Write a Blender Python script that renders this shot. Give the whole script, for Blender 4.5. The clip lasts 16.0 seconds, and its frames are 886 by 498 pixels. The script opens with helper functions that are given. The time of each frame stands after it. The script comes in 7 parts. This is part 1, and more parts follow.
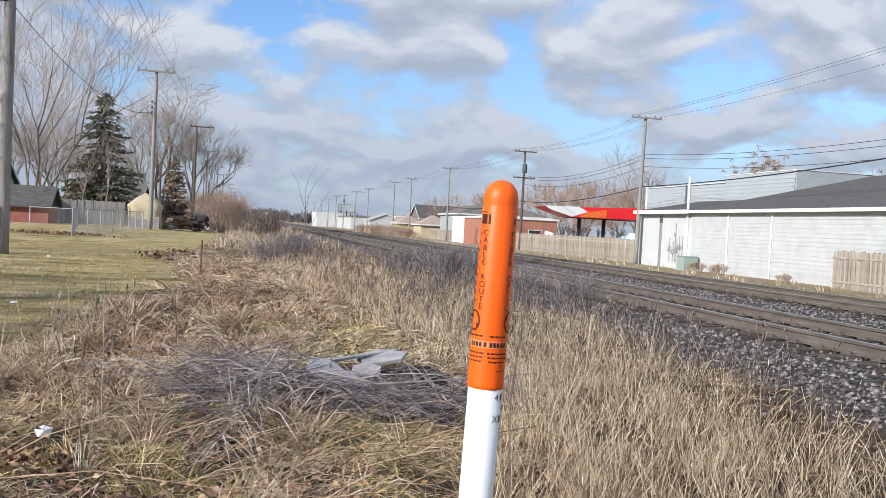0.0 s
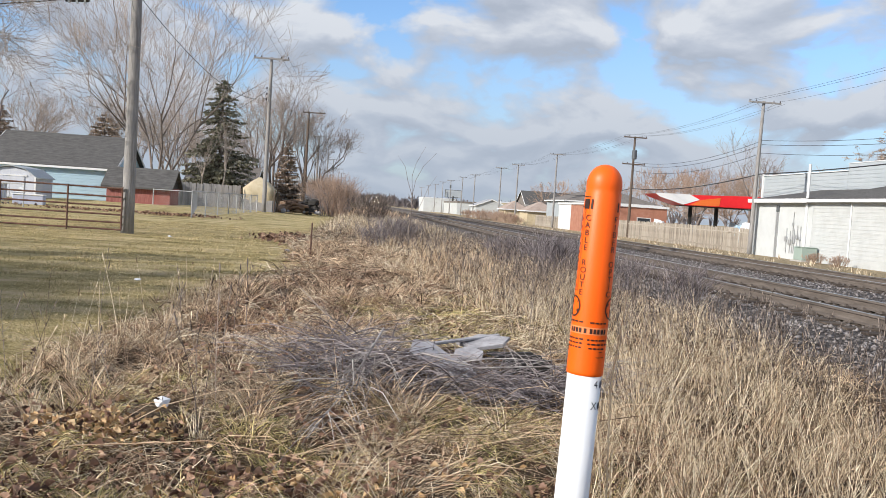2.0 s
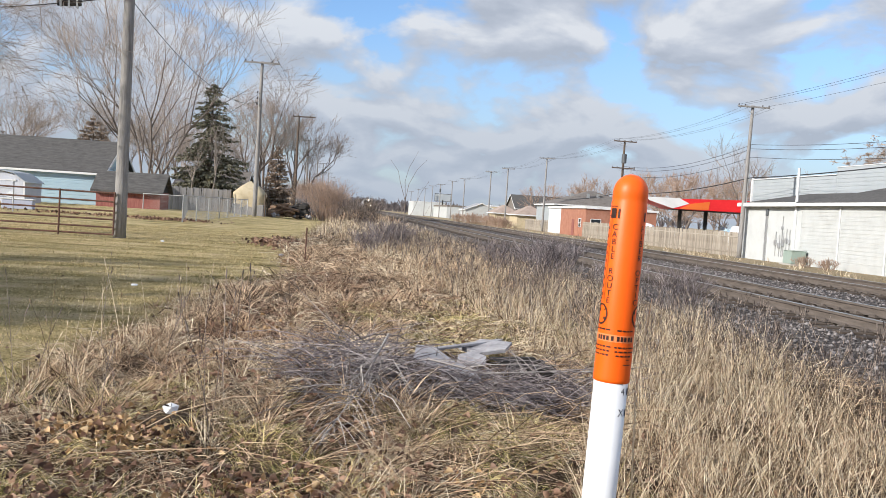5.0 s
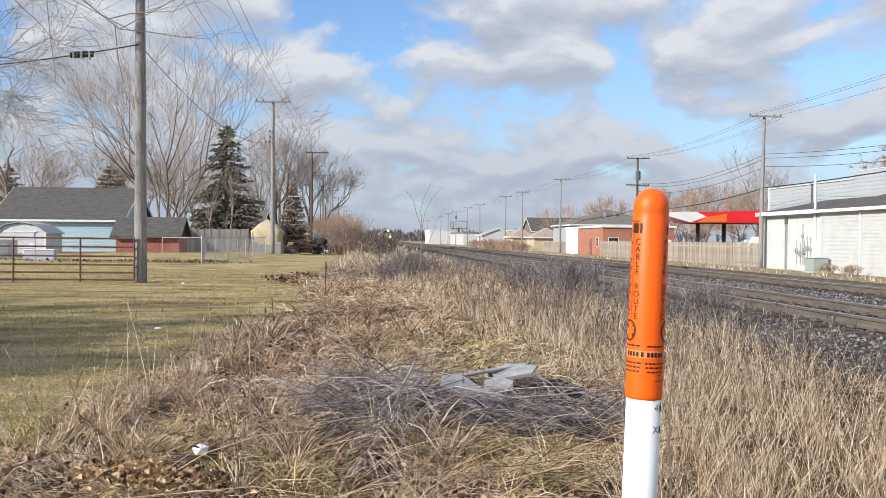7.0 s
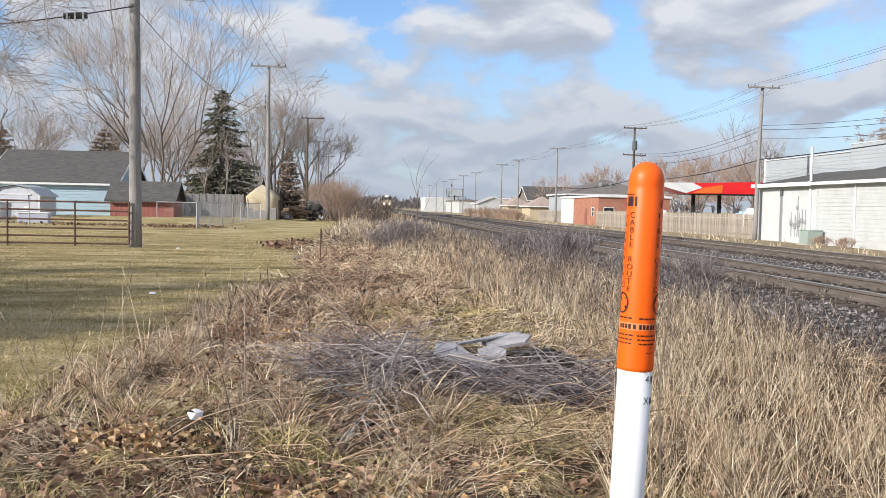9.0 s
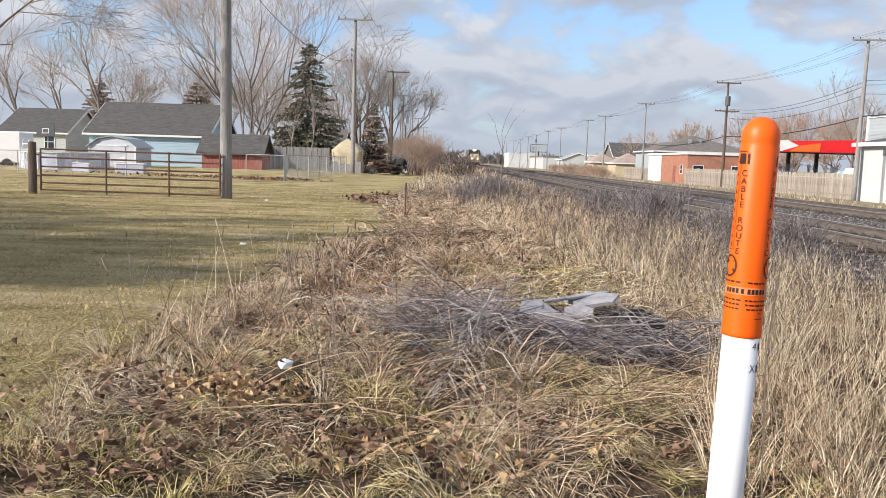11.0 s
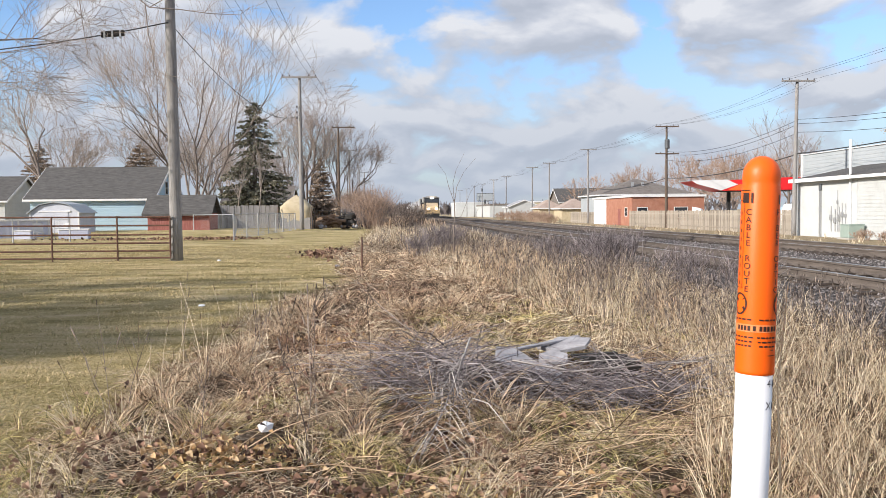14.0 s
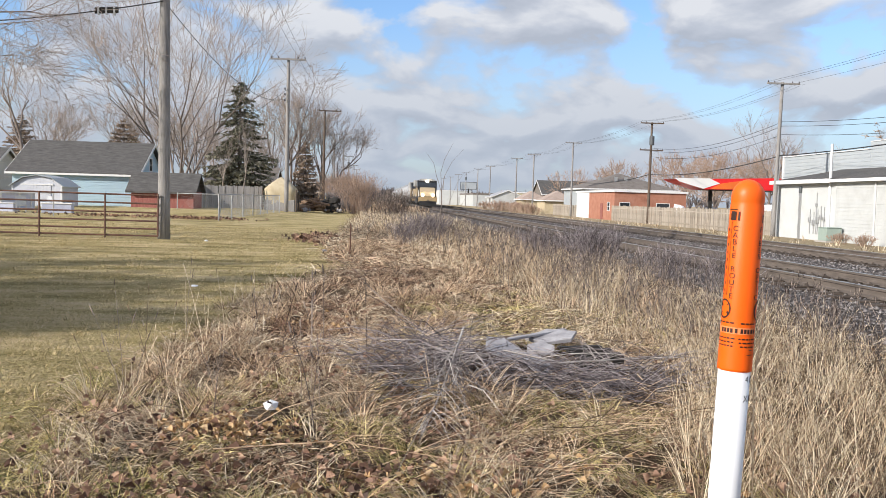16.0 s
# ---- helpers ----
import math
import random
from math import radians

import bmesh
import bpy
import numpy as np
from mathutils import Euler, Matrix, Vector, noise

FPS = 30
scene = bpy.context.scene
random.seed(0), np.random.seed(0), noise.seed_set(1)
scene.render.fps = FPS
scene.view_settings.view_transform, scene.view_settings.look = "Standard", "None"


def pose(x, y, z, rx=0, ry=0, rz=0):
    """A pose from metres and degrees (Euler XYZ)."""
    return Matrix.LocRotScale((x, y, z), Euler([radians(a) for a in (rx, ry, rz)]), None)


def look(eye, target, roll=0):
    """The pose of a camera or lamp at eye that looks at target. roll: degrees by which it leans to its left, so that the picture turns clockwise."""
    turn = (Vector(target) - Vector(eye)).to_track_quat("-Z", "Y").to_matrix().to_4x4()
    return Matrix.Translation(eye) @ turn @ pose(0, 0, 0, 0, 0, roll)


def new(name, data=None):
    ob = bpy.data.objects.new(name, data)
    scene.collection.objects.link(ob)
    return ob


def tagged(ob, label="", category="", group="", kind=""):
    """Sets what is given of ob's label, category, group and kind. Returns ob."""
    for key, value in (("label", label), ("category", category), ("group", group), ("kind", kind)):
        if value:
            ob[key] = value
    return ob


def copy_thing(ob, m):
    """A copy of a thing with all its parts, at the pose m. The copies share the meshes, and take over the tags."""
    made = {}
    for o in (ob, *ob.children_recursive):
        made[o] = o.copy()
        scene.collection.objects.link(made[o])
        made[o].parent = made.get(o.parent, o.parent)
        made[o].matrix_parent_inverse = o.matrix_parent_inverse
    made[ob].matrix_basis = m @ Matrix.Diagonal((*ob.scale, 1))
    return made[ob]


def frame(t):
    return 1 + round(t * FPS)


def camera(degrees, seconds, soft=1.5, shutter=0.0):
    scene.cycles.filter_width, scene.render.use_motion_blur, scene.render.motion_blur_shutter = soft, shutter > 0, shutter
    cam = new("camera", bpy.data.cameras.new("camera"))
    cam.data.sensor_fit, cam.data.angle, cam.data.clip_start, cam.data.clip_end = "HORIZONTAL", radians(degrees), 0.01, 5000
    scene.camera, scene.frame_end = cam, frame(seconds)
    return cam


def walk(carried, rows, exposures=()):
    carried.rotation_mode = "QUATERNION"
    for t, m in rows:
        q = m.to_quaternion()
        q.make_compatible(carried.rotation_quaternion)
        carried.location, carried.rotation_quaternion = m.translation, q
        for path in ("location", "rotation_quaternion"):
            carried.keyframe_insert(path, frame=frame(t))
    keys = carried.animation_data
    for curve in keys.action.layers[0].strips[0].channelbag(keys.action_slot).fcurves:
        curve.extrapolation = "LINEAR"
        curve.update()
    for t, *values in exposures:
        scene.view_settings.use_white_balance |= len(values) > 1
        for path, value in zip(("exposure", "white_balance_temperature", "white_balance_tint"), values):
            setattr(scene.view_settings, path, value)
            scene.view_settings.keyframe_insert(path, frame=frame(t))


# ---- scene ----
cam = camera(54.6, 16.0, soft=0.8)
PATH = [
    (0, (0.03, -0.133, 1.266), (0.471, 1.817, 1.217), 3.0),
    (0.5, (0.036, -0.123, 1.27), (0.306, 1.856, 1.182), 3.6),
    (1, (0.03, -0.13, 1.267), (0.135, 1.864, 1.165), 4.4),
    (1.5, (0.033, -0.136, 1.271), (0.105, 1.86, 1.167), 4.0),
    (2, (0.042, -0.143, 1.261), (0.243, 1.844, 1.165), 3.7),
    (2.5, (0.038, -0.145, 1.259), (0.324, 1.832, 1.173), 2.8),
    (3, (0.038, -0.145, 1.257), (0.287, 1.837, 1.173), 2.4),
    (3.5, (0.024, -0.152, 1.269), (0.242, 1.835, 1.187), 1.6),
    (5.8, (-0.099, -0.156, 1.27), (0.13, 1.829, 1.183), 4.4),
    (6, (-0.097, -0.144, 1.261), (0.117, 1.843, 1.185), 3.6),
    (6.5, (-0.091, -0.149, 1.265), (0.086, 1.843, 1.226), 0.7),
    (7, (-0.085, -0.148, 1.263), (0.096, 1.844, 1.24), 0.4),
    (7.5, (-0.085, -0.154, 1.259), (0.105, 1.837, 1.227), 0.5),
    (8, (-0.075, -0.134, 1.258), (0.117, 1.855, 1.177), 0.8),
    (8.5, (-0.079, -0.142, 1.273), (0.112, 1.846, 1.175), 0.8),
    (9, (-0.086, -0.158, 1.272), (0.107, 1.831, 1.174), 1.1),
    (9.5, (-0.061, -0.159, 1.281), (0.143, 1.829, 1.183), 2.1),
    (10, (-0.07, -0.16, 1.274), (0.037, 1.833, 1.142), 2.5),
    (10.2, (-0.068, -0.147, 1.272), (-0.03, 1.846, 1.108), 2.6),
    (12.3, (-0.296, -0.064, 1.269), (-0.302, 1.924, 1.05), 1.5),
    (12.5, (-0.308, -0.071, 1.269), (-0.301, 1.918, 1.067), 1.3),
    (13, (-0.299, -0.035, 1.254), (-0.245, 1.955, 1.063), 1.1),
    (13.5, (-0.275, -0.037, 1.264), (-0.191, 1.956, 1.124), -0.9),
    (14, (-0.291, -0.065, 1.268), (-0.171, 1.929, 1.182), -0.6),
    (14.5, (-0.308, -0.091, 1.282), (-0.185, 1.903, 1.192), -0.3),
    (15, (-0.351, -0.296, 1.301), (-0.227, 1.698, 1.211), 0.8),
    (15.5, (-0.359, -0.36, 1.319), (-0.229, 1.631, 1.194), 2.0),
    (16, (-0.439, -0.358, 1.324), (-0.275, 1.631, 1.209), 1.6),
]
walk(cam, [(t, look(eye, target, roll)) for t, eye, target, roll in PATH], exposures=[(0.0, 0.14, 5950, 10), (1.0, 0.16, 6150, 10), (3.5, 0.20, 6200, 10), (10.0, 0.24, 6250, 11), (13.0, 0.32, 6350, 12), (16.0, 0.24, 6300, 11)])

# ---- world and sun ----
SUN_EL, SUN_AZ = radians(25), radians(-119)     # azimuth from +y, clockwise


def nodes_of(owner):
    owner.use_nodes = True
    nt = owner.node_tree
    nt.nodes.clear()
    return nt


def nd(nt, kind, **kw):
    n = nt.nodes.new(kind)
    for k, v in kw.items():
        if k == "ramp":
            el = n.color_ramp.elements
            while len(el) < len(v):
                el.new(0.5)
            for e, (p, c) in zip(el, v):
                e.position, e.color = p, (*c, 1) if len(c) == 3 else c
        elif k == "op":
            n.operation = v
        elif k == "mix":
            n.data_type, n.blend_type = "RGBA", v
        else:
            n.inputs[k.replace("_", " ")].default_value = v
    return n


def build_world():
    w = bpy.data.worlds.new("sky")
    scene.world = w
    nt = nodes_of(w)
    L = nt.links.new
    sky = nt.nodes.new("ShaderNodeTexSky")
    sky.sky_type, sky.sun_disc = "NISHITA", False
    sky.sun_elevation, sky.sun_rotation = SUN_EL, SUN_AZ
    sky.air_density, sky.dust_density, sky.ozone_density = 1.0, 0.6, 2.0
    tc = nt.nodes.new("ShaderNodeTexCoord")
    sep = nt.nodes.new("ShaderNodeSeparateXYZ")
    L(tc.outputs["Generated"], sep.inputs[0])
    # clouds lie on a flat layer overhead
    zz = nd(nt, "ShaderNodeMath", op="MAXIMUM")
    L(sep.outputs["Z"], zz.inputs[0])
    zz.inputs[1].default_value = 0.0
    za = nd(nt, "ShaderNodeMath", op="ADD")
    L(zz.outputs[0], za.inputs[0])
    za.inputs[1].default_value = 0.42
    co = []
    for ax, sc in (("X", 1.0), ("Y", 1.0)):
        d = nd(nt, "ShaderNodeMath", op="DIVIDE")
        L(sep.outputs[ax], d.inputs[0])
        L(za.outputs[0], d.inputs[1])
        co.append(d)
    cmb = nt.nodes.new("ShaderNodeCombineXYZ")
    L(co[0].outputs[0], cmb.inputs[0])
    L(co[1].outputs[0], cmb.inputs[1])
    def cloud(scale):
        vm = nt.nodes.new("ShaderNodeVectorMath")
        vm.operation = "SCALE"
        vm.inputs["Scale"].default_value = scale
        L(cmb.outputs[0], vm.inputs[0])
        m_ = nt.nodes.new("ShaderNodeMapping")
        m_.inputs["Location"].default_value = CLOUD_SHIFT
        m_.inputs["Scale"].default_value = (1.0, 1.0, 1.0)
        L(vm.outputs[0], m_.inputs[0])
        n_ = nd(nt, "ShaderNodeTexNoise", Scale=4.3, Detail=9.0, Roughness=0.5, Distortion=0.25)
        L(m_.outputs[0], n_.inputs["Vector"])
        return n_

    big, above = cloud(1.0), cloud(0.965)
    cover = nd(nt, "ShaderNodeValToRGB", ramp=[(0.40, (0, 0, 0)), (0.44, (0.55, 0.55, 0.55)), (0.50, (1, 1, 1))])
    L(big.outputs["Fac"], cover.inputs[0])
    # sides that face the open sky are lit, bellies are grey
    edge = nd(nt, "ShaderNodeMath", op="SUBTRACT")
    L(big.outputs["Fac"], edge.inputs[0])
    L(above.outputs["Fac"], edge.inputs[1])
    lump = nd(nt, "ShaderNodeMath", op="MULTIPLY_ADD")
    L(edge.outputs[0], lump.inputs[0])
    lump.inputs[1].default_value = 3.5
    lump.inputs[2].default_value = 0.5
    tone = nd(nt, "ShaderNodeValToRGB", ramp=[(0.15, (4.5, 4.9, 5.6)), (0.48, (5.5, 5.85, 6.5)), (0.82, (7.4, 7.55, 7.8))])
    L(lump.outputs[0], tone.inputs[0])
    # thin veil of haze low down
    haze = nd(nt, "ShaderNodeMapRange")
    haze.inputs["From Min"].default_value, haze.inputs["From Max"].default_value = 0.0, 0.21
    haze.inputs["To Min"].default_value, haze.inputs["To Max"].default_value = 0.85, 0.0
    L(sep.outputs["Z"], haze.inputs["Value"])
    boost = nd(nt, "ShaderNodeMix", mix="MULTIPLY")
    boost.inputs[0].default_value = 1.0
    L(sky.outputs[0], boost.inputs[6])
    boost.inputs[7].default_value = SKY_TINT
    m1 = nd(nt, "ShaderNodeMix", mix="MIX")
    L(cover.outputs[0], m1.inputs[0])
    L(boost.outputs[2], m1.inputs[6])
    L(tone.outputs[0], m1.inputs[7])
    m2 = nd(nt, "ShaderNodeMix", mix="MIX")
    L(haze.outputs[0], m2.inputs[0])
    L(m1.outputs[2], m2.inputs[6])
    m2.inputs[7].default_value = (4.4, 4.95, 5.7, 1)
    bg = nt.nodes.new("ShaderNodeBackground")
    bg.inputs[1].default_value = 0.088
    L(m2.outputs[2], bg.inputs[0])
    out = nt.nodes.new("ShaderNodeOutputWorld")
    L(bg.outputs[0], out.inputs[0])


CLOUD_SHIFT = (3.1, 1.7, 0.0)
SKY_TINT = (1.45, 1.62, 1.85, 1)
build_world()
sun = new("sun", bpy.data.lights.new("sun", "SUN"))
sun.data.energy, sun.data.angle, sun.data.color = 5.0, radians(0.6), (1.0, 0.915, 0.79)
sd = Vector((math.sin(SUN_AZ) * math.cos(SUN_EL), math.cos(SUN_AZ) * math.cos(SUN_EL), math.sin(SUN_EL)))
sun.matrix_world = look(sd * 50, (0, 0, 0))


# ---- materials ----
def surface(name, stops, scale=6.0, rough=0.8, metal=0.0, bump=0.15, fine=60.0, stretch=(1, 1, 1), spread=0.0, island=0.0, spec=0.4, fine_amt=0.25, bands=None, emit=None, thin=0.0):
    """Colour from two scales of noise; optional siding or board bands, and variation per object or per island."""
    m = bpy.data.materials.new(name)
    nt = nodes_of(m)
    L = nt.links.new
    tc = nt.nodes.new("ShaderNodeTexCoord")
    mp = nt.nodes.new("ShaderNodeMapping")
    mp.inputs["Scale"].default_value = stretch
    L(tc.outputs["Object"], mp.inputs[0])
    n1 = nd(nt, "ShaderNodeTexNoise", Scale=scale, Detail=5.0, Roughness=0.6)
    n2 = nd(nt, "ShaderNodeTexNoise", Scale=fine, Detail=3.0, Roughness=0.6)
    L(mp.outputs[0], n1.inputs["Vector"])
    L(mp.outputs[0], n2.inputs["Vector"])
    fac = nd(nt, "ShaderNodeMix")
    fac.inputs[0].default_value = fine_amt
    L(n1.outputs["Fac"], fac.inputs[2])
    L(n2.outputs["Fac"], fac.inputs[3])
    src = fac.outputs[0]
    for amount, kind in ((spread, "ShaderNodeObjectInfo"), (island, "ShaderNodeNewGeometry")):
        if amount:
            r = nt.nodes.new(kind)
            ad = nd(nt, "ShaderNodeMath", op="MULTIPLY_ADD")
            L(r.outputs["Random" if kind.endswith("Info") else "Random Per Island"], ad.inputs[0])
            ad.inputs[1].default_value = amount
            L(src, ad.inputs[2])
            sb = nd(nt, "ShaderNodeMath", op="SUBTRACT")
            L(ad.outputs[0], sb.inputs[0])
            sb.inputs[1].default_value = amount / 2
            src = sb.outputs[0]
    n = len(stops)
    cr = nd(nt, "ShaderNodeValToRGB", ramp=[(0.25 + 0.5 * i / max(1, n - 1), c) for i, c in enumerate(stops)])
    L(src, cr.inputs[0])
    b = nd(nt, "ShaderNodeBsdfPrincipled", Roughness=rough, Metallic=metal)
    b.inputs["Specular IOR Level"].default_value = spec
    L(cr.outputs[0], b.inputs["Base Color"])
    h = n2.outputs["Fac"]
    if bands:
        axis, pitch, depth = bands
        sp = nt.nodes.new("ShaderNodeSeparateXYZ")
        L(tc.outputs["Object"], sp.inputs[0])
        mu = nd(nt, "ShaderNodeMath", op="DIVIDE")
        L(sp.outputs[axis], mu.inputs[0])
        mu.inputs[1].default_value = pitch
        fr = nd(nt, "ShaderNodeMath", op="FRACT")
        L(mu.outputs[0], fr.inputs[0])
        bb = nd(nt, "ShaderNodeBump", Strength=1.0, Distance=depth)
        L(fr.outputs[0], bb.inputs["Height"])
        bp = nd(nt, "ShaderNodeBump", Strength=bump, Distance=0.01)
        L(h, bp.inputs["Height"])
        L(bb.outputs[0], bp.inputs["Normal"])
    else:
        bp = nd(nt, "ShaderNodeBump", Strength=bump, Distance=0.01)
        L(h, bp.inputs["Height"])
    L(bp.outputs[0], b.inputs["Normal"])
    if emit:
        b.inputs["Emission Color"].default_value = (*emit[0], 1)
        b.inputs["Emission Strength"].default_value = emit[1]
    o = nt.nodes.new("ShaderNodeOutputMaterial")
    if thin:                                    # thin dry blades and leaves let light through
        tr = nt.nodes.new("ShaderNodeBsdfTranslucent")
        L(cr.outputs[0], tr.inputs["Color"])
        mx = nt.nodes.new("ShaderNodeMixShader")
        mx.inputs[0].default_value = thin
        L(b.outputs[0], mx.inputs[1])
        L(tr.outputs[0], mx.inputs[2])
        L(mx.outputs[0], o.inputs[0])
    else:
        L(b.outputs[0], o.inputs[0])
    return m


M = {}
M["orange"] = surface("orange_plastic", [(0.90, 0.115, 0.001), (0.95, 0.134, 0.002)], 3, 0.45, bump=0.05, fine=200)
M["cream"] = surface("cream_loco_paint", [(0.40, 0.32, 0.22), (0.54, 0.44, 0.31)], 2, 0.5, bump=0.05)
M["white_pl"] = surface("white_plastic", [(0.74, 0.76, 0.80), (0.82, 0.83, 0.85)], 5, 0.42, bump=0.05, fine=150)
M["ink"] = surface("black_ink", [(0.03, 0.012, 0.01), (0.05, 0.02, 0.012)], 30, 0.6)
M["ink_blue"] = surface("dark_ink", [(0.02, 0.025, 0.05), (0.03, 0.035, 0.06)], 30, 0.6)
M["ink_pale"] = surface("pale_ink", [(0.84, 0.22, 0.07), (0.87, 0.26, 0.09)], 30, 0.6)
M["pole"] = surface("weathered_pole_wood", [(0.12, 0.11, 0.11), (0.27, 0.26, 0.255), (0.40, 0.385, 0.375)], 7, 0.9, bump=0.5, fine=40, stretch=(3, 3, 0.25))
M["pole_dark"] = surface("creosoted_pole_wood", [(0.05, 0.035, 0.028), (0.12, 0.09, 0.07), (0.18, 0.14, 0.11)], 7, 0.9, bump=0.5, fine=40, stretch=(3, 3, 0.25))
M["galv"] = surface("galvanised_steel", [(0.35, 0.36, 0.37), (0.5, 0.51, 0.52)], 9, 0.5, 0.6, fine=80)
M["tank"] = surface("transformer_grey", [(0.07, 0.08, 0.09), (0.11, 0.12, 0.13)], 9, 0.5)
M["insul"] = surface("insulator_glass", [(0.06, 0.05, 0.05), (0.1, 0.08, 0.08)], 20, 0.25)
M["wire"] = surface("black_cable", [(0.02, 0.02, 0.022), (0.04, 0.04, 0.045)], 20, 0.6)
M["rail"] = surface("rusty_rail_steel", [(0.065, 0.053, 0.046), (0.125, 0.104, 0.09), (0.20, 0.168, 0.145)], 4, 0.8, 0.0, 0.3, stretch=(4, 0.5, 4))
M["railtop"] = surface("polished_rail_head", [(0.42, 0.42, 0.42), (0.58, 0.58, 0.57)], 3, 0.28, 0.9, 0.05)
M["tie"] = surface("creosoted_tie_wood", [(0.028, 0.02, 0.016), (0.075, 0.058, 0.046), (0.13, 0.105, 0.085)], 5, 0.9, bump=0.7, fine=35, stretch=(0.6, 5, 5), spread=0.25)
M["stone"] = surface("ballast_stone", [(0.10, 0.09, 0.088), (0.20, 0.182, 0.178), (0.33, 0.305, 0.30)], 5, 0.9, bump=0.5, fine=60, island=0.55)
M["siding_w"] = surface("white_lap_siding", [(0.46, 0.475, 0.475), (0.54, 0.56, 0.565), (0.60, 0.62, 0.625)], 1.2, 0.7, bump=0.2, fine=15, bands=("Z", 0.2, 0.03))
M["block_w"] = surface("painted_block_wall", [(0.46, 0.475, 0.475), (0.54, 0.56, 0.565), (0.60, 0.62, 0.62)], 0.8, 0.8, bump=0.3, fine=12)
M["siding_g"] = surface("pale_grey_metal_siding", [(0.38, 0.42, 0.45), (0.46, 0.495, 0.525)], 0.9, 0.55, bump=0.1, fine=12, bands=("Z", 0.23, 0.03))
M["siding_b"] = surface("pale_blue_lap_siding", [(0.40, 0.56, 0.68), (0.47, 0.63, 0.74)], 1.0, 0.6, bump=0.1, fine=12, bands=("Z", 0.16, 0.03))
M["trim"] = surface("white_painted_trim", [(0.66, 0.67, 0.68), (0.78, 0.78, 0.78)], 4, 0.6, bump=0.1)
M["roof"] = surface("charcoal_asphalt_shingles", [(0.045, 0.043, 0.042), (0.095, 0.091, 0.088), (0.145, 0.138, 0.133)], 2.0, 0.95, bump=0.8, fine=9, stretch=(1, 3, 3))
M["roof_br"] = surface("grey_brown_shingles", [(0.10, 0.085, 0.075), (0.18, 0.16, 0.145), (0.23, 0.205, 0.185)], 1.6, 0.95, bump=0.8, fine=9)
M["red_wood"] = surface("faded_red_boards", [(0.16, 0.05, 0.045), (0.27, 0.10, 0.085), (0.36, 0.17, 0.15)], 3, 0.85, bump=0.4, stretch=(4, 4, 0.6), bands=("X", 0.15, 0.015))
# white steel, with the shade on the shed's front put in as bluish grey
M["shedmetal"] = surface("shaded_white_corrugated_steel", [(0.46, 0.48, 0.54), (0.56, 0.58, 0.64)], 1.5, 0.5, bump=0.1, bands=("X", 0.2, 0.02))
M["fence"] = surface("weathered_fence_board", [(0.20, 0.17, 0.14), (0.34, 0.30, 0.25), (0.45, 0.40, 0.34)], 3, 0.9, bump=0.5, fine=30, stretch=(3, 3, 0.5), spread=0.3)
M["fence_g"] = surface("grey_fence_board", [(0.16, 0.15, 0.15), (0.27, 0.26, 0.26), (0.35, 0.34, 0.33)], 3, 0.9, bump=0.5, fine=30, stretch=(3, 3, 0.5), spread=0.3)
M["roof_tan"] = surface("faded_pinkish_shingles", [(0.26, 0.20, 0.165), (0.38, 0.30, 0.255), (0.46, 0.38, 0.33)], 1.6, 0.95, bump=0.6, fine=9)
M["brick"] = surface("orange_brick", [(0.30, 0.135, 0.09), (0.40, 0.185, 0.125), (0.47, 0.25, 0.18)], 1.5, 0.9, bump=0.4, fine=14, bands=("Z", 0.075, 0.01))
M["red"] = surface("red_enamel", [(0.78, 0.02, 0.025), (0.86, 0.035, 0.04)], 2, 0.4, bump=0.03)
M["orange_en"] = surface("orange_enamel", [(0.80, 0.16, 0.03), (0.85, 0.20, 0.04)], 2, 0.4, bump=0.03)
M["white_en"] = surface("white_enamel", [(0.76, 0.76, 0.76), (0.82, 0.82, 0.82)], 2, 0.45, bump=0.03)
M["green_box"] = surface("green_enamel", [(0.27, 0.34, 0.305), (0.32, 0.39, 0.35)], 4, 0.55, bump=0.1)
# lavender tint puts the yard's shade into the pale vinyl
M["pool"] = surface("shade_lavender_vinyl", [(0.44, 0.47, 0.62), (0.56, 0.59, 0.72)], 2, 0.5, bump=0.1, bands=("Z", 0.35, 0.01))
M["tarp"] = surface("tan_canvas_tarp", [(0.38, 0.31, 0.20), (0.52, 0.44, 0.30), (0.58, 0.51, 0.37)], 2.5, 0.85, bump=0.5, fine=12)
M["dark"] = surface("dark_clutter", [(0.012, 0.012, 0.013), (0.05, 0.045, 0.04)], 5, 0.8, bump=0.4)
M["log"] = surface("weathered_log", [(0.12, 0.07, 0.045), (0.26, 0.17, 0.11), (0.36, 0.27, 0.19)], 4, 0.9, bump=0.5, spread=0.4)
M["glass"] = surface("dark_window_glass", [(0.02, 0.025, 0.03), (0.035, 0.04, 0.05)], 2, 0.08, bump=0.0, spec=0.7)
M["gate"] = surface("rusty_brown_tube", [(0.05, 0.028, 0.022), (0.12, 0.06, 0.042), (0.20, 0.10, 0.065)], 9, 0.75, bump=0.3)
M["bark"] = surface("grey_bark", [(0.10, 0.08, 0.07), (0.20, 0.165, 0.145), (0.30, 0.26, 0.23)], 6, 0.95, bump=0.6, fine=30, stretch=(3, 3, 0.5))
M["twig"] = surface("fine_twigs", [(0.25, 0.205, 0.18), (0.37, 0.315, 0.28), (0.47, 0.41, 0.37)], 2, 0.95, bump=0.0, island=0.4)
M["twig_red"] = surface("reddish_twigs", [(0.28, 0.19, 0.145), (0.42, 0.305, 0.235), (0.52, 0.40, 0.32)], 2, 0.95, bump=0.0, island=0.4)
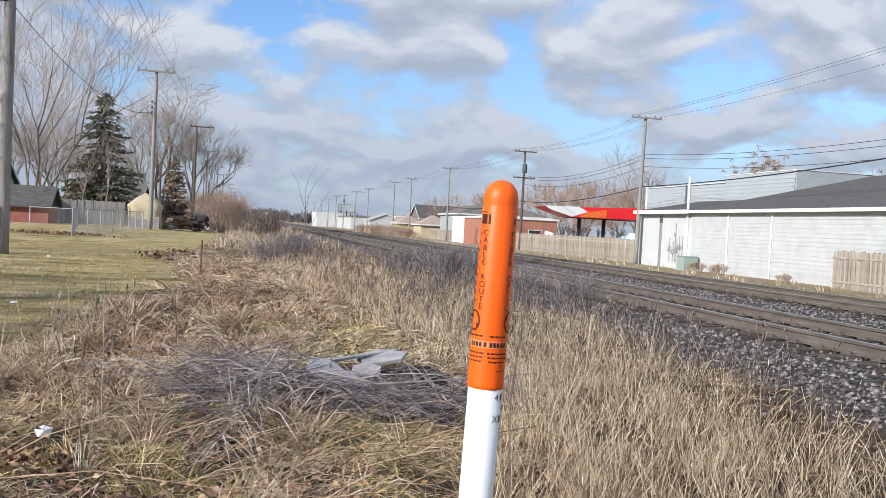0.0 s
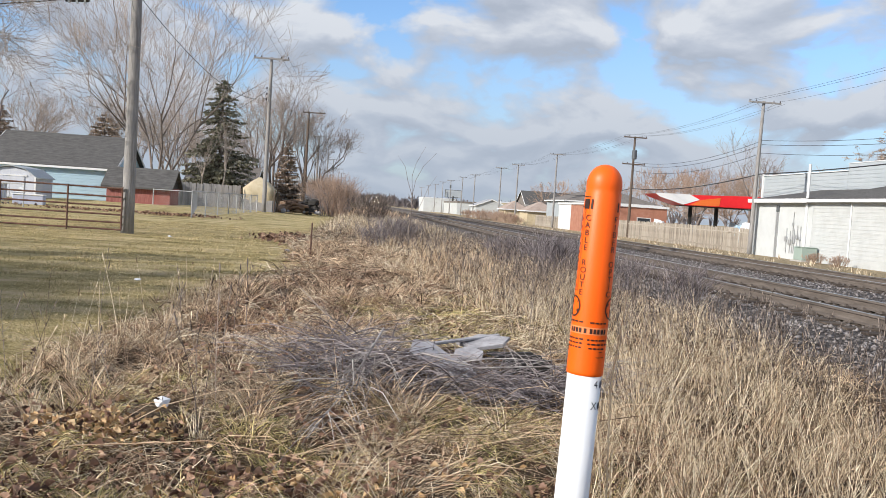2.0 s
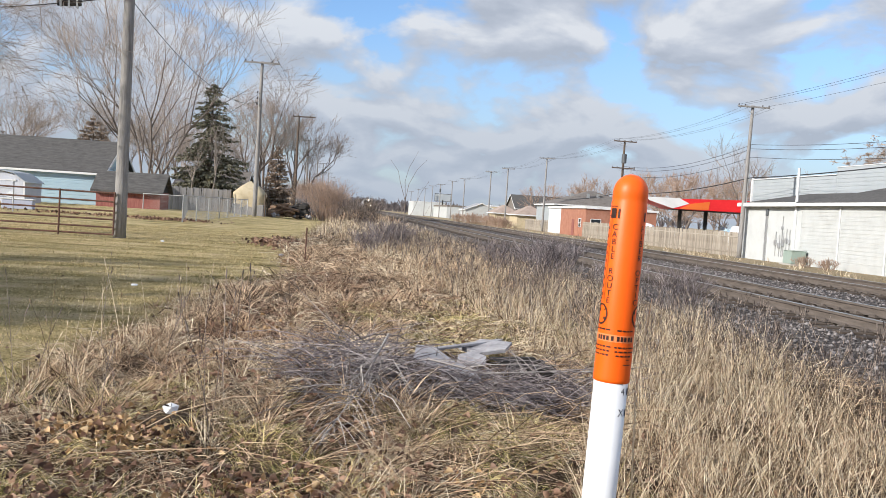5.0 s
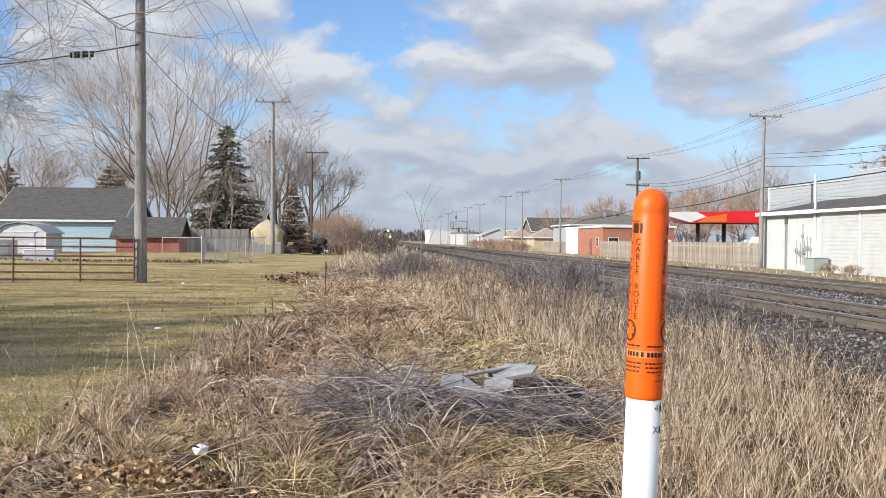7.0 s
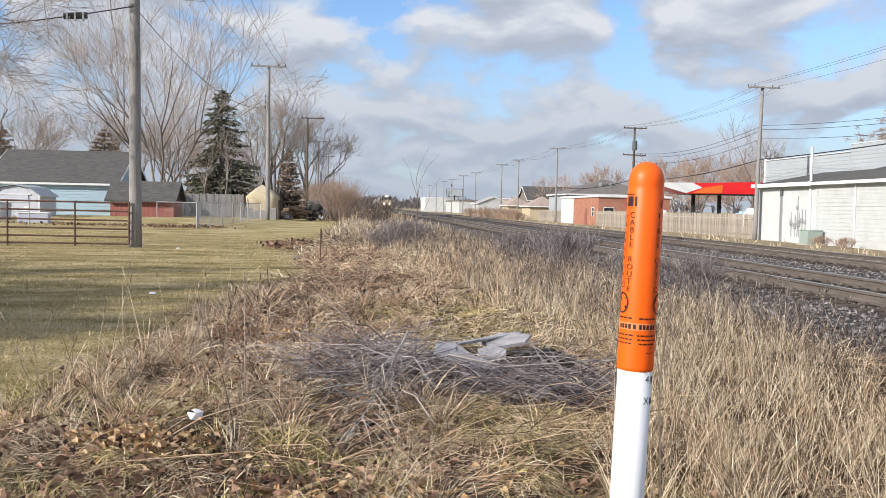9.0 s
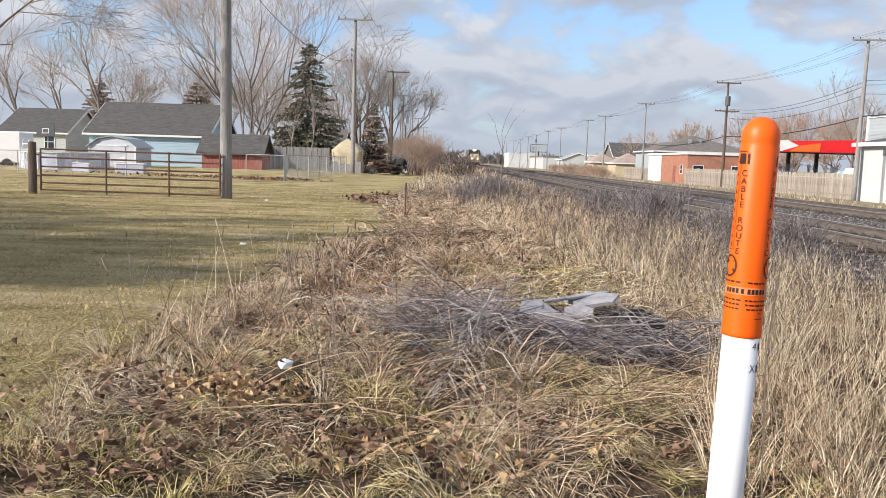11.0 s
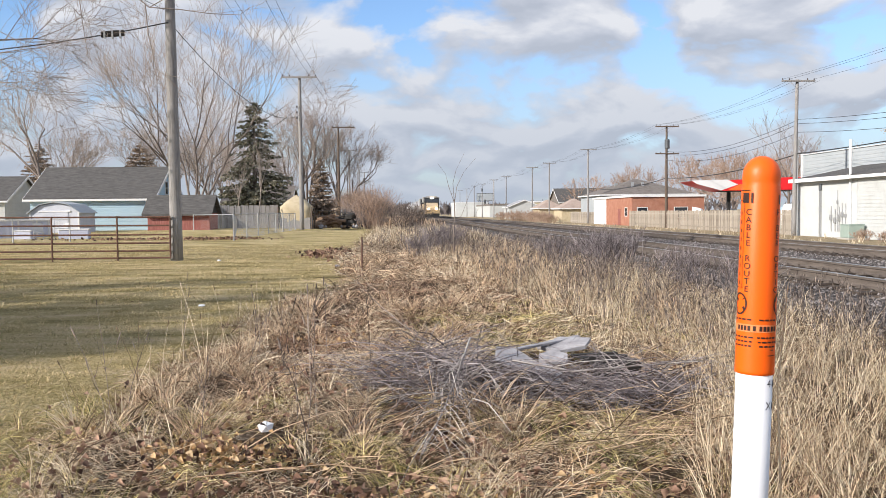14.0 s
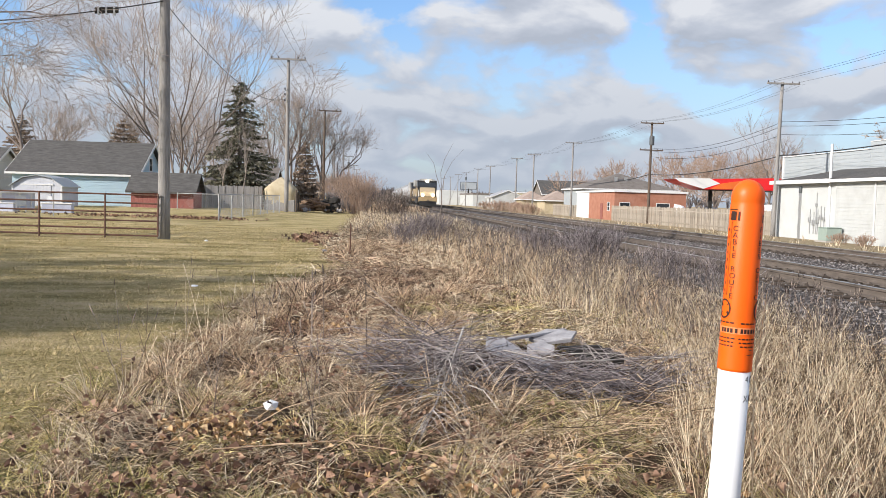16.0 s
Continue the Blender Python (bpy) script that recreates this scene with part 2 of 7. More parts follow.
M["twig_grey"] = surface("grey_purple_twigs", [(0.07, 0.058, 0.062), (0.21, 0.18, 0.185), (0.46, 0.41, 0.41)], 2, 0.95, bump=0.0, island=0.5)
M["twig_pale"] = surface("pale_grey_twigs", [(0.15, 0.13, 0.125), (0.34, 0.305, 0.29), (0.56, 0.52, 0.49)], 2, 0.9, bump=0.0, island=0.5)
M["birch"] = surface("pale_bark", [(0.24, 0.20, 0.17), (0.36, 0.31, 0.27)], 6, 0.9, bump=0.4)
M["needle"] = surface("spruce_needles", [(0.065, 0.07, 0.047), (0.20, 0.195, 0.135), (0.38, 0.355, 0.27)], 1.2, 0.85, bump=0.0, island=0.4)
M["needle_br"] = surface("browned_needles", [(0.22, 0.165, 0.125), (0.37, 0.29, 0.225), (0.48, 0.39, 0.315)], 1.2, 0.9, bump=0.0, island=0.4)
M["far_wood"] = surface("far_bare_woods", [(0.11, 0.10, 0.11), (0.17, 0.15, 0.155), (0.22, 0.195, 0.19)], 0.2, 1.0, bump=0.0, island=0.4)
# dark ends of the grass ramps also put shade between blades into colour
M["straw"] = surface("dry_straw", [(0.20, 0.14, 0.085), (0.66, 0.52, 0.35), (0.92, 0.80, 0.61)], 5, 0.75, bump=0.0, island=0.85, thin=0.3)
M["straw_b"] = surface("brown_dead_grass", [(0.09, 0.055, 0.035), (0.50, 0.345, 0.225), (0.86, 0.67, 0.47)], 5, 0.85, bump=0.0, island=0.85, thin=0.3)
M["straw_y"] = surface("yellow_green_grass", [(0.11, 0.115, 0.035), (0.58, 0.48, 0.18), (0.90, 0.76, 0.40)], 5, 0.8, bump=0.0, island=0.85, thin=0.3)
M["rust_grass"] = surface("rust_brown_weeds", [(0.07, 0.035, 0.024), (0.32, 0.185, 0.115), (0.58, 0.38, 0.25)], 5, 0.85, bump=0.0, island=0.8, thin=0.2)
M["weed"] = surface("grey_brown_weed_stalks", [(0.05, 0.038, 0.034), (0.17, 0.135, 0.118), (0.42, 0.345, 0.29)], 5, 0.9, bump=0.0, island=0.6)
M["turf"] = surface("dormant_turf", [(0.20, 0.165, 0.06), (0.55, 0.435, 0.215), (0.80, 0.65, 0.39)], 0.8, 0.85, bump=0.0, island=0.6, thin=0.3)
M["turf_pale"] = surface("bleached_turf", [(0.46, 0.37, 0.19), (0.74, 0.60, 0.36), (0.90, 0.77, 0.52)], 0.8, 0.85, bump=0.0, island=0.6, thin=0.3)
M["leaf"] = surface("dead_leaf", [(0.08, 0.045, 0.033), (0.25, 0.145, 0.10), (0.50, 0.33, 0.235)], 3, 0.8, bump=0.2, island=0.7, thin=0.2)
M["leaf_y"] = surface("yellow_dead_leaf", [(0.34, 0.20, 0.09), (0.52, 0.34, 0.17), (0.68, 0.50, 0.30)], 3, 0.8, bump=0.2, island=0.6, thin=0.2)
M["foam"] = surface("dirty_white_board", [(0.20, 0.19, 0.20), (0.34, 0.33, 0.345), (0.52, 0.51, 0.53)], 7, 0.8, bump=0.4, fine=50)
M["loco_y"] = surface("tan_yellow_loco_paint", [(0.30, 0.215, 0.115), (0.44, 0.325, 0.18)], 2, 0.5, bump=0.05)
M["loco_k"] = surface("black_loco_paint", [(0.012, 0.012, 0.013), (0.035, 0.033, 0.03)], 3, 0.45, bump=0.05)
# pale tone carries the sun and sky shine on the engine's roof
M["loco_w"] = surface("grey_loco_roof_with_shine", [(0.26, 0.265, 0.27), (0.36, 0.365, 0.37)], 3, 0.4, bump=0.05)
M["tankcar"] = surface("grey_tank_car_paint", [(0.30, 0.30, 0.31), (0.45, 0.45, 0.46)], 1.5, 0.5, bump=0.05)
M["lamp"] = surface("lit_headlight", [(0.9, 0.85, 0.7), (0.95, 0.9, 0.8)], 3, 0.3, emit=((1.0, 0.84, 0.58), 22.0))
M["concrete"] = surface("pale_concrete", [(0.36, 0.34, 0.31), (0.47, 0.45, 0.42)], 3, 0.9, bump=0.3)


# ---- mesh helpers ----
def thing(name, label, category, at=(0, 0, 0), rz=0.0, group="", kind=""):
    e = new(name)
    e.empty_display_size = 0.1
    e.matrix_world = pose(*at, 0, 0, rz)
    return tagged(e, label, category, group, kind)


def part(name, bm, material, parent=None, label="", smooth=False):
    me = bpy.data.meshes.new(name)
    bm.to_mesh(me)
    bm.free()
    if smooth:
        me.shade_smooth()
    me.materials.append(M[material] if isinstance(material, str) else material)
    ob = new(name, me)
    ob.parent = parent
    if label:
        ob["label"] = label
    return ob


def raw(name, verts, faces, material, parent=None, label="", smooth=False):
    """One mesh from vertex rows and equal-sided faces (numpy)."""
    me = bpy.data.meshes.new(name)
    verts = np.asarray(verts, np.float32).reshape(-1, 3)
    groups = [np.asarray(f, np.int32) for f in (faces if isinstance(faces, list) else [faces])]
    loops = np.concatenate([g.ravel() for g in groups])
    totals = np.concatenate([np.full(len(g), g.shape[1], np.int32) for g in groups])
    starts = np.concatenate([[0], np.cumsum(totals)[:-1]]).astype(np.int32)
    me.vertices.add(len(verts))
    me.vertices.foreach_set("co", verts.ravel())
    me.loops.add(len(loops))
    me.loops.foreach_set("vertex_index", loops)
    me.polygons.add(len(totals))
    me.polygons.foreach_set("loop_start", starts)
    me.polygons.foreach_set("loop_total", totals)
    me.update(calc_edges=True)
    if smooth:
        me.shade_smooth()
    me.materials.append(M[material])
    ob = new(name, me)
    ob.parent = parent
    if label:
        ob["label"] = label
    return ob


def box(bm, x0, x1, y0, y1, z0, z1, bevel=0.0):
    r = bmesh.ops.create_cube(bm, size=1.0)
    vs = r["verts"]
    for v in vs:
        v.co = Vector(((x0 + x1) / 2 + v.co.x * (x1 - x0), (y0 + y1) / 2 + v.co.y * (y1 - y0), (z0 + z1) / 2 + v.co.z * (z1 - z0)))
    if bevel:
        es = list({e for v in vs for e in v.link_edges})
        bmesh.ops.bevel(bm, geom=es, offset=bevel, segments=1, affect="EDGES")
    return bm


def B():
    return bmesh.new()


def slab(x0, x1, y0, y1, z0, z1, bevel=0.0):
    return box(B(), x0, x1, y0, y1, z0, z1, bevel)


def rod(bm, a, b, r0, r1=None, n=8):
    a, b = Vector(a), Vector(b)
    r1 = r0 if r1 is None else r1
    d = b - a
    m = Matrix.Translation((a + b) / 2) @ d.to_track_quat("Z", "Y").to_matrix().to_4x4()
    bmesh.ops.create_cone(bm, cap_ends=True, segments=n, radius1=r0, radius2=r1, depth=d.length, matrix=m)
    return bm


def prism(pts, axis, a, b):
    """A closed outline of 2D points drawn along an axis from a to b."""
    bm = B()
    put = {"x": lambda u, v, s: (s, u, v), "y": lambda u, v, s: (u, s, v), "z": lambda u, v, s: (u, v, s)}[axis]
    f = [bm.verts.new(put(u, v, a)) for u, v in pts]
    g = [bm.verts.new(put(u, v, b)) for u, v in pts]
    bm.faces.new(f)
    bm.faces.new(g[::-1])
    n = len(pts)
    for i in range(n):
        bm.faces.new((f[i], g[i], g[(i + 1) % n], f[(i + 1) % n]))
    bmesh.ops.recalc_face_normals(bm, faces=bm.faces)
    return bm


def tubes(pts, rad, n=3):
    """Verts and faces of many bent tubes. pts: N x K x 3, rad: N x K."""
    pts, rad = np.asarray(pts, float), np.asarray(rad, float)
    N, K, _ = pts.shape
    d = pts[:, -1] - pts[:, 0]
    d /= np.linalg.norm(d, axis=1, keepdims=True) + 1e-9
    ref = np.where(np.abs(d[:, 2:3]) > 0.8, [[1.0, 0, 0]], [[0, 0, 1.0]])
    u = np.cross(d, ref)
    u /= np.linalg.norm(u, axis=1, keepdims=True) + 1e-9
    v = np.cross(d, u)
    an = np.arange(n) * 2 * np.pi / n
    ring = np.cos(an)[None, None, :, None] * u[:, None, None, :] + np.sin(an)[None, None, :, None] * v[:, None, None, :]
    V = pts[:, :, None, :] + ring * rad[:, :, None, None]
    base = (np.arange(N) * K * n)[:, None, None]
    k = (np.arange(K - 1) * n)[None, :, None]
    j = np.arange(n)[None, None, :]
    j2 = (j + 1) % n
    F = np.stack([base + k + j, base + k + j2, base + k + n + j2, base + k + n + j], -1).reshape(-1, 4)
    return V.reshape(-1, 3), F


def smooth01(a, b, x):
    s = np.clip((np.asarray(x, float) - a) / (b - a), 0, 1)
    return s * s * (3 - 2 * s)


# ---- ground ----
def edge_x(y):
    """The line where mown lawn meets the rough verge."""
    y = np.asarray(y, float)
    return -2.15 + 1.0 * smooth01(7, 17, y) - 0.9 * smooth01(19, 25, y) + 0.5 * smooth01(27, 34, y) + 0.18 * np.sin(y * 0.9) + 0.1 * np.sin(y * 2.3)


def gz(x, y):
    x, y = np.asarray(x, float), np.asarray(y, float)
    rough = smooth01(-0.4, 0.5, x - edge_x(y)) * (1 - smooth01(4.2, 5.4, x)) * (1 - smooth01(60, 90, y))
    h = 0.06 * np.sin(x * 2.3 + 1.3 * np.sin(y * 0.9)) * np.sin(y * 1.7 + 0.7) + 0.045 * np.sin(x * 5.1 + y * 3.3) * np.sin(y * 4.3 - x * 1.9)
    h = h * 0.75 + 0.022 * np.sin(x * 9.7 + 2.1 * np.sin(y * 3.1)) * np.sin(y * 8.3 + 1.4 * np.sin(x * 4.7))
    z = -0.04 + rough * (h - 0.025)
    z = z - 0.02 * smooth01(4.5, 6.2, x) * (1 - smooth01(16, 17, x))
    z = z - 0.62 * smooth01(16.2, 22.0, x)
    z = z + 0.25 * smooth01(38, 60, y) * smooth01(3.0, 10.0, -x)
    return z


def ground_material():
    m = bpy.data.materials.new("lawn_verge_and_ballast_ground")
    nt = nodes_of(m)
    L = nt.links.new
    geo = nt.nodes.new("ShaderNodeNewGeometry")
    sep = nt.nodes.new("ShaderNodeSeparateXYZ")
    L(geo.outputs["Position"], sep.inputs[0])

    def noise_at(scale, detail=5.0, stretch=None):
        n = nd(nt, "ShaderNodeTexNoise", Scale=scale, Detail=detail, Roughness=0.62)
        if stretch:
            mp = nt.nodes.new("ShaderNodeMapping")
            mp.inputs["Scale"].default_value = stretch
            L(geo.outputs["Position"], mp.inputs[0])
            L(mp.outputs[0], n.inputs["Vector"])
        else:
            L(geo.outputs["Position"], n.inputs["Vector"])
        return n

    def step(value, lo, hi, wobble=0.0, nz=None):
        if wobble:
            ad = nd(nt, "ShaderNodeMath", op="MULTIPLY_ADD")
            L(nz.outputs["Fac"], ad.inputs[0])
            ad.inputs[1].default_value = wobble
            L(value, ad.inputs[2])
            sb = nd(nt, "ShaderNodeMath", op="SUBTRACT")
            L(ad.outputs[0], sb.inputs[0])
            sb.inputs[1].default_value = wobble / 2
            value = sb.outputs[0]
        r = nd(nt, "ShaderNodeMapRange")
        r.interpolation_type = "SMOOTHSTEP"
        r.inputs["From Min"].default_value, r.inputs["From Max"].default_value = lo, hi
        L(value, r.inputs["Value"])
        return r.outputs[0]

    def mixed(f, a, b):
        k = nd(nt, "ShaderNodeMix", mix="MIX")
        L(f, k.inputs[0])
        L(a, k.inputs[6])
        L(b, k.inputs[7])
        return k.outputs[2]

    wob = noise_at(0.7)
    fine = noise_at(28.0, 4.0)
    mid = noise_at(3.0)
    lawn_n = noise_at(0.9, 6.0, (0.45, 1.5, 1))
    lm = nd(nt, "ShaderNodeMix")
    lm.inputs[0].default_value = 0.4
    L(lawn_n.outputs["Fac"], lm.inputs[2])
    L(fine.outputs["Fac"], lm.inputs[3])
    lawn = nd(nt, "ShaderNodeValToRGB", ramp=[(0.39, (0.20, 0.165, 0.062)), (0.46, (0.43, 0.345, 0.145)), (0.53, (0.60, 0.485, 0.255)), (0.61, (0.74, 0.60, 0.37))])
    L(lm.outputs[0], lawn.inputs[0])
    vm = nd(nt, "ShaderNodeMix")
    vm.inputs[0].default_value = 0.45
    L(mid.outputs["Fac"], vm.inputs[2])
    L(fine.outputs["Fac"], vm.inputs[3])
    verge = nd(nt, "ShaderNodeValToRGB", ramp=[(0.36, (0.03, 0.02, 0.014)), (0.48, (0.11, 0.075, 0.05)), (0.58, (0.25, 0.18, 0.12)), (0.68, (0.40, 0.30, 0.20))])
    L(vm.outputs[0], verge.inputs[0])
    stone = nd(nt, "ShaderNodeTexVoronoi", Scale=16.0)
    L(geo.outputs["Position"], stone.inputs["Vector"])
    sc = nd(nt, "ShaderNodeSeparateColor")
    L(stone.outputs["Color"], sc.inputs[0])
    gravel = nd(nt, "ShaderNodeValToRGB", ramp=[(0.0, (0.05, 0.043, 0.04)), (0.55, (0.12, 0.105, 0.10)), (1.0, (0.26, 0.235, 0.225))])
    L(sc.outputs[0], gravel.inputs[0])
    sandy = nd(nt, "ShaderNodeValToRGB", ramp=[(0.35, (0.24, 0.19, 0.12)), (0.5, (0.40, 0.32, 0.20)), (0.65, (0.47, 0.39, 0.27))])
    L(vm.outputs[0], sandy.inputs[0])
    # the verge's edge wanders with distance
    yb = step(sep.outputs["Y"], 7.0, 17.0)
    e1 = nd(nt, "ShaderNodeMath", op="MULTIPLY_ADD")
    L(yb, e1.inputs[0])
    e1.inputs[1].default_value = -1.0
    L(sep.outputs["X"], e1.inputs[2])
    yc = step(sep.outputs["Y"], 19.0, 25.0)
    e2 = nd(nt, "ShaderNodeMath", op="MULTIPLY_ADD")
    L(yc, e2.inputs[0])
    e2.inputs[1].default_value = 0.6
    L(e1.outputs[0], e2.inputs[2])
    f_verge = step(e2.outputs[0], -2.6, -1.8, 1.2, wob)
    f_gravel = step(sep.outputs["X"], 4.2, 5.4, 1.6, wob)
    f_sand = step(sep.outputs["X"], 15.6, 16.6, 1.2, wob)
    c = mixed(f_verge, lawn.outputs[0], verge.outputs[0])
    c = mixed(f_gravel, c, gravel.outputs[0])
    c = mixed(f_sand, c, sandy.outputs[0])
    b = nd(nt, "ShaderNodeBsdfPrincipled", Roughness=0.95)
    b.inputs["Specular IOR Level"].default_value = 0.2
    L(c, b.inputs["Base Color"])
    bp = nd(nt, "ShaderNodeBump", Strength=0.9, Distance=0.04)
    L(fine.outputs["Fac"], bp.inputs["Height"])
    clod = noise_at(7.0, 6.0)
    bq = nd(nt, "ShaderNodeBump", Strength=0.9, Distance=0.12)
    L(clod.outputs["Fac"], bq.inputs["Height"])
    L(bp.outputs[0], bq.inputs["Normal"])
    L(bq.outputs[0], b.inputs["Normal"])
    o = nt.nodes.new("ShaderNodeOutputMaterial")
    L(b.outputs[0], o.inputs[0])
    return m


def build_ground():
    M["ground"] = ground_material()
    xs = np.concatenate([[-3000, -1200, -500, -200, -100, -60, -40, -30, -24, -18, -14], np.arange(-11, -4, 0.5), np.arange(-4, 6.5, 0.11), np.arange(6.5, 24, 0.6), [26, 30, 36, 45, 60, 90, 150, 300, 700, 1500, 3000]])
    ys = np.concatenate([[-1500, -500, -150, -50, -20, -8, -4, -2, -1], np.arange(0, 14, 0.11), np.arange(14, 40, 0.4), np.arange(40, 100, 2.0), [110, 130, 160, 200, 300, 450, 700, 1200, 2200, 4000]])
    X, Y = np.meshgrid(xs, ys)
    Z = gz(X, Y)
    V = np.stack([X, Y, Z], -1).reshape(-1, 3)
    w, h = len(xs), len(ys)
    i = (np.arange(h - 1)[:, None] * w + np.arange(w - 1)[None, :]).ravel()
    F = np.stack([i, i + 1, i + w + 1, i + w], -1)
    g = raw("ground", V, F, "ground", smooth=True)
    tagged(g, "dormant lawn, dead verge grass and ballast beside a railway", "ground", kind="structure")


build_ground()


# ---- railway ----
RAIL_TOP, RAIL_Y0, RAIL_Y1 = 0.15, -60.0, 900.0


def rail_outline(x):
    t, b = RAIL_TOP - 0.004, RAIL_TOP - 0.17
    half = [(0.070, b), (0.070, b + 0.012), (0.016, b + 0.032), (0.010, b + 0.06), (0.010, t - 0.045), (0.035, t - 0.036), (0.036, t - 0.006), (0.030, t)]
    return [(x + u, v) for u, v in half] + [(x - u, v) for u, v in half[::-1]]


def build_track(cx, label, seed):
    rnd = random.Random(seed)
    tr = thing("railway_track", label, "railway track", (cx, 0, 0), kind="structure")
    for s in (-0.755, 0.755):
        r = part("rail", prism(rail_outline(s), "y", RAIL_Y0, RAIL_Y1), "rail", tr, "rusty steel rail")
        part("rail_head", slab(s - 0.031, s + 0.031, RAIL_Y0, RAIL_Y1, RAIL_TOP - 0.006, RAIL_TOP), "railtop", r, "bright worn running surface")
    top = RAIL_TOP - 0.172
    me = None
    far = B()
    y = -8.0
    while y < 300:
        if 3 < y < 62:
            if me is None:
                first = part("tie", slab(-1.3, 1.3, -0.115, 0.115, top - 0.16, top, 0.012), "tie", tr)
                me = first.data
                ob = first
            else:
                ob = new("tie", me)
                ob.parent = tr
            ob.matrix_basis = pose(rnd.uniform(-0.04, 0.04), y, -rnd.uniform(0, 0.012), 0, 0, rnd.uniform(-1.2, 1.2))
        else:
            box(far, -1.3, 1.3, y - 0.115, y + 0.115, top - 0.16, top - 0.004)
        y += 0.53
    tagged(part("far_ties", far, "tie", tr), kind="stuff")
    plates = B()
    for s in (-0.755, 0.755):
        y = -8.0 + 0.53 * 21
        while y < 40:
            box(plates, s - 0.17, s + 0.17, y - 0.09, y + 0.09, top, top + 0.014)
            for dx in (-0.11, 0.11):
                box(plates, s + dx - 0.02, s + dx + 0.02, y - 0.03, y + 0.03, top + 0.014, top + 0.045)
            y += 0.53
    tagged(part("tie_plates", plates, "rail", tr, "rusty plates and spikes"), kind="stuff")
    return tr


build_track(8.1, "near railway track of rusty rails on dark wooden ties", 3)
build_track(13.2, "second railway track of rusty rails on wooden ties", 4)


def stones(name, n, region, size, seed, label):
    rs = np.random.RandomState(seed)
    p = region(rs, n)
    base = np.array([[1, 0, 0], [0, 1, 0], [-1, 0, 0], [0, -1, 0], [0, 0, 1], [0, 0, -1]], float)
    f = np.array([[0, 1, 4], [1, 2, 4], [2, 3, 4], [3, 0, 4], [1, 0, 5], [2, 1, 5], [3, 2, 5], [0, 3, 5]])
    N = len(p)
    sc = size * rs.uniform(0.5, 1.25, (N, 1, 1)) * rs.uniform(0.65, 1.25, (N, 6, 1)) * np.array([1, 1, 0.72])
    a = rs.uniform(0, 6.28, N)
    c, s = np.cos(a), np.sin(a)
    v = base[None] * sc + rs.uniform(-0.25, 0.25, (N, 6, 3)) * size
    x = v[..., 0] * c[:, None] - v[..., 1] * s[:, None]
    y = v[..., 0] * s[:, None] + v[..., 1] * c[:, None]
    V = np.stack([x, y, v[..., 2]], -1) + p[:, None, :]
    F = (f[None] + (np.arange(N) * 6)[:, None, None]).reshape(-1, 3)
    ob = raw(name, V, F, "stone")
    return tagged(ob, label, "gravel", kind="stuff")


def bed(rs, n):
    y = 3.5 + 46 * rs.uniform(0, 1, n) ** 1.7
    x = rs.uniform(4.3, 15.9, n)
    keep = (x > 5.2) | (rs.uniform(0, 1, n) < (x - 4.2) / 1.0)
    x, y = x[keep], y[keep]
    z = gz(x, y) + rs.uniform(-0.015, 0.02, len(x))
    return np.stack([x, y, z], -1)


stones("ballast", 34000, bed, 0.034, 11, "grey crushed stone ballast round the ties")


# ---- marker post ----
def lathe(profile, n=40):
    bm = B()
    rings = []
    for r, z in profile:
        if r < 1e-5:
            rings.append([bm.verts.new((0, 0, z))])
        else:
            rings.append([bm.verts.new((r * math.cos(6.28318 * i / n), r * math.sin(6.28318 * i / n), z)) for i in range(n)])
    for a, b in zip(rings, rings[1:]):
        for i in range(n):
            j = (i + 1) % n
            if len(a) == 1 and len(b) == 1:
                continue
            if len(a) == 1:
                bm.faces.new((a[0], b[j], b[i]))
            elif len(b) == 1:
                bm.faces.new((a[i], a[j], b[0]))
            else:
                bm.faces.new((a[i], a[j], b[j], b[i]))
    bmesh.ops.recalc_face_normals(bm, faces=bm.faces)
    return bm


POST_R = 0.0515


def wrap(bm, angle, radius):
    """Bends a flat piece (x along, y up) round the post; angle in degrees, 0 faces -y, positive turns towards +x."""
    for v in bm.verts:
        a = radians(angle) + v.co.x / radius
        r = radius + v.co.z
        v.co = Vector((r * math.sin(a), -r * math.cos(a), v.co.y))
    return bm


def letters(text, size):
    cu = bpy.data.curves.new("writing", "FONT")
    cu.body, cu.size, cu.align_x, cu.align_y = text, size, "CENTER", "CENTER"
    ob = bpy.data.objects.new("writing", cu)
    scene.collection.objects.link(ob)
    bpy.context.view_layer.update()
    me = bpy.data.meshes.new_from_object(ob.evaluated_get(bpy.context.evaluated_depsgraph_get()))
    bm = B()
    bm.from_mesh(me)
    bpy.data.objects.remove(ob)
    bpy.data.curves.remove(cu)
    bpy.data.meshes.remove(me)
    return bm


def strip(w, h, z, n=6):
    """A flat bar of width w and height h, centred at height z, cut finely enough to bend."""
    bm = B()
    lo = [bm.verts.new((-w / 2 + w * i / n, z - h / 2, 0)) for i in range(n + 1)]
    hi = [bm.verts.new((-w / 2 + w * i / n, z + h / 2, 0)) for i in range(n + 1)]
    for i in range(n):
        bm.faces.new((lo[i], lo[i + 1], hi[i + 1], hi[i]))
    return bm


def join_into(bm, other):
    me = bpy.data.meshes.new("tmp")
    other.to_mesh(me)
    other.free()
    bm.from_mesh(me)
    bpy.data.meshes.remove(me)
    return bm


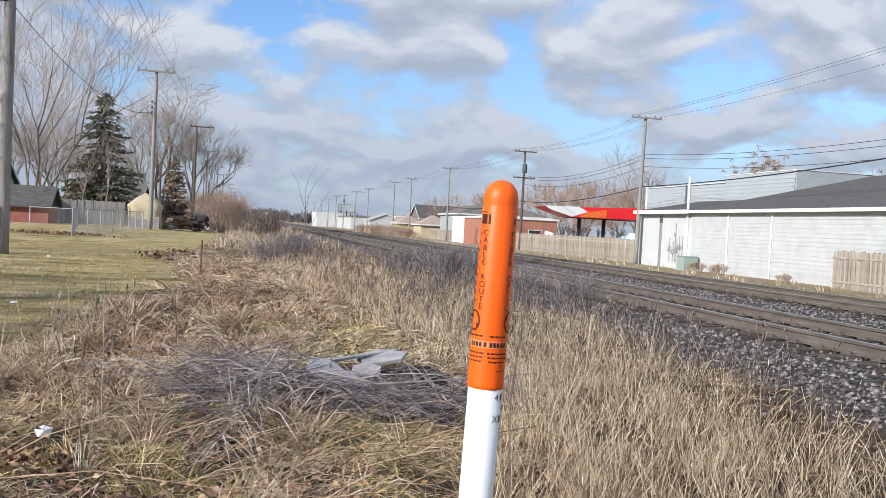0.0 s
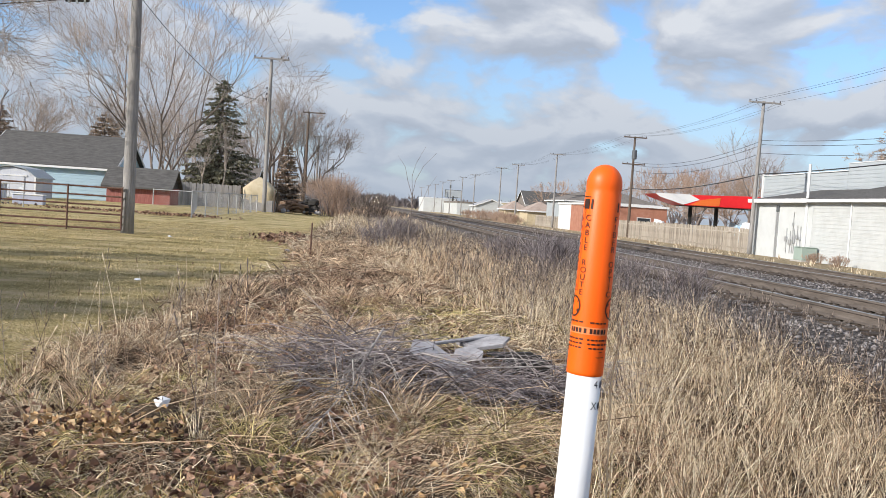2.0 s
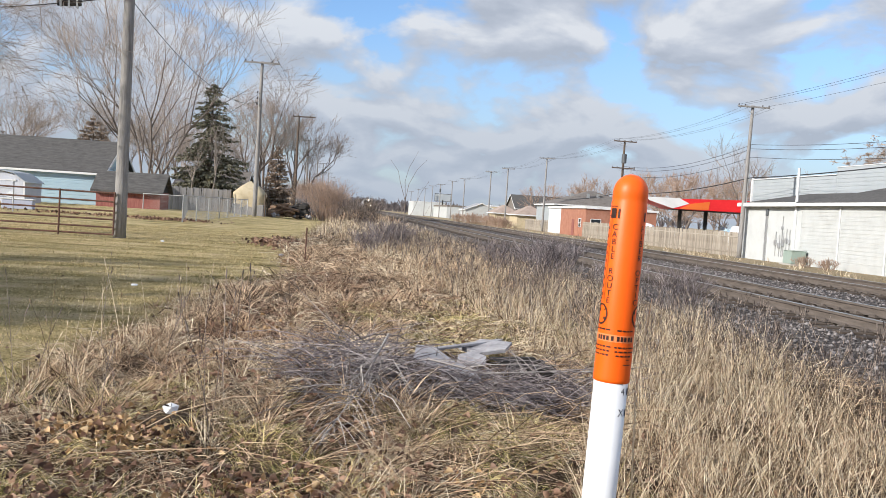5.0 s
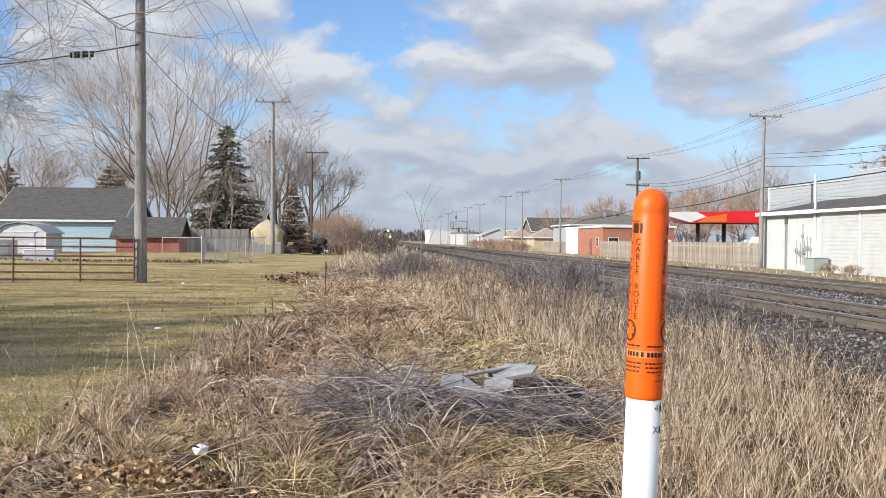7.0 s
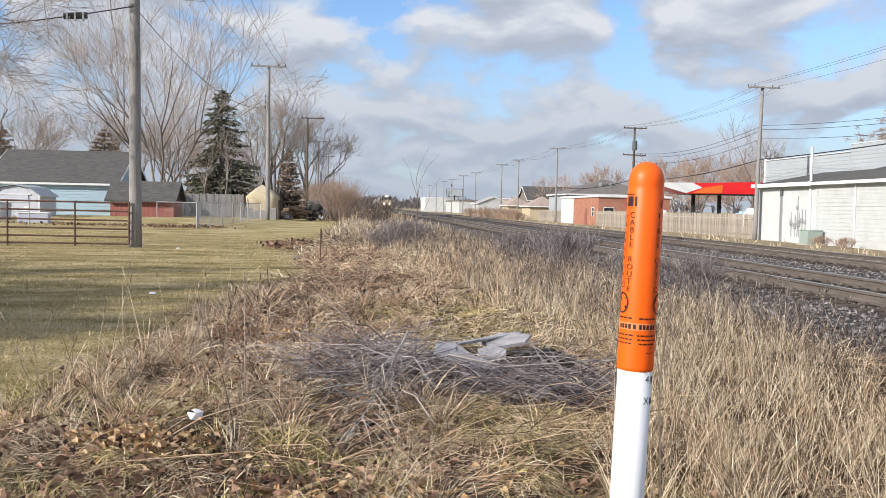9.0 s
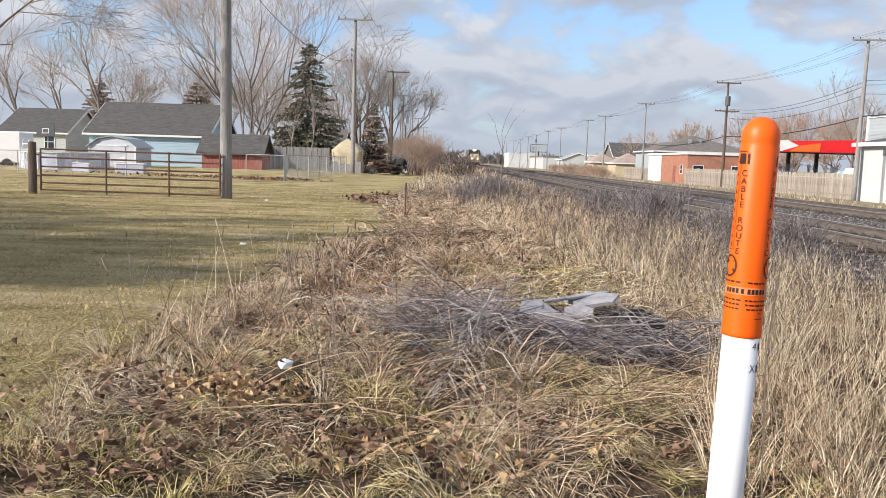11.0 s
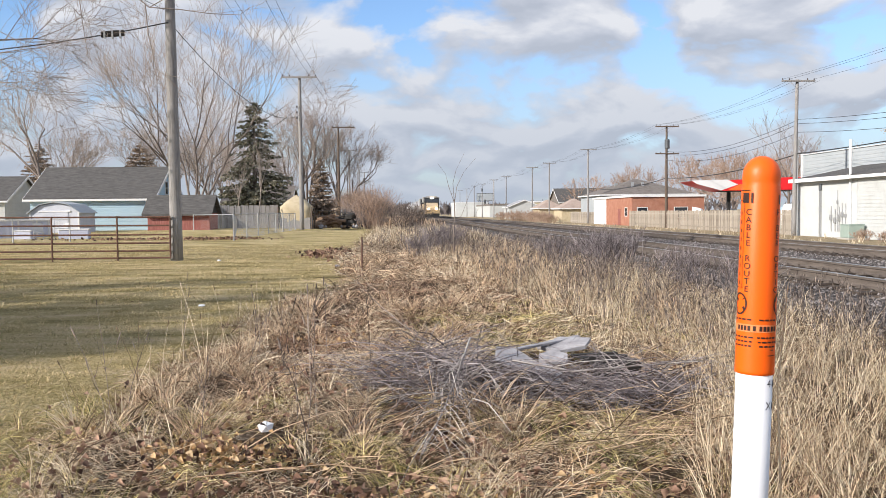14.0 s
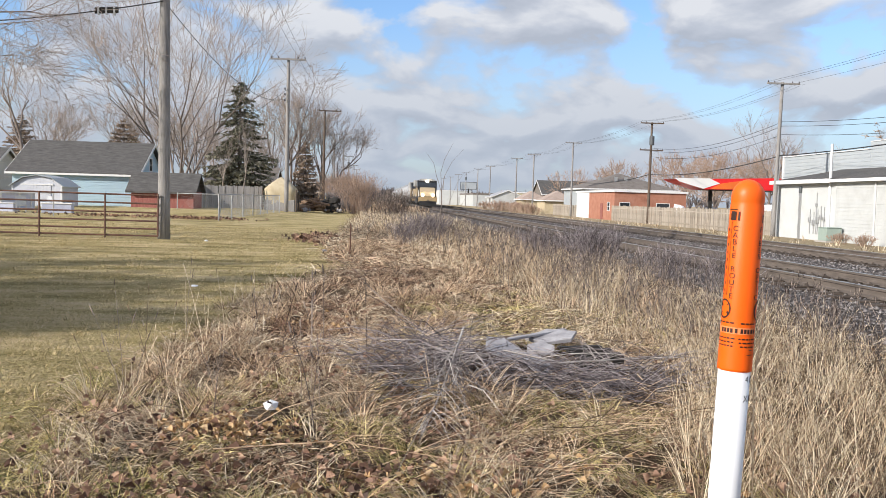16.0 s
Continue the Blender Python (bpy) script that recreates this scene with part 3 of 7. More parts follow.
def build_post():
    p = new("cable_marker_post")
    p.matrix_world = Matrix.Translation((0.690, 2.27, -0.12)) @ pose(0, 0, 0, 0.0, 1.9, 0)
    tagged(p, "white plastic cable marker post with an orange domed sleeve", "marker post")
    z0, zb, zt = 0.0, 0.929, 1.535
    part("pole", lathe([(0, z0), (POST_R - 0.002, z0), (POST_R - 0.002, zb + 0.05), (0, zb + 0.05)]), "white_pl", p, "glossy white round tube", smooth=True)
    r = POST_R
    prof = [(r - 0.0015, zb), (r + 0.0015, zb + 0.002), (r + 0.0015, zb + 0.01), (r + 0.0005, zb + 0.2), (r, zt - 0.085), (r - 0.002, zt - 0.078), (r - 0.001, zt - 0.070)]
    for i in range(0, 11):
        a = i / 10 * math.pi / 2
        prof.append(((r - 0.001) * math.cos(a) if i < 10 else 0, zt - 0.055 + 0.055 * math.sin(a)))
    sl = part("sleeve", lathe(prof), "orange", p, "bright orange domed sleeve with black warnings", smooth=True)
    R = r + 0.0022

    def stack(word, angle, ztop, pitch, size):
        for i, ch in enumerate(word):
            if ch == " ":
                continue
            bm = letters(ch, size)
            for v in bm.verts:
                v.co.y += ztop - pitch * i
                v.co.x *= 1.15
            part("letter", wrap(bm, angle, R), "ink", sl)

    stack("CABLE ROUTE", -57, 1.378, 0.0212, 0.024)
    stack("FIBER OPTIC", 36, 1.378, 0.0212, 0.024)
    for w, h, z, a in ((0.036, 0.0022, 1.438, -42), (0.022, 0.028, 1.418, -38), (0.006, 0.028, 1.418, -16), (0.006, 0.026, 1.414, 74), (0.0015, 0.24, 1.29, -42), (0.0015, 0.24, 1.29, -66), (0.028, 0.0015, 1.41, -54), (0.028, 0.0015, 1.17, -54)):
        part("mark", wrap(strip(w, h, z), a - 32, R), "ink", sl)
    for i in range(9):
        part("mark", wrap(strip(0.004, 0.010, 1.375 - i * 0.024), -86, R), "ink", sl)
    # round no-digging sign
    for a in (-80, 58):
        bm = B()
        n = 28
        inner = [bm.verts.new((0.021 * math.cos(6.28318 * i / n), 1.125 + 0.026 * math.sin(6.28318 * i / n), 0)) for i in range(n)]
        outer = [bm.verts.new((0.026 * math.cos(6.28318 * i / n), 1.125 + 0.031 * math.sin(6.28318 * i / n), 0)) for i in range(n)]
        for i in range(n):
            bm.faces.new((inner[i], inner[(i + 1) % n], outer[(i + 1) % n], outer[i]))
        for s in (1, -1):
            q = [(-0.019, s * 0.014 - 0.004), (-0.016, s * 0.018 + 0.004 * 0), (0.019, -s * 0.014 + 0.004), (0.016, -s * 0.018)]
            vs = [bm.verts.new((x, 1.125 + y, 0.0002)) for x, y in q]
            bm.faces.new(vs)
        part("sign", wrap(bm, a, R), "ink", sl, "round sign against digging")
    # lines of small print and the number band, as plain bars
    rnd = random.Random(5)
    for a0 in (-68, 14):
        for z, w, h in ((1.083, 0.055, 0.0045), (1.034, 0.062, 0.0045), (1.022, 0.058, 0.0045), (1.010, 0.050, 0.0045)):
            x = -w / 2
            while x < w / 2:
                ww = rnd.uniform(0.006, 0.013)
                bm = strip(ww, h, z, 3)
                part("print_bar", wrap(bm, a0 + math.degrees((x + ww / 2) / R), R), "ink", sl)
                x += ww + 0.0035
    part("number_band", wrap(strip(0.15, 0.021, 1.059, 30), -24, R - 0.0006), "ink_pale", sl, "pale band behind the printed number")
    for a, n in ((-78, 4), (-28, 1), (-10, 3), (26, 2)):
        for i in range(n):
            part("number_bar", wrap(strip(0.0075, 0.0135, 1.059, 2), a + i * 11.5, R + 0.0006), "ink", sl)
    for z, w in ((0.985, 0.03), (1.0, 0.012)):
        part("print_bar", wrap(strip(w, 0.002, z), 30, R), "ink", sl)
    for z, ch in ((0.906, "4"), (0.844, "X")):
        bm = letters(ch, 0.031)
        for v in bm.verts:
            v.co.y += z
        part("letter", wrap(bm, 28, POST_R - 0.0005), "ink_blue", p)
        bm = strip(0.012, 0.02, z, 3)
        part("number_bar", wrap(bm, 54, POST_R - 0.0005), "ink_blue", p)


build_post()


# ---- utility poles and wires ----
def build_pole(x, y, ztop, r0, dark, arms, label, lean=(0, 0), group="utility poles", extra=""):
    base = float(gz(x, y)) - 0.3
    p = thing("utility_pole", label, "utility pole", (x, y, base), group=group)
    H = ztop - base
    tx, ty = lean
    rr = random.Random(int(x * 10 + y))
    prof = []
    for i in range(9):
        f = i / 8
        prof.append((r0 * (1 - 0.38 * f) * (1 + rr.uniform(-0.02, 0.02)), H * f))
    bm = lathe([(0, 0)] + prof + [(0, H)], 14)
    for v in bm.verts:
        v.co.x += tx * v.co.z
        v.co.y += ty * v.co.z
    part("shaft", bm, "pole_dark" if dark else "pole", p, smooth=True)
    for dz, half, off in arms:
        z = H - dz
        a = part("crossarm", slab(tx * z - half + off, tx * z + half + off, -0.24, -0.13, z - 0.06, z + 0.06, 0.008), "pole_dark" if dark else "pole", p)
        for u in (-0.94, -0.55, 0.55, 0.94):
            part("insulator", lathe([(0, z + 0.06), (0.03, z + 0.06), (0.045, z + 0.10), (0.03, z + 0.13), (0.04, z + 0.16), (0, z + 0.19)], 8), "insul", a).location = (tx * z + off + u * half, -0.18, 0)
        for s in (-1, 1):
            part("brace", rod(B(), (tx * z + off + s * half * 0.5, -0.2, z - 0.05), (tx * z + s * 0.05, -0.2, z - 0.62), 0.012, n=5), "galv", a)
    if "can" in extra:
        z = H - 1.9
        can = part("transformer", lathe([(0, z - 0.55), (0.24, z - 0.55), (0.26, z - 0.5), (0.26, z + 0.35), (0.22, z + 0.42), (0, z + 0.45)], 16), "tank", p, "grey transformer can", smooth=False)
        can.location = (-0.05, -0.46, 0)
    if "grip" in extra:
        for dz in (2.3, 2.7, 3.1):
            part("insulator", rod(B(), (tx * H - 0.2, -0.2, H - dz), (tx * H - 0.2, -0.2, H - dz + 0.16), 0.05, n=8), "insul", p)
    if "rung" in extra:
        part("conduit", rod(B(), (0.17, -0.1, 0.3), (tx * H * 0.6 + 0.13, -0.1, H * 0.62), 0.035, n=8), "galv", p)
    return p


L_Y = [25.0, 62.6, 97.5, 132.0, 171.0, 207.0, 262.0, 300.0, 350.0, 410.0]
L_X = [-6.45, -6.73, -6.1, -6.55, -6.5, -6.5, -6.5, -6.5, -6.5, -6.5]
L_TOP = [11.6, 11.15, 11.0, 10.9, 10.85, 11.1, 11.0, 11.0, 11.0, 11.0]
for i, (x, y, zt) in enumerate(zip(L_X, L_Y, L_TOP)):
    dark = i in (2,)
    build_pole(x, y, zt, 0.185 if i == 0 else 0.17, dark, [(0.12, 1.25, 0.6 if i == 2 else 0.0)], "tall weathered grey wooden utility pole on the lawn" if i == 0 else "wooden utility pole with a crossarm beside the yards",
               ((-0.004 if i == 0 else 0.0), 0), extra="can" if i in (3, 5) else ("grip" if i == 1 else ""))
R_Y = [59.0, 89.0, 125.0, 156.0, 175.0, 215.0, 241.0, 272.0, 298.0, 327.0, 360.0, 400.0]
for i, y in enumerate(R_Y):
    build_pole(28.7 if i != 0 else 28.1, y, 10.1 if i % 2 else 10.3, 0.17, i == 1, [(0.12, 1.25, 0), (2.95, 1.25, 0)] if i == 1 else [(0.12, 1.2, 0)],
               "wooden utility pole with a crossarm beyond the tracks", (0.017 if i == 0 else 0.004, 0), extra="can" if i in (1, 7) else ("rung" if i == 0 else ""))


def wire(name, a, b, sag, r, label, material="wire", n=22):
    a, b = np.array(a, float), np.array(b, float)
    s = np.linspace(0, 1, n)[:, None]
    pts = a + (b - a) * s
    pts[:, 2] -= 4 * sag * (s * (1 - s))[:, 0]
    V, F = tubes(pts[None], np.full((1, n), r), 4)
    return tagged(raw(name, V, F, material), label, "cable", group="overhead wires")


for i in range(7):
    for u in (-1.15, -0.7, 0.7, 1.15):
        off0, off1 = (0.6 if i == 2 else 0), (0.6 if i + 1 == 2 else 0)
        wire("overhead_wire", (L_X[i] + u + off0, L_Y[i] - 0.18, L_TOP[i] + 0.06), (L_X[i + 1] + u + off1, L_Y[i + 1] - 0.18, L_TOP[i + 1] + 0.06), 0.5, 0.010 if i < 3 else 0.012, "thin bare power line between wooden poles")
for u in (-1.15, -0.7, 0.7, 1.15):
    wire("overhead_wire", (L_X[0] + u, 24.8, 11.66), (-6.4 + u, -12.0, 11.6), 0.5, 0.009, "thin bare power line between wooden poles")
for i in range(8):
    for u in (-1.12, -0.66, 0.66, 1.12):
        wire("overhead_wire", (28.7 + u, R_Y[i] - 0.18, 10.2), (28.7 + u, R_Y[i + 1] - 0.18, 10.2), 0.55, 0.008, "thin bare power line beyond the tracks")
for u in (-1.12, -0.66, 1.12):
    wire("overhead_wire", (28.3 + u, 58.8, 10.3), (28.4 + u, 14.0, 11.4), 0.6, 0.008, "thin bare power line beyond the tracks")
for dz in (2.7, 3.0, 3.6):
    wire("overhead_wire", (28.35, 58.8, 10.2 - dz), (28.7, 89.0, 10.1 - dz), 0.8, 0.016, "black cable slung between poles")
    wire("overhead_wire", (28.35, 58.8, 10.2 - dz), (29.0, 20.0, 9.6 - dz), 0.7, 0.014, "black cable slung between poles")
wire("overhead_wire", (28.3, 58.8, 5.1), (28.7, 89.0, 4.6), 0.5, 0.035, "thick black communications cable")
wire("overhead_wire", (28.3, 58.8, 5.1), (30.0, 30.0, 6.1), 0.3, 0.035, "thick black communications cable")
wire("overhead_wire", (28.7, 89.0, 4.6), (28.7, 125.0, 4.6), 0.6, 0.04, "thick black communications cable")
# cable from the lawn pole to the next and away over the yard
wire("overhead_wire", (-6.5, 24.85, 6.75), (-6.75, 62.4, 8.3), 1.1, 0.015, "black service cable slung from a pole")
wire("overhead_wire", (-6.5, 24.85, 6.7), (-24.0, 28.5, 6.9), 0.75, 0.018, "black service cable slung from a pole")
wire("overhead_wire", (-6.6, 24.85, 7.05), (-14.0, 8.0, 10.5), 0.4, 0.008, "black service cable slung from a pole")
wire("overhead_wire", (-6.75, 62.4, 8.9), (-17.2, 70.0, 4.4), 0.6, 0.012, "black service cable slung from a pole")


def build_splice():
    c = thing("cable_splice", "black cable splice case slung on a cable", "cable fitting", (-8.15, 25.2, 6.42))
    for dz in (-0.035, 0.05):
        part("case", rod(B(), (-0.32, 0, dz), (0.32, 0, dz + 0.05), 0.05, n=8), "dark", c)
    for x in (-0.22, 0.0, 0.22):
        part("clamp", slab(x - 0.025, x + 0.025, -0.06, 0.06, -0.1, 0.12), "galv", c)


build_splice()


# ---- buildings ----
def gable(name, label, x0, x1, y0, y1, z0, eave, ridge, wall, roof, along="x", over=0.35, trim="trim", kind="house"):
    """A house with a gable roof, its ridge along x or y; walls, roof planes, fascia."""
    h = thing(name, label, kind, ((x0 + x1) / 2, (y0 + y1) / 2, z0))
    hx, hy, e, r = (x1 - x0) / 2, (y1 - y0) / 2, eave - z0, ridge - z0
    if along == "x":
        part("wall", prism([(-hy, 0), (hy, 0), (hy, e), (0, r), (-hy, e)], "x", -hx, hx), wall, h)
        sl = (r - e) / hy
        for s in (-1, 1):
            pts = [(s * (hy + over), e - sl * over + 0.02), (0, r + 0.02), (0, r + 0.16), (s * (hy + over), e - sl * over + 0.14)]
            part("roof", prism(pts, "x", -hx - over, hx + over), roof, h)
            y = s * (hy + over)
            part("fascia", slab(-hx - over - 0.01, hx + over + 0.01, y - 0.03, y + 0.03, e - sl * over - 0.06, e - sl * over + 0.08), trim, h)
        for s in (-1, 1):
            for k in (-1, 1):
                x = s * (hx + over + 0.02)
                part("barge_board", prism([(k * (hy + over), e - sl * over - 0.08), (0, r - 0.08), (0, r + 0.14), (k * (hy + over), e - sl * over + 0.12)], "x", x - 0.02, x + 0.02), trim, h)
    else:
        part("wall", prism([(-hx, 0), (hx, 0), (hx, e), (0, r), (-hx, e)], "y", -hy, hy), wall, h)
        sl = (r - e) / hx
        for s in (-1, 1):
            pts = [(s * (hx + over), e - sl * over + 0.02), (0, r + 0.02), (0, r + 0.16), (s * (hx + over), e - sl * over + 0.14)]
            part("roof", prism(pts, "y", -hy - over, hy + over), roof, h)
            x = s * (hx + over)
            part("fascia", slab(x - 0.03, x + 0.03, -hy - over - 0.01, hy + over + 0.01, e - sl * over - 0.1, e - sl * over + 0.10), trim, h)
        for s in (-1, 1):
            for k in (-1, 1):
                y = s * (hy + over + 0.02)
                part("barge_board", prism([(k * (hx + over), e - sl * over - 0.08), (0, r - 0.08), (0, r + 0.14), (k * (hx + over), e - sl * over + 0.12)], "y", y - 0.02, y + 0.02), trim, h)
    return h


def hip(name, label, x0, x1, y0, y1, z0, eave, ridge, wall, roof, inset=None, over=0.4, kind="house"):
    h = thing(name, label, kind, ((x0 + x1) / 2, (y0 + y1) / 2, z0))
    hx, hy, e, r = (x1 - x0) / 2, (y1 - y0) / 2, eave - z0, ridge - z0
    part("wall", slab(-hx, hx, -hy, hy, 0, e), wall, h)
    ox, oy = hx + over, hy + over
    ins = min(ox, oy) * 0.98 if inset is None else inset
    bm = B()
    lo = [bm.verts.new(c) for c in ((-ox, -oy, e), (ox, -oy, e), (ox, oy, e), (-ox, oy, e))]
    if oy >= ox:
        a, b = bm.verts.new((0, -oy + ins, r)), bm.verts.new((0, oy - ins, r))
        fs = [(lo[0], lo[1], a), (lo[1], lo[2], b, a), (lo[2], lo[3], b), (lo[3], lo[0], a, b)]
    else:
        a, b = bm.verts.new((-ox + ins, 0, r)), bm.verts.new((ox - ins, 0, r))
        fs = [(lo[0], lo[1], b, a), (lo[1], lo[2], b), (lo[2], lo[3], a, b), (lo[3], lo[0], a)]
    for f in fs:
        bm.faces.new(f)
    bm.faces.new(lo[::-1])
    part("roof", bm, roof, h)
    for x in (-ox, ox):
        part("fascia", slab(x - 0.04, x + 0.04, -oy - 0.04, oy + 0.04, e - 0.16, e + 0.03), "trim", h)
    for y in (-oy, oy):
        part("fascia", slab(-ox + 0.04, ox - 0.04, y - 0.04, y + 0.04, e - 0.16, e + 0.03), "trim", h)
    return h


def window(parent, x, y, z, w, h, facing, bars=1):
    """A framed window standing 3 cm proud of a wall that faces -y or +-x; in the parent's space."""
    ax = facing[-1]
    s = -1 if facing[0] == "-" else 1

    def bx(u0, u1, v0, v1, d0, d1):
        lo, hi = sorted((s * d0, s * d1))
        return slab(x + u0, x + u1, y + lo, y + hi, z + v0, z + v1) if ax == "y" else slab(x + lo, x + hi, y + u0, y + u1, z + v0, z + v1)
    wd = part("window", bx(-w / 2, w / 2, 0, h, 0.004, 0.02), "glass", parent)
    for a in (bx(-w / 2 - 0.07, -w / 2, -0.07, h + 0.07, 0, 0.05), bx(w / 2, w / 2 + 0.07, -0.07, h + 0.07, 0, 0.05), bx(-w / 2, w / 2, h, h + 0.07, 0, 0.05), bx(-w / 2, w / 2, -0.07, 0, 0, 0.07)):
        part("frame", a, "trim", wd)
    if bars:
        part("frame", bx(-w / 2, w / 2, h / 2 - 0.025, h / 2 + 0.025, 0.02, 0.045), "trim", wd)
    return wd


def lap_siding(parent, facing, plane, a0, a1, z0, z1, pitch, material, lip=0.022):
    """Courses of lapped boards over a wall that faces -x or -y, in the parent's space."""
    bm = B()
    z = z0
    while z < z1 - 0.02:
        t = min(z + pitch, z1)
        pts = [(plane - lip, z), (plane - 0.003, t), (plane - 0.0005, t), (plane - 0.0005, z)]
        if facing == "-y":
            q = [[(x, u, v) for u, v in pts] for x in (a0, a1)]
        else:
            q = [[(u, y, v) for u, v in pts] for y in (a0, a1)]
        f = [bm.verts.new(c) for c in q[0]]
        g = [bm.verts.new(c) for c in q[1]]
        bm.faces.new(f)
        bm.faces.new(g[::-1])
        for i in range(4):
            bm.faces.new((f[i], g[i], g[(i + 1) % 4], f[(i + 1) % 4]))
        z = t
    bmesh.ops.recalc_face_normals(bm, faces=bm.faces)
    return part("siding", bm, material, parent)


garage = gable("house", "pale blue lap-sided garage with a charcoal shingle roof", -25.6, -17.2, 62.0, 70.0, -0.05, 2.55, 4.75, "siding_b", "roof", "x")
lap_siding(garage, "-y", -4.0, -4.2, 4.07, 0.1, 2.5, 0.2, "siding_b")
window(garage, 4.2, 0.0, 2.9, 0.7, 0.9, "+x")
part("downspout", rod(B(), (4.12, -4.08, 0.1), (4.12, -4.08, 2.5), 0.05), "trim", garage)
part("corner_board", slab(4.08, 4.215, -4.015, -3.88, 0, 2.5), "trim", garage)

red = thing("shed", "low faded red board shed with a dark shingle roof", "shed", (-14.9, 61.5, 0.0))
part("wall", slab(-2.1, 2.1, -1.4, 1.4, 0.05, 1.35), "red_wood", red)
part("roof", prism([(-1.75, 1.2), (0.0, 2.52), (1.75, 1.2), (1.75, 1.33), (0.0, 2.66), (-1.75, 1.33)], "x", -2.4, 2.35), "roof", red)
for s in (-2.05, 2.05):
    part("gable_wall", prism([(-1.4, 1.35), (1.4, 1.35), (0, 2.42)], "x", s - 0.04, s + 0.04), "dark", red)

shed = thing("garden_shed", "white corrugated steel garden shed with a shallow gable roof", "shed", (-21.65, 57.4, 0.0))
part("wall", prism([(-1.55, 0), (1.55, 0), (1.55, 1.5), (0.85, 1.95), (0, 2.1), (-0.85, 1.95), (-1.55, 1.5)], "y", -1.45, 1.45), "shedmetal", shed)
for a, b in (((-1.68, 1.42), (-0.88, 1.98)), ((-0.88, 1.98), (0, 2.14)), ((0, 2.14), (0.88, 1.98)), ((0.88, 1.98), (1.68, 1.42))):
    part("roof_panel", prism([a, b, (b[0], b[1] + 0.05), (a[0], a[1] + 0.05)], "y", -1.6, 1.6), "siding_g", shed)
for s in (-1, 1):
    part("door", slab(s * 0.43 - 0.42, s * 0.43 + 0.42, -1.49, -1.455, 0.08, 1.5), "shedmetal", shed)
part("rail", slab(-1.0, 1.0, -1.5, -1.455, 1.52, 1.6), "trim", shed)
for s in (-1.5, 1.5):
    part("corner_post", slab(s - 0.05, s + 0.05, -1.48, -1.452, 0, 1.5), "trim", shed)

wh = gable("house", "small white house with a dark gable roof behind the yard", -38.6, -33.0, 75.0, 83.0, 0.0, 2.7, 4.7, "siding_w", "roof", "x")
window(wh, 1.4, -4.0, 1.2, 0.8, 1.2, "-y")
window(wh, -1.4, -4.0, 1.2, 0.8, 1.2, "-y")
gh = gable("house", "grey house with a slate grey roof among bare trees", -41.0, -30.0, 98.0, 107.0, 0.0, 3.0, 5.8, "siding_g", "roof_br", "x")
window(gh, -1.0, -4.5, 1.0, 1.0, 1.3, "-y")
gable("house", "low grey shed roof behind the white house", -34.0, -27.5, 86.0, 92.0, 0.0, 2.4, 3.6, "siding_w", "roof_br", "x")
gable("house", "pale distant house half hidden by trees", -19.5, -12.0, 100.0, 108.0, 0.0, 2.6, 4.4, "siding_w", "roof_br", "x")


def build_pool():
    p = thing("swimming_pool", "round pale above-ground swimming pool in the yard, tinted lavender for shade", "swimming pool", (-22.3, 50.5, -0.04))
    bm = lathe([(2.35, 0), (2.35, 1.05), (2.28, 1.05), (2.28, 0)], 40)
    part("wall", bm, "pool", p, "pale pool wall with lavender shade in its colour", smooth=False)
    part("rim", lathe([(2.22, 1.05), (2.45, 1.05), (2.45, 1.11), (2.22, 1.11), (2.22, 1.05)], 40), "trim", p)
    part("cover", lathe([(0, 0.98), (2.2, 0.98), (2.2, 1.02), (0, 0.99)], 40), "tank", p)
    for i in range(14):
        a = i * 2 * math.pi / 14
        part("upright", rod(B(), (2.38 * math.cos(a), 2.38 * math.sin(a), 0), (2.38 * math.cos(a), 2.38 * math.sin(a), 1.08), 0.05, n=6), "trim", p)
    lad = part("ladder", rod(B(), (-1.9, -1.75, 0), (-1.7, -1.5, 1.8), 0.03), "trim", p)
    for dx in (0.5,):
        part("ladder_rail", rod(B(), (-1.4, -2.1, 0), (-1.2, -1.85, 1.8), 0.03), "trim", lad)
    for i in range(5):
        f = (i + 1) / 6
        part("rung", rod(B(), (-1.9 + 0.2 * f, -1.75 + 0.25 * f, 1.8 * f), (-1.4 + 0.2 * f, -2.1 + 0.25 * f, 1.8 * f), 0.025), "trim", lad)


build_pool()


def build_chair(at, rz):
    c = thing("patio_chair", "grey metal patio chair beside the pool", "chair", at, rz, group="patio furniture")
    part("seat", slab(-0.25, 0.25, -0.25, 0.25, 0.42, 0.46, 0.01), "galv", c)
    part("backrest", prism([(0.22, 0.46), (0.25, 0.46), (0.36, 0.95), (0.33, 0.95)], "x", -0.25, 0.25), "galv", c)
    for x in (-0.23, 0.23):
        for y in (-0.23, 0.23):
            part("leg", rod(B(), (x, y, 0), (x, y, 0.43), 0.015), "galv", c)
        part("armrest", slab(x - 0.03, x + 0.03, -0.25, 0.25, 0.64, 0.67), "galv", c)


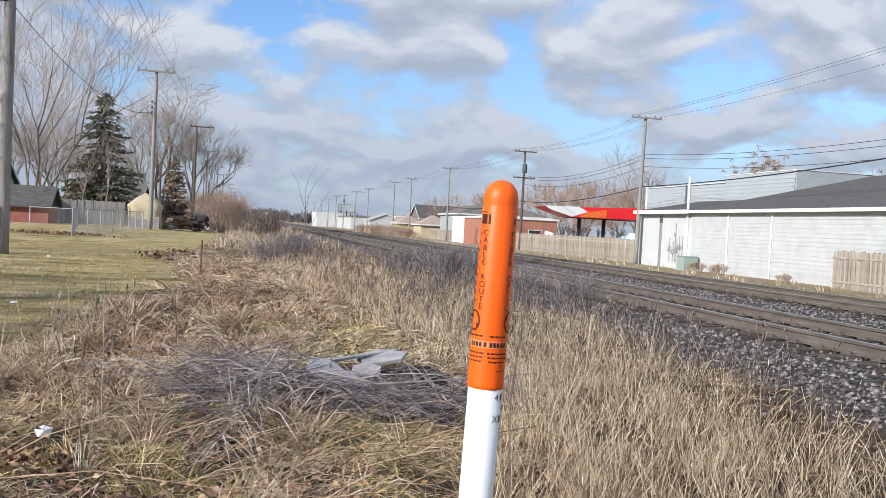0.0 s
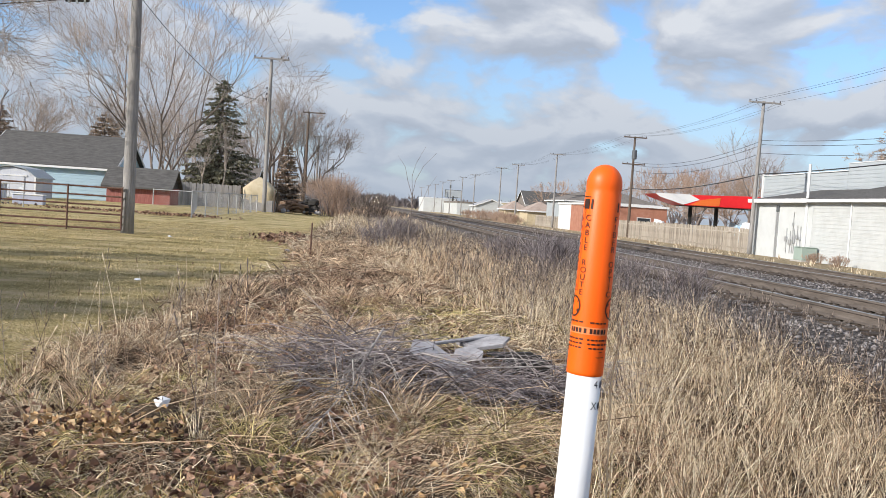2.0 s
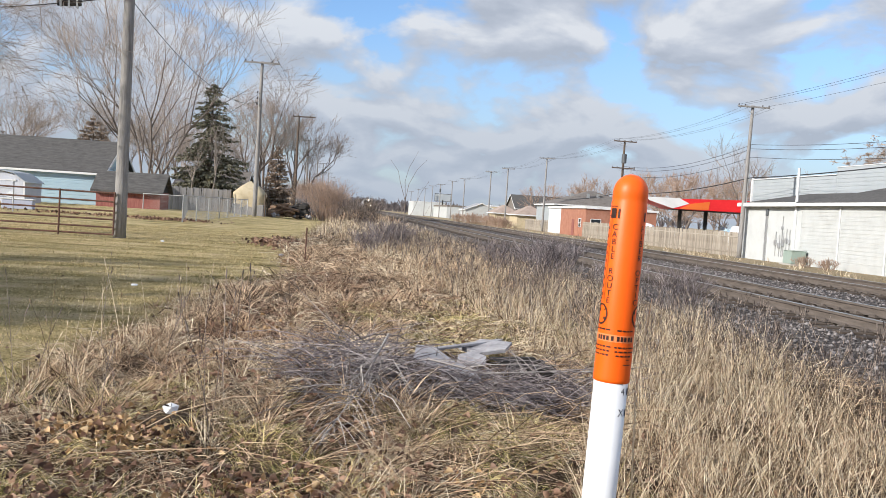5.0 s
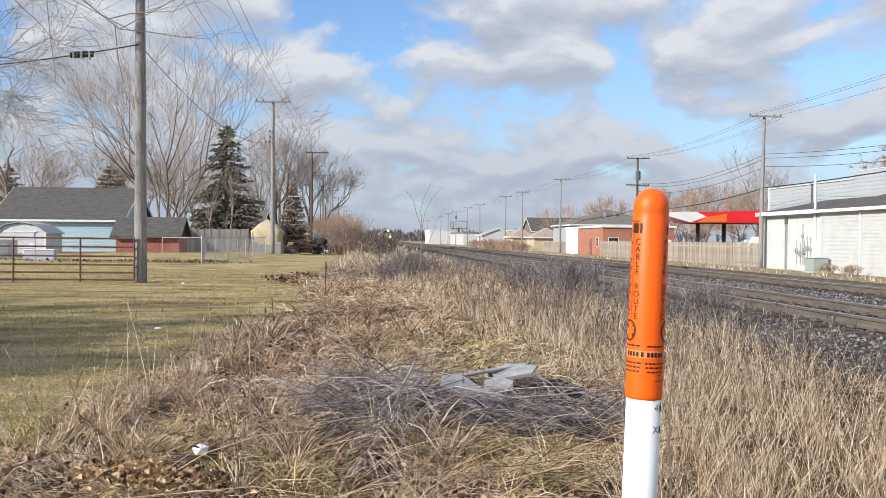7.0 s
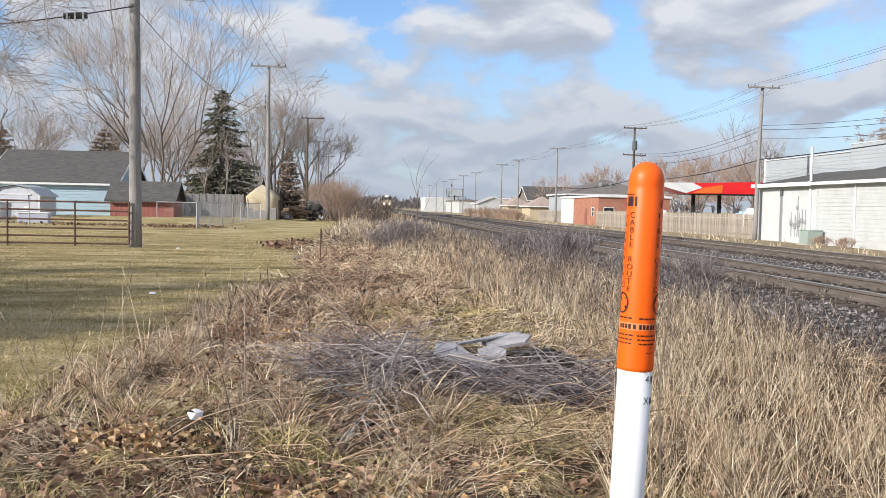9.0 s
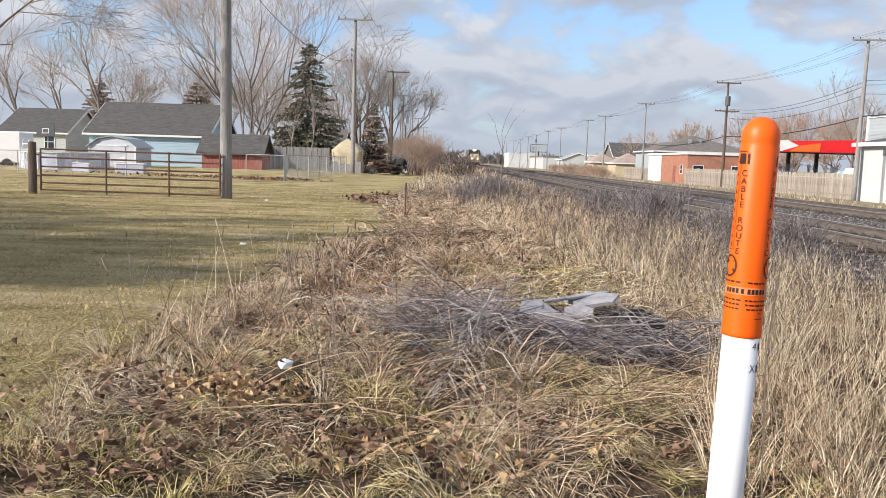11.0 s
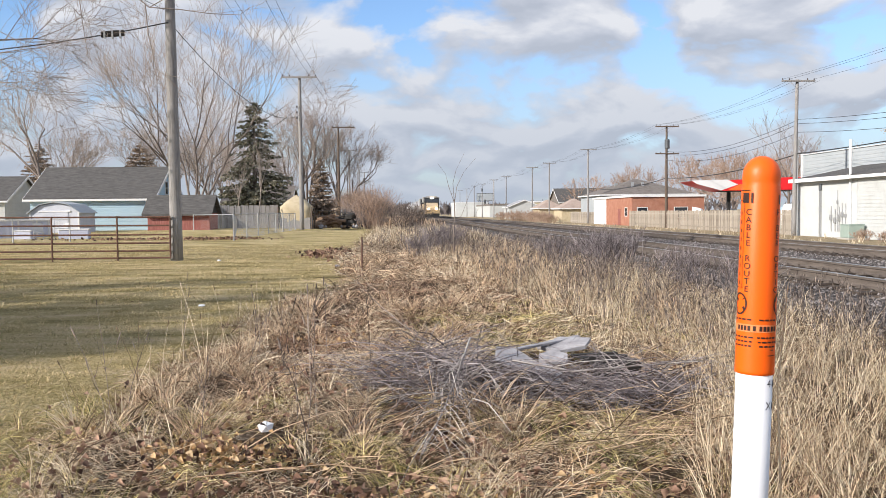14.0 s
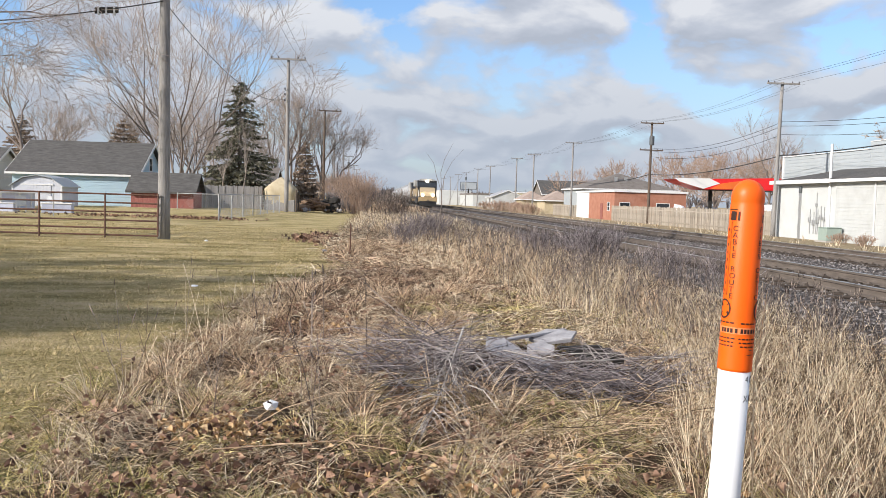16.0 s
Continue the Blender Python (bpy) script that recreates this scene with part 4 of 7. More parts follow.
build_chair((-18.9, 46.5, -0.04), 25)
build_chair((-18.0, 47.2, -0.04), -40)
tb = thing("storage_bin", "pale plastic storage bin in the yard, tinted blue for shade", "storage bin", (-17.2, 47.0, -0.04), 8)
part("body", slab(-0.75, 0.75, -0.35, 0.35, 0, 0.55, 0.03), "pool", tb)
part("lid", slab(-0.78, 0.78, -0.38, 0.38, 0.553, 0.62, 0.02), "white_en", tb)
bn = thing("storage_bin", "pale plastic bench box in the yard, tinted lavender for shade", "storage bin", (-19.9, 47.2, -0.04), -5)
part("body", slab(-0.5, 0.5, -0.3, 0.3, 0, 0.5, 0.03), "pool", bn)
part("lid", slab(-0.53, 0.53, -0.33, 0.33, 0.503, 0.56, 0.02), "trim", bn)
rv = thing("utility_trailer", "plain white box trailer parked at the yard's edge", "trailer", (-27.3, 53.0, -0.04), 6)
part("body", slab(-1.5, 1.5, -1.1, 1.1, 0.35, 2.2, 0.06), "white_en", rv)
for x in (-0.7, 0.7):
    for y in (-1.05, 1.05):
        part("wheel", rod(B(), (x, y - 0.1, 0.3), (x, y + 0.1, 0.3), 0.3, n=16), "dark", rv)

hoop = thing("basketball_hoop", "basketball hoop with a dark backboard on a pole", "basketball hoop", (-28.6, 62.0, -0.04))
part("pole", rod(B(), (0, 0, 0), (0, 0, 2.9), 0.05), "galv", hoop)
bb = part("backboard", slab(-0.65, 0.65, -0.32, -0.28, 2.1, 3.0, 0.01), "tank", hoop)
for q in ((-0.24, -0.2, 2.35, 2.7), (0.2, 0.24, 2.35, 2.7), (-0.2, 0.2, 2.35, 2.39), (-0.2, 0.2, 2.66, 2.7)):
    part("target_line", slab(q[0], q[1], -0.327, -0.322, q[2], q[3]), "white_en", bb)
part("rim", rod(B(), (-0.2, -0.5, 2.3), (0.2, -0.5, 2.3), 0.015), "orange_en", hoop)

# ---- beyond the tracks ----
RZ = -0.66
wb = hip("commercial_building", "long white painted building with a charcoal hip roof", 28.6, 43.6, 8.0, 51.6, RZ, 3.25, 5.7, "siding_w", "roof", kind="building")
for y in (17.5, 13.0, -2.0, -12.0):
    part("wall_pipe", rod(B(), (-7.56, y, 0), (-7.56, y, 3.7), 0.05), "trim", wb)
lap_siding(wb, "-x", -7.5, -21.8, 21.8, 0.5, 3.9, 0.24, "siding_w", 0.018)
an = thing("commercial_building", "white block annex with a lean-to shingle roof", "building", (33.0, 55.6, RZ))
part("wall", slab(-4.4, 4.4, -3.96, 3.9, 0, 3.85), "block_w", an)
part("roof", prism([(-4.85, 3.8), (4.4, 5.6), (4.4, 5.72), (-4.85, 3.95)], "y", -3.9, 4.2), "roof", an)
part("fascia", slab(-4.9, -4.82, -3.9, 4.25, 3.72, 3.98), "trim", an)
part("drain_pipe", rod(B(), (-4.47, -3.3, 0), (-4.47, -3.3, 6.2), 0.09), "trim", an, "white vertical vent pipe")
part("pilaster", slab(-4.48, -4.404, 0.4, 0.65, 0, 3.3), "galv", an)
part("wall_lamp", slab(-4.55, -4.404, 0.35, 0.6, 3.1, 3.55, 0.03), "tank", an)
for y, z, s in ((-1.9, 1.1, 0.28), (-2.3, 1.35, 0.2), (-1.4, 0.95, 0.24), (-0.9, 1.15, 0.22), (-2.7, 1.3, 0.16), (-1.7, 2.2, 0.14)):
    part("meter_box", slab(-4.52, -4.404, y - s / 2, y + s / 2, z, z + s * 1.5, 0.01), "galv", an)
    part("conduit", rod(B(), (-4.44, y, 0.4), (-4.44, y, z + 0.9), 0.025, n=6), "galv", an)
hall = thing("commercial_building", "tall pale grey metal-sided hall behind the white building", "building", (39.5, 57.4, RZ))
part("wall", slab(-6.0, 6.0, -9.5, 11.4, 0, 6.25), "siding_g", hall)
part("raised_wall", slab(-6.06, 6.0, -9.5, -1.2, 6.25, 6.75), "siding_g", hall)
part("corner_board", slab(-6.1, -5.95, 11.25, 11.45, 0, 6.4), "trim", hall)
part("cap", slab(-6.1, 6.05, -9.55, -1.18, 6.752, 6.80), "trim", hall)
part("cap", slab(-6.1, 6.05, -1.14, 11.45, 6.254, 6.31), "trim", hall)
lap_siding(hall, "-x", -6.0, -1.1, 11.2, 3.0, 6.24, 0.27, "siding_g")
lap_siding(hall, "-x", -6.06, -9.4, -1.4, 3.0, 6.74, 0.27, "siding_g")

gb = thing("utility_cabinet", "green steel utility cabinet on the ground by the wall", "utility cabinet", (27.9, 50.9, RZ))
part("pad", slab(-0.6, 0.6, -0.72, 0.72, 0, 0.1), "concrete", gb)
part("body", slab(-0.5, 0.5, -0.5, 0.5, 0.1, 0.88, 0.03), "green_box", gb)
part("lid", slab(-0.53, 0.53, -0.53, 0.53, 0.882, 0.93, 0.02), "green_box", gb)


def board_fence(x0, y0, x1, y1, z, h, material, label, w=0.145, gap=0.012, seed=1, group=""):
    rnd = random.Random(seed)
    f = thing("board_fence", label, "fence", (x0, y0, z), group=group)
    d = Vector((x1 - x0, y1 - y0, 0))
    n = int(d.length / (w + gap))
    d.normalize()
    rz = math.degrees(math.atan2(d.y, d.x))
    me = []
    for k in range(3):
        bm = slab(0, w, -0.011, 0.011, 0.03, h + k * 0.025, 0.0)
        ob = part("board", bm, material, f)
        me.append(ob.data)
        ob.matrix_basis = Matrix.Translation(d * (k * (w + gap))) @ pose(0, 0, 0, 0, 0, rz)
    for i in range(3, n):
        ob = new("board", me[rnd.randrange(3)])
        ob.parent = f
        ob.matrix_basis = Matrix.Translation(d * (i * (w + gap)) + Vector((0, 0, rnd.uniform(-0.03, 0.03)))) @ pose(0, 0, 0, rnd.uniform(-1, 1), rnd.uniform(-0.8, 0.8), rz)
    Lg = (Vector((x1, y1, 0)) - Vector((x0, y0, 0))).length
    for zz in (0.35, h - 0.35):
        part("rail", slab(0, Lg, 0.013, 0.05, zz, zz + 0.09), material, f).matrix_basis = pose(0, 0, 0, 0, 0, rz)
    return f


board_fence(28.7, 60.6, 28.7, 103.0, RZ - 0.05, 1.85, "fence", "weathered tan wooden board fence beyond the tracks", seed=2)
board_fence(27.6, 20.0, 27.6, 36.2, RZ - 0.05, 1.85, "fence", "weathered tan board fence beside the white wall", seed=3)
board_fence(29.2, 123.5, 29.2, 140.0, RZ - 0.05, 1.75, "fence", "far wooden board fence beside a yard", w=0.3, seed=4)
board_fence(-13.6, 66.0, -8.9, 66.6, 0.15, 1.75, "fence_g", "grey weathered board fence below the spruce", seed=5)


def build_canopy():
    c = thing("fuel_canopy", "red and white flat canopy on dark posts", "canopy", (34.1, 82.0, RZ))
    part("roof", prism([(-6.5, 4.55), (-3.0, 4.62), (3.0, 4.85), (9.5, 4.7), (9.5, 3.75), (-3.6, 3.62), (-6.0, 4.3)], "y", -4.0, -0.5), "red", c, "red fascia")
    part("white_panel", prism([(-6.6, 4.6), (-3.2, 4.66), (-2.2, 4.2), (-3.8, 3.66), (-6.1, 4.28)], "y", -4.03, -4.003), "white_en", c, "white fascia panel")
    part("orange_panel", prism([(-3.15, 3.66), (-2.1, 4.2), (-0.2, 4.5), (-0.3, 3.72)], "y", -4.03, -4.003), "orange_en", c, "orange fascia panel")
    part("soffit", slab(-3.4, 9.3, -3.9, -0.6, 3.58, 3.61), "dark", c)
    for x in (-2.4, 0.2, 5.5):
        for y in (-2.3,):
            part("post", slab(x - 0.14, x + 0.14, y - 0.14, y + 0.14, 0, 3.6), "dark", c)


build_canopy()


def build_junk(at, w, d, h, seed, material, label):
    rr = random.Random(seed)
    bm = B()
    bmesh.ops.create_icosphere(bm, subdivisions=2, radius=1.0)
    for v in bm.verts:
        k = rr.uniform(0.8, 1.15)
        v.co = Vector((v.co.x * w * k, v.co.y * d * k, max(0.0, v.co.z + 0.35) * h * k))
    ob = part("covered_heap", bm, material)
    ob.location = at
    tagged(ob, label, "covered goods", group="stored goods")


build_junk((31.0, 86.0, RZ), 0.9, 0.9, 1.6, 1, "white_en", "goods heaped under a white sheet behind the fence")
build_junk((33.6, 84.0, RZ), 1.0, 0.8, 1.5, 2, "tankcar", "goods heaped under a grey sheet behind the fence")
build_junk((36.4, 80.0, RZ), 0.8, 0.8, 1.7, 3, "white_en", "goods heaped under a white sheet behind the fence")
build_junk((34.9, 76.0, RZ), 0.6, 0.7, 1.6, 4, "siding_b", "goods heaped under a pale blue sheet behind the fence")
build_junk((33.0, 70.0, RZ), 0.7, 0.7, 1.7, 5, "white_en", "goods heaped under a white sheet behind the fence")


def brick_house():
    b = thing("commercial_building", "orange brick building with a white painted end and flat roof", "building", (33.5, 112.7, RZ))
    part("wall", slab(-4.5, 4.5, -9.7, 9.7, 0, 3.5), "brick", b)
    part("painted_wall", slab(-4.53, -4.502, 2.7, 9.7, 0, 3.5), "white_en", b)
    part("parapet", slab(-4.7, 4.7, -9.9, 9.9, 3.503, 3.75), "trim", b)
    part("door", slab(-4.56, -4.502, -4.5, -3.4, 0.0, 2.1), "red_wood", b)
    window(b, -3.2, -9.7, 1.2, 1.2, 1.0, "-y")
    window(b, 1.6, -9.7, 1.0, 1.6, 1.2, "-y")
    window(b, -4.5, -7.2, 1.2, 1.0, 1.0, "-x")
    d = hip("house", "dark hip-roofed building with white roof vents", 31.0, 45.0, 126.0, 140.0, RZ, 3.6, 6.2, "siding_g", "roof_br", kind="building")
    for x, y in ((-1.5, -4.0), (0.2, -3.5), (-3.0, 0.0)):
        part("vent", slab(x - 0.2, x + 0.2, y - 0.2, y + 0.2, 4.3, 6.2), "galv", d)


brick_house()
hip("house", "small tan garage with a hip roof by the far tracks", 29.0, 34.5, 146.0, 153.0, RZ, 1.7, 3.4, "tarp", "roof_tan")
hip("house", "small tan house with a hip roof by the far tracks", 27.2, 31.5, 158.0, 165.0, RZ, 1.8, 3.4, "tarp", "roof_tan")
gable("house", "brown house with a dark steep roof", 37.0, 50.0, 188.0, 200.0, RZ, 3.2, 6.2, "roof_br", "roof", "x")
gable("house", "low white shed with a pale roof by the tracks", 29.0, 37.0, 212.0, 222.0, RZ, 2.4, 4.0, "siding_w", "tankcar", "y")
far_white = thing("warehouse", "large white flat-roofed warehouse far along the line", "building", (31.0, 345.0, RZ))
part("wall", slab(-6.0, 6.5, -12, 14, 0, 5.4), "block_w", far_white)
part("parapet", slab(-6.1, 6.6, -12.1, 14.1, 5.404, 5.6), "trim", far_white)
part("door", slab(1.5, 4.5, -12.06, -12.002, 0, 3.2), "galv", far_white)
bill = thing("billboard", "dark billboard on a post above the warehouse", "billboard", (36.0, 330.0, RZ))
part("post", rod(B(), (0, 0, 0), (0, 0, 6.5), 0.3), "dark", bill)
part("panel", slab(-3.2, 3.2, -0.15, 0.15, 6.0, 9.0), "tank", bill)
part("picture", slab(-3.0, 3.0, -0.17, -0.154, 6.2, 8.8), "siding_g", bill)
low = thing("warehouse", "long low pale warehouse beyond the tracks", "building", (42.0, 300.0, RZ))
part("wall", slab(-9, 22, -12, 40, 0, 3.9), "siding_w", low)
part("roof_edge", slab(-9.1, 22.1, -12.1, 40.1, 3.9, 4.5), "roof_br", low)
low2 = thing("warehouse", "low tan flat-roofed building beyond the tracks", "building", (45.0, 232.0, RZ))
part("wall", slab(-8, 16, -10, 12, 0, 4.2), "tarp", low2)
part("roof_edge", slab(-8.1, 16.1, -10.1, 12.1, 4.2, 4.5), "trim", low2)


# ---- yard fences and clutter ----
def build_gate():
    g = thing("farm_gate", "rusty brown tubular steel gate across the lawn", "gate", (-11.62, 24.55, 0.0))
    W = 5.05
    for z in (0.08, 0.28, 0.50, 0.74, 1.0, 1.24):
        part("bar", rod(B(), (0, 0, z), (W, 0.25, z - 0.03), 0.024, n=8), "gate", g)
    for x in (0.0, 1.83, 3.6, W):
        part("upright", rod(B(), (x, 0.05 * x - 0.03, -0.02 if 0 < x < W else 0.05), (x, 0.05 * x - 0.03, 1.25), 0.026, n=8), "gate", g)
    p = thing("gate_post", "dark weathered wooden gate post", "post", (-11.85, 24.5, -0.3))
    part("shaft", lathe([(0, 0), (0.12, 0), (0.115, 1.0), (0.11, 1.72), (0, 1.75)], 12), "pole_dark", p)
    for z in (0.75, 1.35):
        part("hinge", slab(0.08, 0.25, -0.03, 0.03, z, z + 0.05), "rail", p)


build_gate()


def chain_link(pts, h, label, z=0.0, top=True):
    f = thing("chain_link_fence", label, "fence", (pts[0][0], pts[0][1], z), group="chain link fences")
    o = Vector((pts[0][0], pts[0][1], 0))
    for (ax, ay), (bx, by) in zip(pts, pts[1:]):
        a, b = Vector((ax, ay, 0)) - o, Vector((bx, by, 0)) - o
        d = b - a
        n = max(1, round(d.length / 2.6))
        for i in range(n + 1):
            q = a + d * i / n
            part("post", rod(B(), q + Vector((0, 0, -0.2)), q + Vector((0, 0, h + 0.04)), 0.034, n=8), "galv", f)
        part("top_rail", rod(B(), a + Vector((0, 0, h)), b + Vector((0, 0, h)), 0.021, n=6), "galv", f)
        u = d.normalized()
        m = int((d.length + h) / 0.11)
        P = []
        for i in range(m):
            for s in (1, -1):
                s0 = i * 0.11 - h if s > 0 else i * 0.11
                t0, t1 = s0, s0 + s * h
                z0, z1 = 0.03, h
                if t0 < 0 or t1 < 0 or t0 > d.length or t1 > d.length:
                    continue
                P.append([a + u * t0 + Vector((0, 0, z0)), a + u * ((t0 + t1) / 2) + Vector((0, 0, (z0 + z1) / 2)), a + u * t1 + Vector((0, 0, z1))])
        if P:
            V, F = tubes(np.array([[list(q) for q in p] for p in P]), np.full((len(P), 3), 0.0028), 3)
            tagged(raw("mesh_wire", V, F, "galv", f), kind="stuff")
    return f


chain_link([(-7.95, 42.3), (-7.5, 51.0), (-6.95, 60.2)], 1.25, "galvanised chain link fence round the back yard", 0.02)
chain_link([(-13.6, 58.8), (-10.6, 58.0), (-7.95, 42.3)], 1.2, "galvanised chain link fence beside the red shed", 0.05)
chain_link([(-30.0, 44.0), (-16.0, 43.0)], 1.1, "chain link fence before the pool", 0.0)


def build_tarp():
    t = thing("tarpaulin", "tan canvas tarp draped over a tall frame", "tarpaulin", (-7.5, 66.3, 0.15))
    rnd = random.Random(8)
    bm = B()
    rings = []
    for k, (r, z) in enumerate(((1.12, 0.5), (1.14, 1.15), (1.2, 1.66), (0.68, 2.1), (0.12, 2.46))):
        ring = []
        for i in range(26):
            a = i * 2 * math.pi / 26
            q = 1 / max(abs(math.cos(a)), abs(math.sin(a))) ** 0.85
            f = r * q * (1 + rnd.uniform(-0.04, 0.04))
            ring.append(bm.verts.new((f * math.cos(a), f * math.sin(a), z + rnd.uniform(-0.06, 0.06) + (0.1 * math.sin(3 * a) if k < 2 else 0))))
        rings.append(ring)
    for a, b in zip(rings, rings[1:]):
        for i in range(26):
            bm.faces.new((a[i], a[(i + 1) % 26], b[(i + 1) % 26], b[i]))
    top = bm.verts.new((0.05, 0, 2.55))
    for i in range(26):
        bm.faces.new((rings[-1][i], rings[-1][(i + 1) % 26], top))
    part("cover", bm, "tarp", t, smooth=True)
    for x in (-1.25, 1.25):
        for y in (-1.2, 1.2):
            part("leg", rod(B(), (x, y, -0.2), (x, y, 1.6), 0.05), "pole_dark", t)
    part("stack", slab(-1.15, 1.15, -1.1, 1.1, -0.15, 0.8, 0.05), "fence_g", t)


build_tarp()


def build_woodpile():
    rnd = random.Random(21)
    w = thing("wood_pile", "heap of weathered logs and dark rubbish at the lawn's end", "wood pile", (-4.7, 68.6, 0.12))
    for i in range(90):
        x, lay = rnd.gauss(-0.5, 0.9), rnd.random()
        z = max(0.08, rnd.uniform(0.05, 1.0) * (1 - abs(x + 0.5) / 2.2))
        a = rnd.uniform(-0.9, 0.9)
        l, r = rnd.uniform(0.4, 1.3), rnd.uniform(0.05, 0.14)
        y = rnd.uniform(-0.8, 0.8)
        d = Vector((math.cos(a), math.sin(a) * 1.2, rnd.uniform(-0.3, 0.3))) * l / 2
        c = Vector((x, y, z))
        part("log", rod(B(), c - d, c + d, r, r * 0.85, 7), "log", w)
    for i in range(16):
        bm = B()
        bmesh.ops.create_icosphere(bm, subdivisions=2, radius=rnd.uniform(0.18, 0.42))
        for v in bm.verts:
            v.co *= rnd.uniform(0.75, 1.25)
            v.co.z *= 0.8
        part("dark_bag", bm, "dark", w, "black crumpled rubbish").location = (rnd.uniform(0.35, 1.3), rnd.uniform(-0.5, 0.5), rnd.uniform(0.15, 0.95))
    for i in range(8):
        bm = B()
        bmesh.ops.create_icosphere(bm, subdivisions=1, radius=rnd.uniform(0.1, 0.25))
        part("rubble", bm, "foam", w).location = (rnd.uniform(-1.6, 1.7), -0.9 + rnd.uniform(-0.2, 0.2), 0.1)
    lean = thing("lean_to", "dark broken lean-to of boards beside the tarp", "shelter", (-5.6, 69.5, 0.1))
    for i in range(9):
        part("board", slab(-0.5 + i * 0.13, -0.39 + i * 0.13, -0.02, 0.02, 0, 1.15 + rnd.uniform(-0.15, 0.2)), "dark", lean)
    part("roof", slab(-0.6, 0.8, -0.3, 0.5, 1.35, 1.4), "dark", lean)


build_woodpile()
board_fence(-5.2, 84.0, -0.6, 86.0, 0.15, 1.5, "fence_g", "grey picket fence behind the brush", w=0.09, gap=0.09, seed=9)


# ---- trees ----
def grow(out, rs, p, d, L, r, lvl, up, kids, ang):
    pts = [p]
    dd = d
    for i in range(3):
        dd = dd + rs.normal(0, 0.11, 3) + np.array([0, 0, up])
        dd = dd / np.linalg.norm(dd)
        p = p + dd * L / 3
        pts.append(p)
    out.append((lvl, pts, [r, r * 0.86, r * 0.7, r * 0.52]))
    if lvl == 0:
        return
    n = kids[lvl]
    for k in range(n):
        f = rs.uniform(0.35, 1.0) if k < n - 2 else 1.0
        i = min(2, int(f * 3))
        q = pts[i] + (pts[i + 1] - pts[i]) * (f * 3 - i)
        a = radians(rs.uniform(*ang))
        side = np.cross(dd, rs.normal(0, 1, 3))
        side /= np.linalg.norm(side) + 1e-9
        nd_ = dd * math.cos(a) + side * math.sin(a)
        grow(out, rs, q, nd_, L * rs.uniform(0.5, 0.78), max(r * rs.uniform(0.8, 1.2) * TWIG[1], TWIG[0]), lvl - 1, up, kids, ang)


TWIG = [0.008, 0.5]


def H_far(at):
    return math.hypot(at[0], at[1]) > 95


def bare_tree(at, H, seed, label, stems=1, kids=(0, 5, 5, 5, 6), twig="twig", bark="bark", up=0.10, ang=(18, 48), thin=0.008, lean=(0, 0, 1), r0=None, group="bare trees", name="bare_tree", spread=0.35, taper=0.5, limbs=()):
    TWIG[1] = taper
    rs = np.random.RandomState(seed)
    TWIG[0] = thin
    out = []
    top = len(kids) - 1
    r0 = r0 or H * 0.017
    for s in range(stems):
        d = np.array(lean, float) + (rs.normal(0, spread, 3) * np.array([1, 1, 0]) if stems > 1 else 0)
        grow(out, rs, np.array([rs.normal(0, 0.12) * (stems > 1), rs.normal(0, 0.12) * (stems > 1), -0.15]), d / np.linalg.norm(d), H * 0.46, r0 / (1 if stems == 1 else 1.4), top, up, kids, ang)
    for z, d, l, r in limbs:
        d = np.array(d, float)
        grow(out, rs, np.array([0, 0, z]), d / np.linalg.norm(d), l, r, top - 1, 0.0, kids, ang)
    t = thing(name, label, "tree", (at[0], at[1], float(gz(at[0], at[1]))), group=group)
    for nm, keep, mt, n in (("trunk", lambda l: l >= top - 1, bark, 7), ("crown", lambda l: l < top - 1, twig, 3)):
        sel = [o for o in out if keep(o[0])]
        cut = slice(None) if nm == "trunk" else slice(None, None, 3) if H_far(at) else slice(None)
        V, F = tubes(np.array([o[1] for o in sel])[:, cut], np.array([o[2] for o in sel])[:, cut], n)
        raw(nm, V, F, mt, t, "bare twigs" if nm == "crown" else "")
    return t


bare_tree((-13.0, 24.4), 17.0, 4, "large bare tree whose branches overhang the lawn", kids=(0, 7, 6, 5, 7), thin=0.006, r0=0.2, ang=(25, 65), up=0.02, taper=0.44, limbs=[(4.3, (0.9, -0.3, 0.5), 2.8, 0.035), (5.0, (0.85, -0.5, 0.5), 2.9, 0.035), (5.9, (0.9, 0.1, 0.45), 3.0, 0.035), (6.6, (0.8, -0.4, 0.6), 3.0, 0.035)])
bare_tree((-17.3, 76.0), 17.0, 7, "tall bare multi-stemmed tree behind the blue garage", stems=5, kids=(0, 4, 4, 5, 6), thin=0.014, r0=0.17, spread=0.2, ang=(16, 36), up=0.045, taper=0.44)
bare_tree((-11.0, 110.0), 15.0, 9, "broad round bare tree behind the spruce", stems=4, kids=(0, 5, 5, 5, 5), thin=0.016, r0=0.3, spread=0.26, ang=(18, 44), up=0.07, taper=0.45)
bare_tree((-7.2, 111.0), 12.0, 19, "broad round bare tree behind the pole", stems=3, kids=(0, 5, 5, 5, 5), thin=0.016, r0=0.24, spread=0.28, ang=(18, 44), up=0.06, taper=0.45)
bk = [bare_tree((-33.0, 84.0), 14.0, 12, "bare tree among the back yards", kids=(0, 4, 5, 5, 5), thin=0.011, ang=(20, 50), taper=0.45),
      bare_tree((-27.5, 96.0), 10.5, 13, "bare tree with warm brown twigs in the back yards", stems=3, kids=(0, 4, 5, 5, 4), twig="twig", thin=0.015, spread=0.35, ang=(15, 45))]
